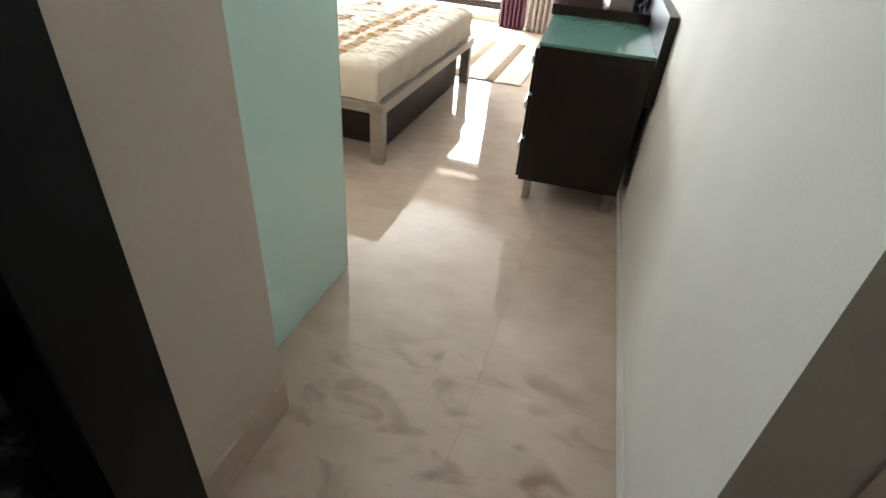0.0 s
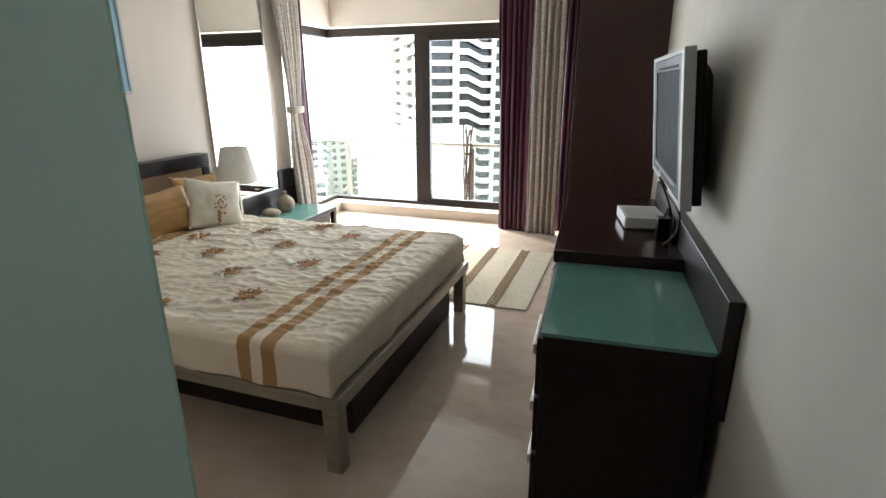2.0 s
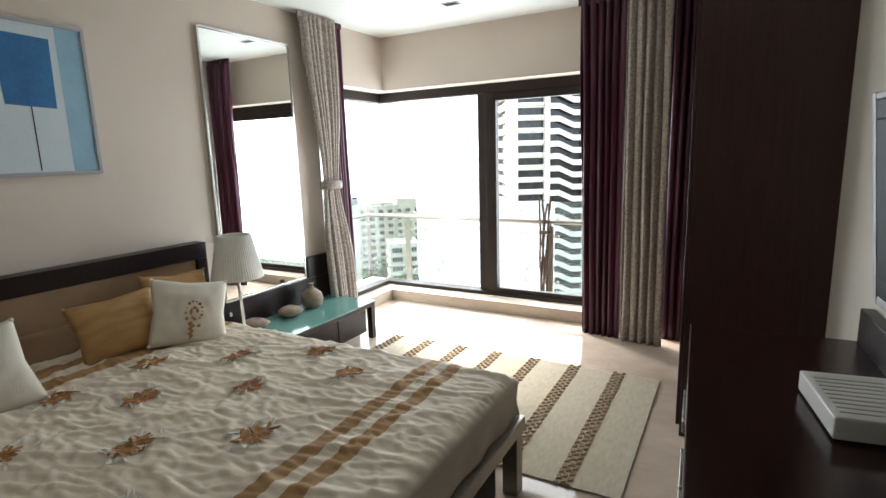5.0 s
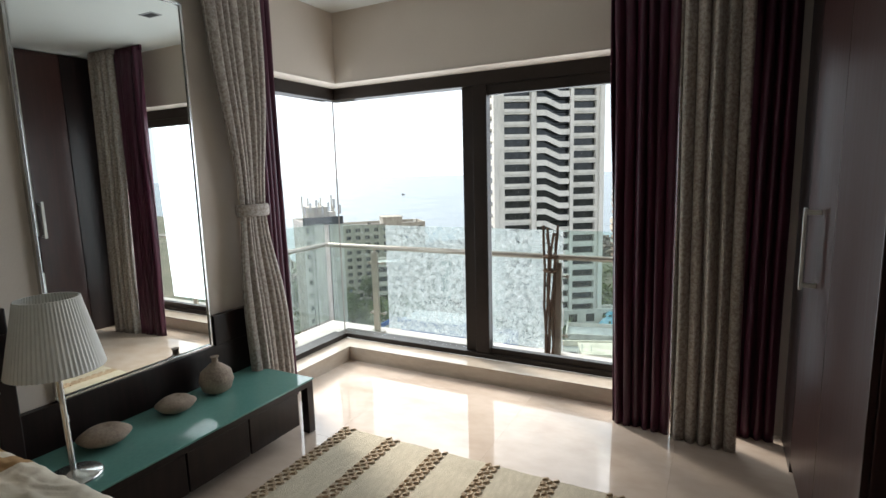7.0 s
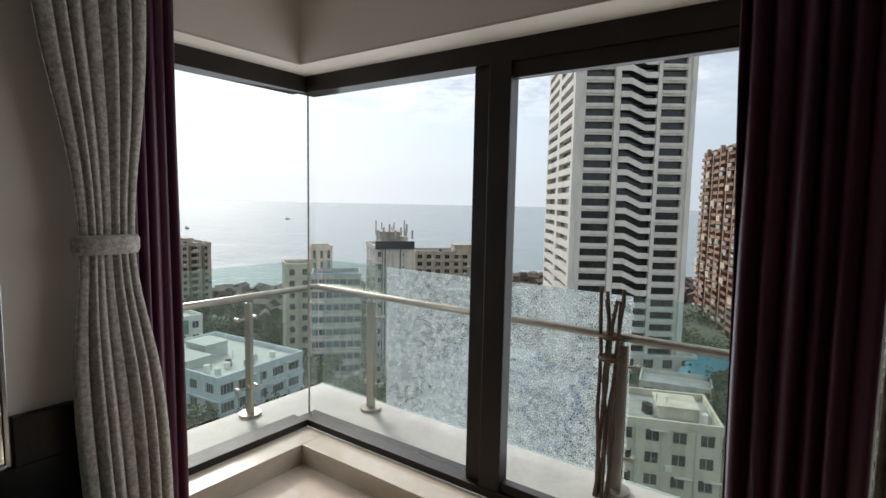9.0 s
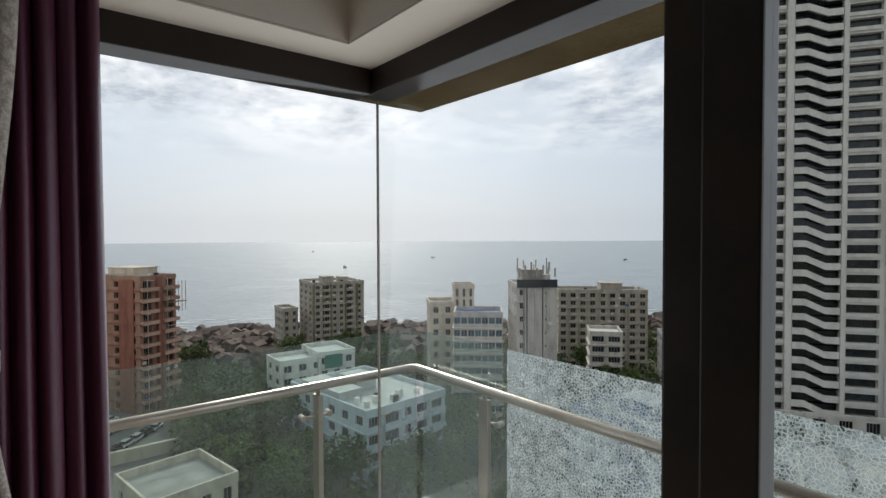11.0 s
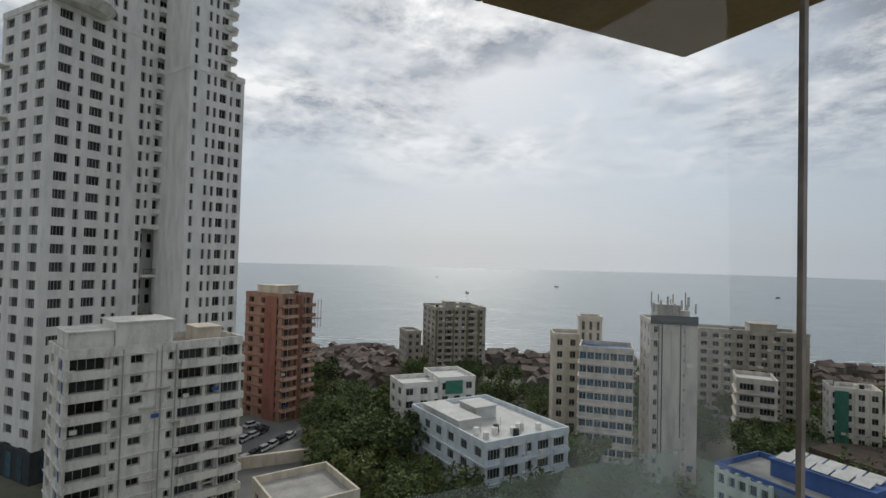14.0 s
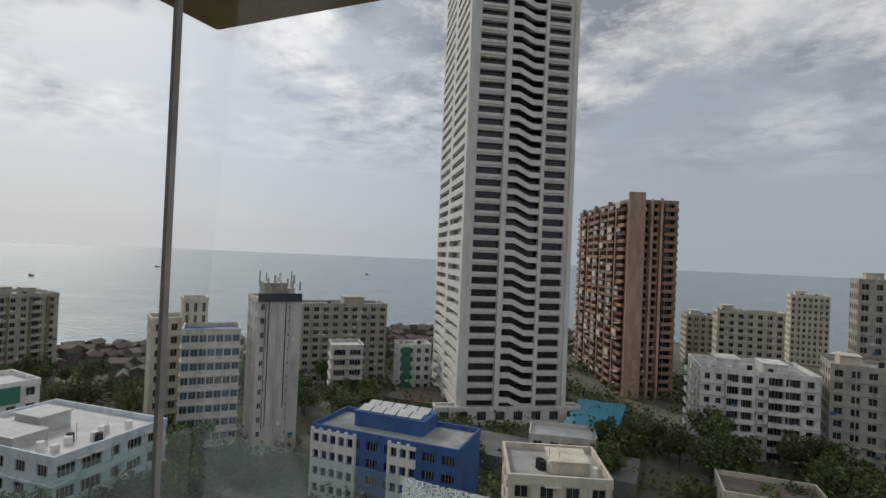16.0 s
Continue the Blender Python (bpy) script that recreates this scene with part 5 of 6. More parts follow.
def clutter(t, rot, H, wr_, nf, n, seed, pipe_mat=None):
    """Air-conditioner boxes, drain pipes, roof tanks and hoods on a weathered block."""
    rs = random.Random(seed)
    if not AC_MESH:
        for nm, dims, mt in (("air_conditioner", (-0.45, 0.45, -0.45, 0.0, 0, 0.65), M_PLASTICW), ("window_hood", (-1.1, 1.1, -0.7, 0.0, 0, 0.1), P_CONC), ("laundry", (-0.6, 0.6, -0.5, -0.45, -0.7, 0), P_TARP)):
            me = bpy.data.meshes.new(nm)
            bm = box(bmesh.new(), *dims, bevel=0.02)
            bm.to_mesh(me)
            bm.free()
            me.materials.append(mt)
            AC_MESH.append((nm, me))
    fh = H / nf
    for k in range(n):
        nm, me = AC_MESH[0 if rs.random() < 0.45 else 1 if rs.random() < 0.85 else 2]
        o = new(nm, me)
        o.parent = t
        f = rs.randrange(1, nf)
        o.matrix_basis = rot @ Matrix.Translation((rs.uniform(0.6, wr_ - 0.6), -0.02, f * fh + (0.3 if nm == "air_conditioner" else fh * 0.86 if nm == "window_hood" else fh * 0.5)))
    for k in range(3):
        x = wr_ * (0.2 + 0.28 * k) + rs.uniform(-0.4, 0.4)
        o = part("drain_pipe", cyl(bmesh.new(), (x, -0.12, 0.5), (x, -0.12, H), 0.09, seg=6), pipe_mat or P_CONC, t)
        o.matrix_basis = rot
    for k in range(4):
        x, y = rs.uniform(1.5, wr_ - 1.5), rs.uniform(1.5, 7)
        o = part("roof_tank", cyl(bmesh.new(), (x, y, H), (x, y, H + 1.3), 0.6, 0.55, seg=12), M_TYRE if k % 2 else P_WHITE2, t)
        o.matrix_basis = rot
        o = part("roof_pole", cyl(bmesh.new(), (x + 1, y, H), (x + 1, y, H + rs.uniform(1.5, 3.2)), 0.05, seg=5), M_TVSILVER, t)
        o.matrix_basis = rot


def cols(n, w, s=0.3, h=0.82, a=0.0, b=1.0):
    return [(a + (b - a) * (i + 0.5) / n, w * (b - a) / n, s, h) for i in range(n)]


M_FRAMEW = mat("pale_window_bars", (0.42, 0.42, 0.40), (0.34, 0.34, 0.32), rough=0.5, scale=2, bump=0.0)

# ground, sea, shore
SHORE = [(-4700, -2500), (-900, -900), (-420, -330), (-330, -110), (-285, 0), (-264, 63), (-242, 112), (-190, 205), (-140, 288), (-70, 322), (20, 338), (140, 350), (400, 380), (1500, 500), (4700, 800)]
rs = random.Random(21)
fine_shore = []
for (x0, y0), (x1, y1) in zip(SHORE, SHORE[1:]):
    n = max(1, min(40, int(math.hypot(x1 - x0, y1 - y0) / 6)))
    for k in range(n):
        f = k / n
        fine_shore.append((x0 + (x1 - x0) * f + rs.gauss(0, 2.2), y0 + (y1 - y0) * f + rs.gauss(0, 2.2)))
fine_shore.append(SHORE[-1])
bm = bmesh.new()
top = [bm.verts.new((x, y, GZ)) for x, y in fine_shore] + [bm.verts.new((4700, -4700, GZ)), bm.verts.new((-4700, -4700, GZ))]
f = bm.faces.new(top)
ex = bmesh.ops.extrude_face_region(bm, geom=[f])
bmesh.ops.translate(bm, vec=(0, 0, -3), verts=[g for g in ex["geom"] if isinstance(g, bmesh.types.BMVert)])
bmesh.ops.recalc_face_normals(bm, faces=bm.faces)
tagged(link("ground", bm, M_GROUND), "dusty ground with scrub between the buildings", "ground", kind="structure")
tagged(link("water", box(bmesh.new(), -4800, 4800, -4800, 4800, GZ - 1.6, GZ - 1.0), M_SEA), "calm grey-green sea reaching the horizon", "water", kind="structure")
# rocks and lines of surf along the shore
bm, bf = bmesh.new(), bmesh.new()
for x, y in fine_shore:
    if -420 < x < 420:
        for q in range(5):
            r = rs.uniform(0.8, 3.2)
            bmesh.ops.create_icosphere(bm, subdivisions=1, radius=r, matrix=Matrix.Translation((x + rs.gauss(-5, 6), y + rs.gauss(3, 6), GZ - 0.7)) @ Matrix.Diagonal((1.5, 1.2, 0.35, 1)))
        for off in (9, 16, 28, 45):
            if rs.random() < 0.75:
                ln, cx, cy = rs.uniform(4, 13), x - off * 0.88 + rs.gauss(0, 2), y + off * 0.46 + rs.gauss(0, 2)
                wd = rs.uniform(0.3, 1.0)
                vs = [bf.verts.new((cx + dx * 0.46 * ln + w * 0.88 * wd, cy + dx * 0.88 * ln - w * 0.46 * wd, GZ - 0.96)) for dx, w in ((-1, 0), (-0.4, -1), (0.5, -0.8), (1, 0), (0.4, 0.9), (-0.5, 1))]
                bf.faces.new(vs)
tagged(link("shore_rocks", bm, M_ROCK), "dark wet rocks along the shore", "rocks", kind="stuff")
tagged(link("surf", bf, M_FOAM), "white lines of surf near the rocks", "surf", kind="stuff")
# car park
slabk = slab("road", M_ASPH, -160, -104, 8, 34, GZ + 0.004, GZ + 0.06, label="grey asphalt car park", category="road")

# -- buildings --
TR = [(0.09, 0.08, 0.28, 0.80), (0.19, 0.033, 0.22, 0.80), (0.29, 0.085, 0.28, 0.80), (0.395, 0.032, 0.2, 0.8), (0.46, 0.032, 0.2, 0.8), (0.61, 0.035, 0.2, 0.8), (0.665, 0.028, 0.3, 0.8), (0.79, 0.15, 0.2, 0.84), (0.915, 0.032, 0.2, 0.8)]
t, rot, H = building("residential_tower", (-128, -19.9), 127.1, 30.9, 19, 51, "tall white residential tower with rows of small square windows", P_WHITE, 26,
    right=TR, left=cols(3, 0.52, 0.26, 0.8), balc=((0.79, 0.18, 1.3, 0.95),), depth=0.6, parapet=1.0, void=(8, 14, 0.79, 0.31, 5.0), skip_balc=range(8, 14))
SH = H / 26
pod = part("podium", box(bmesh.new(), -0.5, 31.4, -0.5, 28.6, 0, 6.2), P_DARK, t, "dark clad podium")
pod.matrix_basis = rot
for q in range(9):
    o = part("podium_window", box(bmesh.new(), 1.2 + 3.3 * q, 2.8 + 3.3 * q, -0.62, -0.51, 0.4, 5.2), G_BLUEW, t)
    o.matrix_basis = rot
for q in range(6):
    o = part("podium_window", box(bmesh.new(), -0.62, -0.51, 2.0 + 4.2 * q, 4.0 + 4.2 * q, 0.4, 5.2), G_BLUEW, t)
    o.matrix_basis = rot
for k in (8, 11):
    o = part("sky_garden_slab", box(bmesh.new(), 20.0, 28.9, -0.7, 4.9, k * SH - 0.3, k * SH + 0.3), P_WHITE, t)
    o.matrix_basis = rot
    bm = bmesh.new()
    for q in range(16):
        box(bm, 20.3 + 0.55 * q, 20.36 + 0.55 * q, -0.6, -0.54, k * SH + 0.3, k * SH + 1.5)
    box(bm, 20.1, 28.8, -0.62, -0.52, k * SH + 1.5, k * SH + 1.6)
    o = part("sky_garden_rail", bm, M_FRAME, t)
    o.matrix_basis = rot
bm = bmesh.new()
rs = random.Random(41)
for q in range(90):
    bmesh.ops.create_icosphere(bm, subdivisions=1, radius=rs.uniform(0.3, 0.6), matrix=Matrix.Translation((rs.uniform(20.4, 28.5), rs.uniform(0.0, 1.2), 8 * SH + 0.5 + rs.uniform(0, 1.6))))
o = part("planting", bm, M_LEAF, t, "dark green planting in the sky garden")
o.matrix_basis = rot
for k in (9, 10, 12, 13):
    for x in (22.2, 24.4, 26.6):
        o = part("garden_window", box(bmesh.new(), x, x + 0.9, 4.9, 4.98, k * SH + 0.6, k * SH + 2.6), G_DARK, t)
        o.matrix_basis = rot
for zz in range(5, 26, 3):
    bm = cyl(bmesh.new(), (-0.2, 17.2, zz * SH), (-0.2, 17.2, zz * SH + 0.35), 2.0, seg=20)
    for q in range(9):
        an = radians(90 + 22.5 * q)
        cyl(bm, (-0.2 + 1.9 * math.cos(an), 17.2 + 1.9 * math.sin(an), zz * SH + 0.35), (-0.2 + 1.9 * math.cos(an), 17.2 + 1.9 * math.sin(an), zz * SH + 1.4), 0.06, seg=5)
    o = part("corner_balcony", bm, P_WHITE, t)
    o.matrix_basis = rot
bm = cyl(bmesh.new(), (5.2, 1.8, H + 0.2), (5.2, 1.8, H + 1.8), 5.6, 6.9, seg=48)
cyl(bm, (5.2, 1.8, H + 1.8), (5.2, 1.8, H + 2.3), 7.1, seg=48)
o = part("round_terrace", bm, P_WHITE2, t, "round projecting roof terrace")
o.matrix_basis = rot
bm = bmesh.new()
for q in range(40):
    an = 2 * math.pi * q / 40
    cyl(bm, (5.2 + 6.9 * math.cos(an), 1.8 + 6.9 * math.sin(an), H + 2.3), (5.2 + 6.9 * math.cos(an), 1.8 + 6.9 * math.sin(an), H + 3.6), 0.06, seg=5)
o = part("terrace_rail", bm, M_TVSILVER, t)
o.matrix_basis = rot
up_at = (-128 + 6.2 * math.cos(radians(127.1)), -19.9 + 6.2 * math.sin(radians(127.1)))
building("tower_upper_storeys", up_at, 127.1, 24.7, 17, 51 + 10 * SH, "white upper storeys of the tall residential tower", P_WHITE, 10,
    right=[((c * 30.9 - 6.2) / 24.7, w * 30.9 / 24.7, q, h) for c, w, q, h in TR if c > 0.25], left=cols(2, 0.5, 0.26, 0.8), z0=51, balc=(((0.79 * 30.9 - 6.2) / 24.7, 0.22, 1.3, 0.95),), depth=0.6)
building("tower_side_wing", (-128 + 19 * -math.sin(radians(127.1)), -19.9 + 19 * math.cos(radians(127.1))), 127.1, 14, 9.6, -43 + 14 * SH, "lower white side wing of the residential tower", P_WHITE, 14, left=cols(1, 0.5, 0.26, 0.8), depth=0.6)
WR = [(0.1, 0.06, 0.2, 0.8), (0.33, 0.06, 0.2, 0.8), (0.45, 0.06, 0.2, 0.8), (0.60, 0.13, 0.25, 0.8), (0.75, 0.05, 0.2, 0.8), (0.89, 0.1, 0.25, 0.8)]
building("tower_wing", (-130.8, 4.7), 118, 13.3, 14, 43.6, "white wing of the tall residential tower", P_WHITE, 24, right=WR, left=(), depth=0.6)
t, rot, H = building("wing_upper_storeys", (-130.8, 4.7), 118, 9.6, 12, 43.6 + 12 * 3.61, "white upper storeys of the tower wing with rounded balconies", P_WHITE, 12, right=[(c * 13.3 / 9.6, w * 13.3 / 9.6, q, h) for c, w, q, h in WR if c < 0.7], left=(), z0=43.6, depth=0.6)
for k in range(12):
    bm = cyl(bmesh.new(), (9.4, 1.2, k * 3.61), (9.4, 1.2, k * 3.61 + 1.1), 2.0, 2.3, seg=20)
    o = part("round_balcony", bm, P_WHITE2, t)
    o.matrix_basis = rot
t, rot, H = building("apartment_block", (-96.4, -9.7), 110.1, 26.7, 12, -13.8, "weathered white apartment block with balconies and enclosed windows", P_WHITE2, 9,
    right=[(0.11, 0.17, 0.3, 0.86), (0.25, 0.03, 0.4, 0.8), (0.36, 0.07, 0.42, 0.82), (0.55, 0.035, 0.4, 0.8), (0.67, 0.15, 0.34, 0.86), (0.80, 0.07, 0.34, 0.86), (0.925, 0.12, 0.28, 0.9)], left=cols(2, 0.4), balc=((0.11, 0.22, 1.1, 1.05), (0.735, 0.26, 0.9, 1.15), (0.925, 0.15, 1.3, 1.0)), bands=(-0.2, 0.16, 0.2, P_WHITE2), parapet=1.1, depth=1.1)
for q in range(9):
    for r in range(2):
        o = part("mural_patch", box(bmesh.new(), -0.06, -0.012, 0.4 + 0.9 * r, 1.25 + 0.9 * r, q * 3.2 + 1.5 * ((q + r) % 2), q * 3.2 + 1.5 * ((q + r) % 2) + 1.6), P_BLUE if (q + r) % 2 else P_BLUEW, t, "blue painted wall pattern")
        o.matrix_basis = rot
for x in (7.6, 13.2, 15.4, 22.6):
    o = part("rainwater_pipe", cyl(bmesh.new(), (x, -0.15, 0), (x, -0.15, H + 0.6), 0.1, seg=6), M_FRAMEW, t)
    o.matrix_basis = rot
clutter(t, rot, H, 26.7, 10, 34, 1)
roof_box(t, rot, H, 0.5, 6.5, 1, 9, 3.4, P_WHITE2)
roof_box(t, rot, H, 6.6, 15, 0.6, 9, 4.6, P_WHITE2)
o = part("roof_paving", box(bmesh.new(), 15.2, 26.2, 0.4, 11, H, H + 0.12), P_TILE, t, "brown tiled roof terrace")
o.matrix_basis = rot
roof_box(t, rot, H, 20, 24, 3, 9, 2.6, P_CREAM)
t, rot, H = building("red_apartment_block", (-151.1, 29.1), 121.5, 11, 15.7, -9.0, "faded red and cream apartment block with slab balconies", P_SALMON, 12, right=[(0.2, 0.22, 0.25, 0.85), (0.52, 0.18, 0.25, 0.85), (0.82, 0.2, 0.25, 0.85)], left=cols(3, 0.4), balc=((0.22, 0.42, 1.3, 0.75), (0.77, 0.44, 1.6, 0.75)), balc_mat=P_PINK, bands=(-0.12, 0.2, 0.35, P_RED), depth=0.9)
o = part("red_strip", box(bmesh.new(), 4.7, 5.9, -1.0, -0.02, 0, H + 0.6), P_RED, t, "plain dark red wall strip")
o.matrix_basis = rot
o = part("scaffold_deck", box(bmesh.new(), 6.2, 12.6, -2.2, -0.3, H - 6.5, H - 6.3), P_BROWN, t, "timber deck of a hanging scaffold")
o.matrix_basis = rot
for q in range(6):
    o = part("scaffold_pole", cyl(bmesh.new(), (6.3 + 1.2 * q, -2.1, H - 9), (6.3 + 1.2 * q, -2.1, H - 1), 0.08, seg=5), P_BROWN, t)
    o.matrix_basis = rot
clutter(t, rot, H, 11, 11, 16, 2)
roof_box(t, rot, H, 1, 8, 3, 12, 2.8, P_CREAM)
pl = part("red_panel", box(bmesh.new(), -0.25, -0.02, 2.0, 7.0, 0, H), P_RED, t, "plain dark red wall panel")
pl.matrix_basis = rot
t, rot, H = building("cream_apartment_block", (-184.4, 90.6), 80.2, 20.2, 20, -16.3, "sooty cream apartment block by the sea", P_GREYB, 11, right=[(0.1, 0.07, 0.3, 0.8), (0.25, 0.12, 0.25, 0.85), (0.42, 0.06, 0.3, 0.8), (0.55, 0.06, 0.3, 0.8), (0.72, 0.12, 0.25, 0.85), (0.9, 0.07, 0.3, 0.8)], left=cols(3, 0.4), balc=((0.25, 0.16, 0.8, 0.7), (0.72, 0.16, 0.8, 0.7)), bands=(-0.15, 0.15, 0.15, P_GREYB))
clutter(t, rot, H, 20.2, 11, 24, 3)
for x0, x1 in ((-0.1, 0.7), (6.6, 7.4), (12.4, 13.2), (16.9, 17.7)):
    o = part("olive_strip", box(bmesh.new(), x0, x1, -0.5, -0.02, 0, H), P_OLIVE, t, "olive brown vertical wall strip")
    o.matrix_basis = rot
roof_box(t, rot, H, 5, 9, 3, 9, 2.6, P_GREYB)
roof_box(t, rot, H, 12, 15, 3, 9, 2.2, P_GREYB)
building("small_block", (-193.3, 82.7), 83.3, 5.7, 12, -26.2, "small sooty apartment block", P_GREYB, 6, right=cols(2, 0.4), left=cols(3, 0.4))
building("low_white_house", (-119.2, 52.4), 88.6, 10.9, 9.2, -28, "low white house wrapped in bamboo scaffold", P_WHITE2, 5, right=cols(3, 0.5), left=cols(2, 0.5), roof=P_ROOFW, balc=((0.2, 0.25, 1, 0.8),))
t, rot, H = building("low_white_house", (-118.5, 61.6), 84.7, 9.4, 12, -27.1, "low white house with a green net", P_WHITE2, 5, right=cols(3, 0.5), left=cols(2, 0.5), roof=P_ROOFW)
nn = part("safety_net", box(bmesh.new(), 1.5, 6.0, -0.35, -0.27, H - 3.2, H), P_NET, t, "torn green safety net")
nn.matrix_basis = rot
t, rot, H = building("pale_blue_block", (-81.8, 53.2), 95.6, 19.5, 27, -30, "pale blue-white apartment block with a flat white roof", P_BLUEW, 4,
    right=[(0.1, 0.14, 0.25, 0.8), (0.3, 0.16, 0.2, 0.85), (0.5, 0.08, 0.3, 0.8), (0.68, 0.14, 0.28, 0.8), (0.88, 0.14, 0.28, 0.8)], left=cols(6, 0.5), roof=P_ROOFW, balc=((0.3, 0.26, 1.2, 0.8), (0.88, 0.18, 0.9, 0.7)), bands=(-0.15, 0.15, 0.3, P_BLUEW))
clutter(t, rot, H, 19.5, 4, 16, 4)
roof_box(t, rot, H, 7, 12, 13, 19, 2.6, P_ROOFW)
roof_box(t, rot, H, 1, 6, 10, 24, 1.6, P_ROOFW)
for q in range(5):
    o = part("water_tank", cyl(bmesh.new(), (3 + 3.1 * q, 4 + (q % 2) * 1.5, H), (3 + 3.1 * q, 4 + (q % 2) * 1.5, H + 1.1), 0.6), P_WHITE2, t)
    o.matrix_basis = rot
t, rot, H = building("concrete_tower_block", (-83.6, 93.5), 52.8, 9.2, 13, -9.8, "stained concrete block with rooftop antennas", P_CONC, 11, right=[(0.12, 0.09, 0.35, 0.75), (0.72, 0.035, 0.4, 0.6)], left=cols(3, 0.3), parapet=0.6)
clutter(t, rot, H, 9.2, 11, 4, 5)
roof_box(t, rot, H, 1.5, 6, 1, 8, 3.6, P_GREYB)
o = part("water_tank", cyl(bmesh.new(), (7, 2.5, H), (7, 2.5, H + 2.6), 1.2, seg=16), P_CONC, t)
o.matrix_basis = rot
for q in range(7):
    px = 0.5 + 1.35 * q
    o = part("panel_antenna", box(bmesh.new(), px - 0.2, px + 0.2, -0.55, -0.32, H + 2.2 + 0.7 * (q % 3), H + 4.2 + 0.7 * (q % 3), 0.03), M_TVSILVER, t)
    o.matrix_basis = rot
for x in (1.6, 2.3, 5.9):
    o = part("stain_pipe", cyl(bmesh.new(), (x, -0.12, 4 + x), (x, -0.12, H + 1), 0.1, seg=6), P_DARK, t, "dark downpipe")
    o.matrix_basis = rot
o = part("roof_grille", box(bmesh.new(), 0, 9.2, -0.3, -0.1, H - 0.2, H + 1.6), P_DARK, t, "dark rooftop grille")
o.matrix_basis = rot
rs = random.Random(5)
for q in range(12):
    px, py, ph = rs.uniform(0.6, 8.6), rs.uniform(0.6, 8), rs.uniform(3, 6.5)
    o = part("antenna", cyl(bmesh.new(), (px, py, H + (0 if q % 2 else 3)), (px, py, H + ph), 0.16, seg=6), P_GREYB, t)
    o.matrix_basis = rot
t, rot, H = building("office_block", (-94.5, 84.0), 47, 11.2, 10, -16.7, "grey office block with rows of blue glass windows", P_CONC, 9, right=cols(7, 0.84, 0.35, 0.86), left=cols(4, 0.4), glass=G_BLUEW, bands=(-0.2, 0.35, 0.35, P_CONC), roof=P_TARP)
building("stair_block", (-110.4, 89.2), 57.5, 9.5, 10, -16.3, "cream block with balconies", P_CREAM, 9, right=cols(3, 0.4), left=cols(3, 0.4), balc=((0.5, 0.4, 1, 0.8),))
building("stair_tower", (-105.2, 93), 54.5, 5.3, 6, -11.5, "slim cream stair tower with grille windows", P_CREAM, 11, right=cols(3, 0.35, 0.15, 0.9))
t, rot, H = building("long_apartment_block", (-115.3, 147.8), 43.5, 29, 12, -17.2, "long sooty apartment block with many balconies", P_GREYB, 10, right=cols(9, 0.5), left=cols(3, 0.4), balc=((0.17, 0.1, 0.9, 0.8), (0.5, 0.1, 0.9, 0.8), (0.83, 0.1, 0.9, 0.8)), bands=(-0.15, 0.2, 0.2, P_GREYB))
clutter(t, rot, H, 29, 10, 34, 6)
roof_box(t, rot, H, 14, 21, 1, 9, 2.8, P_GREYB)
building("grey_house_block", (-89.7, 129.6), 40.1, 8.7, 10.5, -25.8, "grey weathered apartment block", P_CONC, 6, right=cols(2, 0.7), left=cols(3, 0.5), bands=(-0.2, 0.3, 0.4, P_CONC), roof=P_ROOFW)
t, rot, H = building("netted_house_block", (-83.3, 157), 38, 10.8, 8.8, -28.7, "weathered block under repair with green nets", P_WHITE2, 5, right=cols(4, 0.5), left=cols(2, 0.5))
clutter(t, rot, H, 10.8, 5, 8, 7)
nn = part("safety_net", box(bmesh.new(), 1.0, 4.0, -0.4, -0.3, 1, H), P_NET, t, "green safety net")
nn.matrix_basis = rot
# the staircase tower
FH = 3.3
NF = 48
# middle column is the open stair recess, its shade painted as a near-black sheet
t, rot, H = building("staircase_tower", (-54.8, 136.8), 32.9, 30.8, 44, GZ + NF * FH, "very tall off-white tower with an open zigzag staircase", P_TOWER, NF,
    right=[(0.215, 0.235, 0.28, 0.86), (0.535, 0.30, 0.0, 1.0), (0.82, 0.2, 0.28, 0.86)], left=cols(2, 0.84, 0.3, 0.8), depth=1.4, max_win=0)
for k in range(NF):
    z = k * FH
    for x0, x1, nm in ((3.0, 10.1, "spandrel"), (21.8, 27.9, "spandrel")):
        o = part(nm, box(bmesh.new(), x0, x1, -0.28, -0.02, z + 0.1, z + 0.92), P_TOWER, t)
        o.matrix_basis = rot
        o = part("balcony_rail", box(bmesh.new(), x0 + 0.2, x1 - 0.2, -0.1, -0.02, z + 1.15, z + 1.22), M_FRAME, t)
        o.matrix_basis = rot
    bm = bmesh.new()
    # landing, sloping flight, landing
    prof = [(11.6, 2.35), (14.2, 2.35), (18.0, 0.55), (20.8, 0.55)]
    vs = []
    for px, pz in prof:
        vs.append([bm.verts.new((px, yy, z + pz + dz)) for yy, dz in ((-0.75, 0), (-0.75, 1.5), (-0.35, 1.5), (-0.35, 0))])
    for a_, b2 in zip(vs, vs[1:]):
        for i in range(4):
            bm.faces.new((a_[i], a_[(i + 1) % 4], b2[(i + 1) % 4], b2[i]))
    bm.faces.new(vs[0][::-1])
    bm.faces.new(vs[-1])
    o = part("stair_parapet", bm, P_TOWER, t)
    o.matrix_basis = rot
for x0, x1 in ((10.2, 11.5), (20.9, 21.7), (0.0, 1.2), (29.2, 30.3)):
    o = part("pier", box(bmesh.new(), x0, x1, -0.9, -0.02, 0, H), P_TOWER, t)
    o.matrix_basis = rot
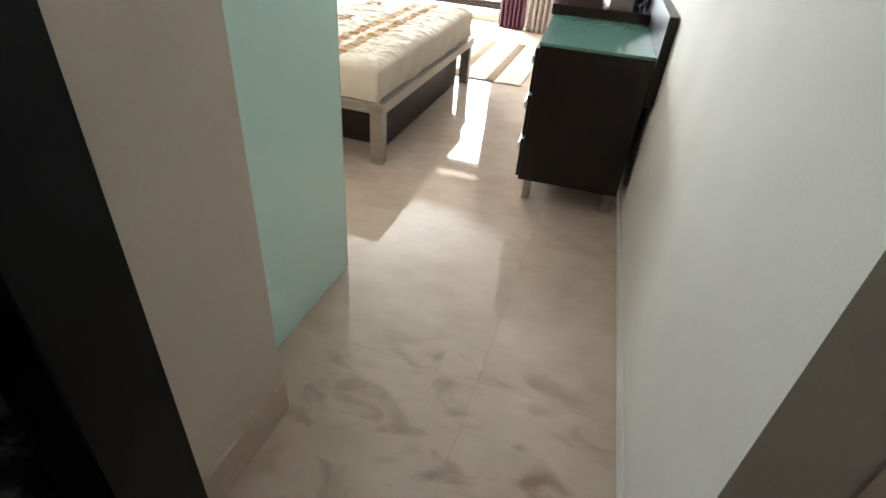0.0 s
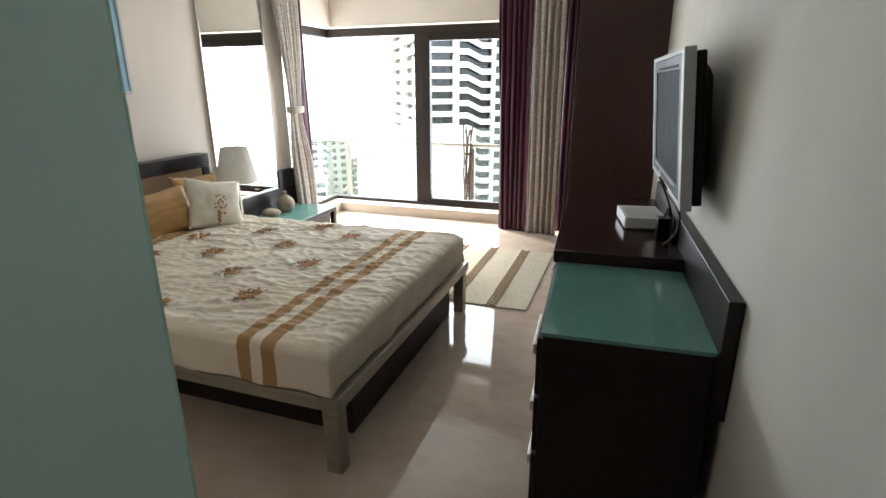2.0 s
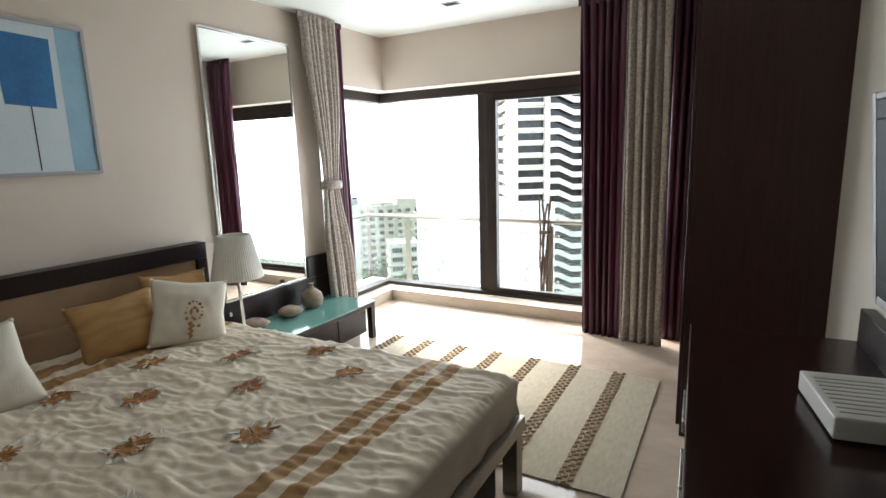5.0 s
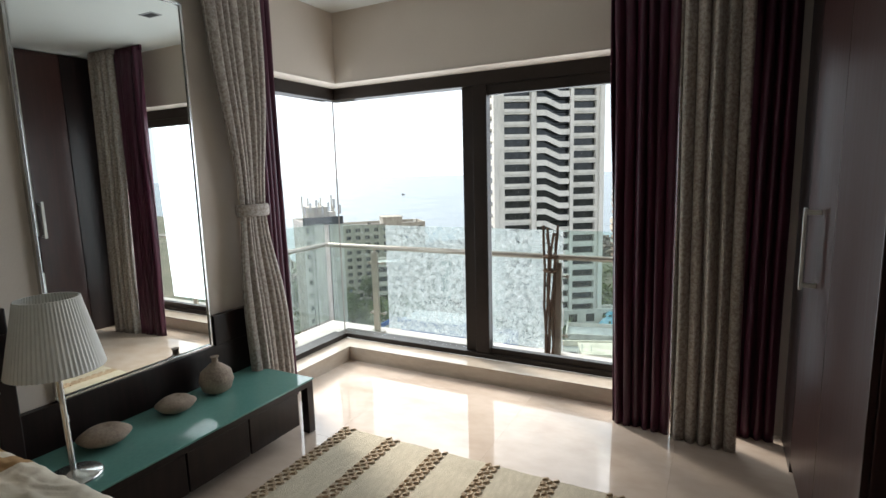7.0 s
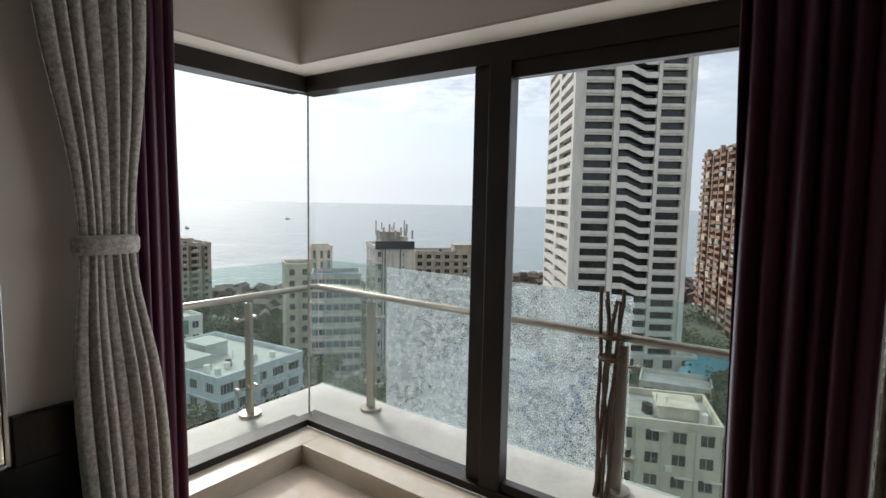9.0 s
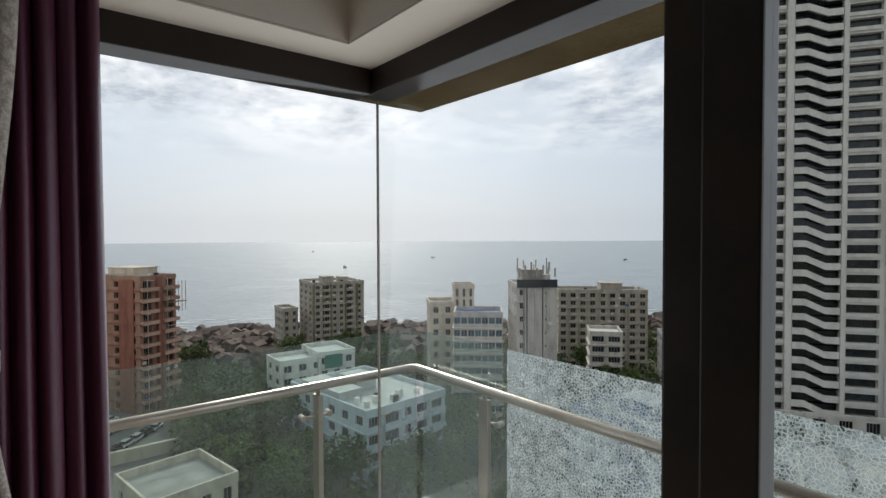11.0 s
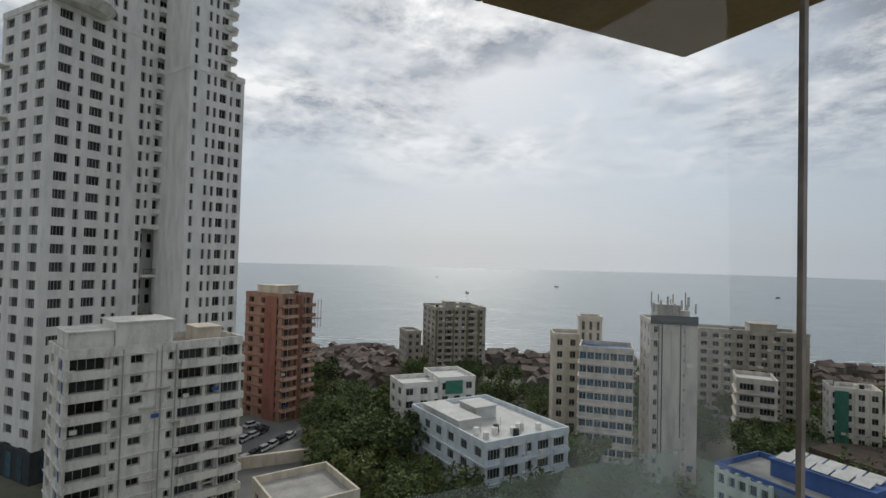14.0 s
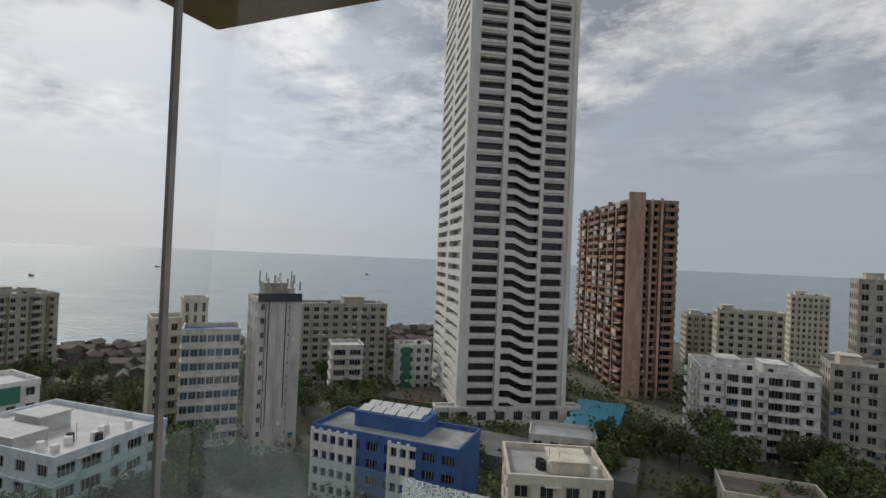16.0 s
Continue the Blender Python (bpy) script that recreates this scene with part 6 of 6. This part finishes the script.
t, rot, H = building("podium_wing", (-58.5, 132.0), 32.9, 40, 4, -38.5, "low podium at the foot of the staircase tower", P_TOWER, 1, right=cols(8, 0.5), parapet=0.5)
# brown tower
t, rot, H = building("brown_tower", (-17.3, 191.5), 24.4, 16.7, 59, 22, "old brown stained tower block with cluttered balconies", P_BROWN, 24, right=[(0.38, 0.06, 0.2, 0.85), (0.55, 0.08, 0.15, 0.9), (0.82, 0.22, 0.15, 0.9)], left=cols(7, 0.66, 0.15, 0.9), balc=((0.55, 0.1, 0.7, 0.9), (0.84, 0.28, 1.4, 1.0)), balc_left=((0.93, 0.1, 1.0, 1.0), (0.79, 0.09, 1.6, 1.0), (0.64, 0.09, 1.2, 1.0), (0.5, 0.09, 1.7, 1.0), (0.36, 0.09, 1.2, 1.0), (0.21, 0.09, 1.6, 1.0), (0.07, 0.09, 1.2, 1.0)), balc_mat=P_SALMON, depth=1.4)
clutter(t, rot, H, 16.7, 24, 40, 8)
for x0, x1, hh_ in ((-0.3, 5.2, 3.2), (7.2, 7.9, 1.0), (10.4, 11.2, 1.5)):
    o = part("plain_pier", box(bmesh.new(), x0, x1, -1.3, -0.6, 0, H + hh_), P_PINK, t, "plain salmon wall strip")
    o.matrix_basis = rot
for q in range(6):
    y = 8.4 + 8.4 * q
    o = part("side_pier", box(bmesh.new(), -1.3, -0.02, y - 0.6, y + 0.6, 0, H + 0.5 + (q % 2)), P_BROWN, t)
    o.matrix_basis = rot
rs = random.Random(61)
shared = []
for nm, dims, mt in (("awning", (-1.2, 0.0, -1.6, 1.6, 0, 0.12), P_CONC), ("grille", (-0.12, 0.0, -1.8, 1.8, 0, 1.3), M_FRAMEW), ("laundry", (-0.1, 0.0, -1.2, 1.2, 0, 0.9), P_BLUEW), ("enclosed_balcony", (-0.3, 0.0, -2.0, 2.0, 0, 2.0), P_CREAM)):
    me = bpy.data.meshes.new(nm)
    bm = box(bmesh.new(), *dims)
    bm.to_mesh(me)
    bm.free()
    me.materials.append(mt)
    shared.append((nm, me))
for q in range(150):
    nm, me = shared[rs.choice((0, 0, 1, 1, 2, 3))]
    o = new(nm, me)
    o.parent = t
    o.matrix_basis = rot @ Matrix.Translation((-1.72 if nm != "awning" else -0.9, 59 * (1 - rs.choice((0.93, 0.79, 0.64, 0.5, 0.36, 0.21, 0.07))) + rs.uniform(-0.8, 0.8), rs.randrange(1, 24) * H / 24 + (2.3 if nm == "awning" else 0.95 if nm != "laundry" else 0.4)))
t, rot, H = building("white_estate_block", (3.8, 146.9), 7.2, 24.8, 18, -23.2, "weathered white estate block with many balconies", P_WHITE2, 7, right=[(0.06, 0.05, 0.3, 0.8), (0.16, 0.05, 0.3, 0.8), (0.28, 0.1, 0.2, 0.88), (0.40, 0.09, 0.2, 0.88), (0.52, 0.05, 0.3, 0.8), (0.64, 0.12, 0.2, 0.88), (0.78, 0.12, 0.2, 0.88), (0.92, 0.06, 0.3, 0.8)], left=cols(4, 0.5, 0.2, 0.88), balc=((0.34, 0.24, 1.1, 0.9), (0.71, 0.28, 1.3, 0.9)), balc_left=((0.2, 0.2, 1.2, 0.9), (0.6, 0.2, 1.2, 0.9)), bands=(-0.1, 0.15, 0.2, P_GREYB), depth=1.0)
clutter(t, rot, H, 24.8, 7, 44, 9)
roof_box(t, rot, H, 4, 9, 3, 10, 2.6, P_WHITE2)
roof_box(t, rot, H, 14, 19, 3, 10, 2.2, P_WHITE2)
for cn, a_, w1_, w2_, zt, nf in (((3.3, 267), 8.6, 19.4, 14, -21.2, 8), ((14.1, 246.5), 5.9, 23.8, 10, -16.6, 9), ((48.9, 302.5), 0, 15.5, 11, -11.1, 11), ((45.3, 190.8), -4.8, 22, 12, -1.1, 14), ((30.7, 153.2), -3, 22, 12, -20.3, 8), ((-222.7, -62.1), 127.4, 10.9, 17.5, 14.4, 18), ((80, 170), -8, 24, 14, -16, 9), ((-190, -70), 115, 22, 14, -26, 6)):
    t, rot, H = building("far_apartment_block", cn, a_, w1_, w2_, zt, "weathered cream apartment block in the distance", P_CREAM if nf % 2 else P_GREYB, nf, right=cols(7, 0.5), left=cols(4, 0.5), group="far blocks", bands=(-0.1, 0.2, 0.2, P_GREYB))
    clutter(t, rot, H, w1_, nf, 14, nf + int(w1_))
    roof_box(t, rot, H, 2, 6, 2, 7, 2.5, P_CREAM)
t, rot, H = building("blue_school_block", (-62.6, 86.0), 2.5, 28.5, 12, -31.0, "bright blue and white low block with solar panels", P_BLUE, 4, right=cols(8, 0.62, 0.3, 0.8), left=cols(4, 0.5), depth=0.6)
for x0, x1 in ((0.2, 9.5), (15.8, 21.0)):
    for k in range(4):
        for z0_, z1_ in ((0.0, 0.28), (0.82, 1.0)):
            o = part("white_panel", box(bmesh.new(), x0, x1, -0.5, -0.02, (k + z0_) * H / 4, (k + z1_) * H / 4), P_WHITE, t)
            o.matrix_basis = rot
    for q in range(int((x1 - x0) / 1.75) + 1):
        o = part("white_pier", box(bmesh.new(), x0 + 1.75 * q, x0 + 1.75 * q + 0.5, -0.55, -0.03, 0, H + 0.4), P_WHITE, t)
        o.matrix_basis = rot
roof_box(t, rot, H, 6, 20, 5, 11.5, 2.6, P_BLUE)
for q in range(10):
    bm = box(bmesh.new(), 6.6 + (q % 5) * 2.6, 8.9 + (q % 5) * 2.6, 5.2 + 3 * (q // 5), 7.6 + 3 * (q // 5), H + 3.2, H + 3.3)
    bmesh.ops.rotate(bm, cent=(0, 6.4 + 3 * (q // 5), H + 3.2), matrix=Matrix.Rotation(radians(14), 3, "X"), verts=bm.verts)
    o = part("solar_panel", bm, P_ROOFW, t, "tilted pale solar panel")
    o.matrix_basis = rot
t, rot, H = building("near_roof_block", (-22, 74.5), 20.6, 13.5, 12, -27.7, "cream low block with a cluttered flat roof", P_CREAM, 5, right=cols(4, 0.5), left=cols(3, 0.5))
clutter(t, rot, H, 13.5, 5, 8, 10)
roof_box(t, rot, H, 6, 11, 3, 8, 1.6, P_CREAM)
t, rot, H = building("antenna_block", (-56.9, -20), 116.6, 8.2, 12, 4.8, "plain beige block with telephone antennas on the roof", P_CREAM, 1, right=((0.6, 0.06, 0.97, 0.985),))
for z0_, z1_, st_ in ((H - 4.6, H - 3.3, 0.45), (H - 1.1, H + 0.9, 0.5)):
    o = part("cornice", box(bmesh.new(), -st_, 8.2 + st_, -st_, -0.11, z0_, z1_, 0.03), P_CREAM, t)
    o.matrix_basis = rot
    o = part("cornice", box(bmesh.new(), 8.31, 8.2 + st_, -0.1, 8, z0_, z1_, 0.03), P_CREAM, t)
    o.matrix_basis = rot
bm = bmesh.new()
for q in range(14):
    cyl(bm, (2 + 0.46 * q, -0.3, H + 0.9), (2 + 0.46 * q, -0.3, H + 1.9), 0.025, seg=5)
for hz in (1.4, 1.9):
    cyl(bm, (2, -0.3, H + hz), (8.0, -0.3, H + hz), 0.03, seg=5)
o = part("roof_rail", bm, P_GREYB, t)
o.matrix_basis = rot
for q in range(5):
    bm = cyl(bmesh.new(), (4.2 + 0.9 * q, 0.4, H + 0.2), (5.2 + 0.75 * q, 1.2, H + 3.2), 0.045, seg=6)
    o = part("strut", bm, P_GREYB, t)
    o.matrix_basis = rot
for q in range(3):
    px = 5.2 + 1.15 * q
    bm = bmesh.new()
    cyl(bm, (px, 0.8, H), (px, 0.8, H + 4.6), 0.07, seg=8)
    cyl(bm, (px, 0.8, H + 2), (px + 0.9, 2.0, H), 0.04, seg=6)
    box(bm, px - 0.22, px + 0.22, 0.5, 0.7, H + 2.3, H + 4.3, 0.03)
    o = part("antenna", bm, M_TVSILVER, t, "pale panel antenna on a pole")
    o.matrix_basis = rot
pool = slab("pool", P_POOL, -27, -14, 139, 166, GZ + 3, GZ + 4, label="bright blue swimming pool on a podium", category="pool")
slab("garden_court", P_TILE, -82, -60, 146, 166, GZ + 0.01, GZ + 1.2, label="terracotta paved garden court", category="court")
slab("service_road", M_ASPH, -52, -8, 112, 126, GZ + 0.01, GZ + 3.4, label="paved forecourt wall of the staircase tower", category="forecourt")
building("low_annex", (-30, 118), 12, 14, 9, -36.5, "low grey annex with a flat roof by the pool", P_CONC, 2, right=cols(4, 0.5), left=cols(2, 0.4), roof=P_ROOFW)
building("low_annex", (6, 108), 4, 16, 10, -37, "low house with a rusty flat roof", P_CREAM, 2, right=cols(5, 0.5), left=cols(2, 0.4), roof=P_TILE)
building("annex_block", (-80.5, 19), 100, 12.5, 13, GZ + 8, "cream flat-roofed annex with a raised parapet", P_CREAM, 2, right=cols(4, 0.4), left=cols(3, 0.4), parapet=1.2)
slab("compound_wall", P_CREAM, -122, -121.2, 10, 36, GZ, GZ + 2.6, label="cream compound wall of the car park", category="wall")


# -- cars --
def car(m, paint, label):
    t = thing("parked_car", m, label, "car", "parked cars")
    bm = bmesh.new()
    box(bm, -0.85, 0.85, -2.1, 2.1, 0.35, 0.85, 0.12)
    part("body", bm, paint, t)
    bm = bmesh.new()
    box(bm, -0.75, 0.75, -1.5, 1.0, 0.84, 1.45, 0.22)
    part("cabin", bm, G_DARK, t, "dark glazed cabin")
    part("roof", box(bmesh.new(), -0.6, 0.6, -1.2, 0.7, 1.44, 1.48, 0.01), paint, t)
    for sx in (-0.8, 0.8):
        for sy2 in (-1.3, 1.3):
            part("wheel", cyl(bmesh.new(), (sx - 0.1, sy2, 0.32), (sx + 0.1, sy2, 0.32), 0.32), M_TYRE, t)
    return t


c0 = car(pose(-150, 22, GZ + 0.06, 0, 0, 30), M_CAR, "white car in the car park")
c1 = car(pose(-146, 24, GZ + 0.06, 0, 0, 30), M_CARD, "dark car in the car park")
rs = random.Random(2)
for q in range(16):
    copy_thing(c0 if q % 3 else c1, pose(-141 + (q % 2) * 6 + (q // 2) * 2.4 - 3, 24 - (q // 2) * 2.3 + (q % 2) * 6, GZ + 0.06, 0, 0, 50 + rs.uniform(-6, 6)))


# -- trees --
def tree(m, seed, leaf, h=11.0, spread_=4.5):
    rs = random.Random(seed)
    t = thing("tree", m, "broad leafy green tree among the buildings", "tree", "trees")
    bm = bmesh.new()
    cyl(bm, (0, 0, 0), (0.2, 0.1, h * 0.45), 0.32, 0.2, seg=8)
    tips = []
    for q in range(7):
        a = 2 * math.pi * q / 7 + rs.uniform(-0.3, 0.3)
        p = Vector((0.2, 0.1, h * rs.uniform(0.3, 0.45)))
        e_ = Vector((math.cos(a) * spread_ * rs.uniform(0.4, 0.8), math.sin(a) * spread_ * rs.uniform(0.4, 0.8), h * rs.uniform(0.6, 0.9)))
        cyl(bm, p, e_, 0.13, 0.05, seg=6)
        tips.append(e_)
    part("trunk", bm, M_TRUNK, t)
    V, F = [], []
    blobs = [(tip, rs.uniform(1.3, 2.3)) for tip in tips] + [(Vector((rs.gauss(0, spread_ * 0.35), rs.gauss(0, spread_ * 0.35), h * rs.uniform(0.55, 1.0))), rs.uniform(1.2, 2.2)) for q in range(9)]
    for c, r in blobs:
        for q in range(110):
            d = Vector((rs.gauss(0, 1), rs.gauss(0, 1), rs.gauss(0, 0.8))).normalized() * r * rs.uniform(0.65, 1.1)
            p = c + d
            s = rs.uniform(0.22, 0.5)
            u = Vector((rs.gauss(0, 1), rs.gauss(0, 1), rs.gauss(0, 0.6))).normalized()
            w = u.cross(Vector((rs.gauss(0, 1), rs.gauss(0, 1), rs.gauss(0, 1)))).normalized()
            k = len(V)
            V.extend([tuple(p + u * s), tuple(p + w * s * 0.7), tuple(p - u * s), tuple(p - w * s * 0.7)])
            F.append((k, k + 1, k + 2, k + 3))
    cr = new("crown", mesh_of("crown", V, F, leaf))
    cr.parent = t
    return t


protos = [tree(pose(-112, 40, GZ), 1, M_LEAF), tree(pose(-104, 46, GZ), 2, M_LEAF, 12, 5.5), tree(pose(-98, 36, GZ), 3, M_LEAF2, 8, 4.0), tree(pose(-120, 44, GZ), 4, M_LEAF, 9.5, 5)]
rs = random.Random(12)


def grove(n, x0, x1, y0, y1, keep=lambda x, y: True):
    k = 0
    while k < n:
        x, y = rs.uniform(x0, x1), rs.uniform(y0, y1)
        if keep(x, y):
            s = rs.uniform(0.5, 0.95)
            o = copy_thing(protos[rs.randrange(4)], pose(x, y, GZ - 0.4, 0, 0, rs.uniform(0, 360)))
            o.scale = (s, s, s)
        k += 1


grove(125, -145, -70, 30, 82, lambda x, y: not (-110 < x < -80 and 51 < y < 75) and not (-123 < x < -103 and 50 < y < 74))
grove(52, -190, -130, 40, 110)
grove(32, -130, -85, 100, 150)
grove(18, -85, -40, 104, 128)
grove(34, -15, 40, 110, 146)
grove(12, -140, -60, 160, 230)
grove(8, -180, -140, -60, 0)
grove(12, -5, 60, 185, 240)
# undergrowth filling the ground between the blocks
rs = random.Random(77)
V, F = [], []
for q in range(3600):
    x, y = rs.uniform(-170, 60), rs.uniform(26, 235)
    if noise.noise(Vector((x * 0.05, y * 0.05, 0))) < -0.12 or (x < -104 and y < 36) or x * 0.86 - y * 0.5 < -238:
        continue
    r, hz = rs.uniform(1.0, 2.6), rs.uniform(0.6, 2.8)
    for k2 in range(22):
        p = Vector((x + rs.gauss(0, r), y + rs.gauss(0, r), GZ + abs(rs.gauss(0, hz))))
        s = rs.uniform(0.3, 0.75)
        u = Vector((rs.gauss(0, 1), rs.gauss(0, 1), rs.gauss(0, 0.5))).normalized()
        w = u.cross(Vector((rs.gauss(0, 1), rs.gauss(0, 1), rs.gauss(0, 1)))).normalized()
        k = len(V)
        V.extend([tuple(p + u * s), tuple(p + w * s * 0.7), tuple(p - u * s), tuple(p - w * s * 0.7)])
        F.append((k, k + 1, k + 2, k + 3))
ug = new("undergrowth", mesh_of("undergrowth", V, F, M_LEAF))
tagged(ug, "dense green shrubs between the buildings", "shrubs", kind="stuff")
# palms and shacks by the shore
V, F, V2, F2 = [], [], [], []
rs = random.Random(30)
for q in range(900):
    f = rs.random()
    i = 4 + int(f * 5)
    (x0, y0), (x1, y1) = SHORE[i], SHORE[i + 1]
    g = rs.random()
    inn = rs.uniform(12, 75)
    x, y = x0 + (x1 - x0) * g + inn * 0.86, y0 + (y1 - y0) * g - inn * 0.5
    if -205 < x < -160 and 78 < y < 118:
        continue
    w, d, h, a = rs.uniform(1.3, 3.4), rs.uniform(1.2, 2.8), rs.uniform(2.2, 5), rs.uniform(0, 3.1)
    ca, sa = math.cos(a), math.sin(a)
    k = len(V)
    for px, py in ((-w, -d), (w, -d), (w, d), (-w, d)):
        V.append((x + px * ca - py * sa, y + px * sa + py * ca, GZ - 0.2))
    for px, py in ((-w, -d), (w, -d), (w, d), (-w, d)):
        V.append((x + px * ca - py * sa, y + px * sa + py * ca, GZ + h))
    F.extend([tuple(k + j for j in f_) for f_ in ((0, 1, 5, 4), (1, 2, 6, 5), (2, 3, 7, 6), (3, 0, 4, 7))])
    k = len(V2)
    e2 = 0.5
    for px, py, hz in ((-w - e2, -d - e2, 0), (w + e2, -d - e2, 0), (w + e2, 0, 1.4), (-w - e2, 0, 1.4), (w + e2, d + e2, 0), (-w - e2, d + e2, 0)):
        V2.append((x + px * ca - py * sa, y + px * sa + py * ca, GZ + h + hz))
    F2.extend([(k, k + 1, k + 2, k + 3), (k + 3, k + 2, k + 4, k + 5), (k + 1, k + 4, k + 2), (k, k + 3, k + 5)])
sh = thing("shore_houses", pose(0, 0, 0), "crowded low houses with rusty roofs by the shore", "houses", kind="stuff")
for nm, v_, f_, mt in (("walls", V, F, P_SHACK), ("roofs", V2, F2, P_TILE)):
    o = new(nm, mesh_of(nm, v_, f_, mt))
    o.parent = sh
    o["kind"] = "stuff"
# small boats on the sea
for q, (x, y) in enumerate(((-700, 380), (-900, 700), (-560, 900), (-1500, 700), (-300, 1000))):
    bt = thing("boat", pose(x, y, GZ - 1.0, 0, 0, 40 * q), "small dark fishing boat on the sea", "boat", "boats")
    bm = bmesh.new()
    vs = [bm.verts.new(p) for p in ((-4, 0, 0.2), (-3, -1.2, 0.2), (3, -1.2, 0.2), (5, 0, 0.4), (3, 1.2, 0.2), (-3, 1.2, 0.2), (-4.4, 0, 1.4), (-3.2, -1.6, 1.3), (3.4, -1.5, 1.5), (6, 0, 2.2), (3.4, 1.5, 1.5), (-3.2, 1.6, 1.3))]
    for i in range(6):
        bm.faces.new((vs[i], vs[(i + 1) % 6], vs[6 + (i + 1) % 6], vs[6 + i]))
    bm.faces.new(vs[6:])
    bm.faces.new(vs[:6][::-1])
    part("hull", bm, P_DARK, bt)
    part("wheelhouse", box(bmesh.new(), -2.6, -0.8, -0.9, 0.9, 1.3, 3.4, 0.1), P_WHITE2, bt)

# ---------- floor and ledge pieces ----------
tiles = {}
xs = [-3.70, -2.80, -1.90, -1.00, -0.10, 0.80]
yk = [-1.0, -0.1, 0.8, 1.7, 2.6, 3.5, 4.4, 5.3, 6.2, 7.1]
for i, x0 in enumerate(xs):
    for j, y0 in enumerate(yk):
        x1, y1 = min(x0 + 0.9, 1.45), min(y0 + 0.9, 7.29)
        if x1 <= -0.6 and y1 <= 1.8:
            continue
        key = (round(x1 - x0, 3), round(y1 - y0, 3))
        if key not in tiles:
            me = bpy.data.meshes.new("marble_tile")
            bm = box(bmesh.new(), 0.0003, key[0] - 0.0003, 0.0003, key[1] - 0.0003, -0.0118, 0.0)
            bm.to_mesh(me)
            bm.free()
            me.materials.append(M_FLOOR)
            tiles[key] = me
        o = new("marble_tile", tiles[key])
        o.location = (x0, y0, 0)
        o.parent = floor_ob
ledge = bpy.data.objects["outer_ledge"]
me = bpy.data.meshes.new("mosaic_piece")
bm = box(bmesh.new(), 0, 0.03, 0, 0.03, 0, 0.004)
bm.to_mesh(me)
bm.free()
me.materials.append(M_MOSAIC)
for i in range(75):
    for j in range(4):
        o = new("mosaic_piece", me)
        o.location = (-3.75 + i * 0.033, 7.70 + j * 0.033, LZ)
        o.parent = ledge
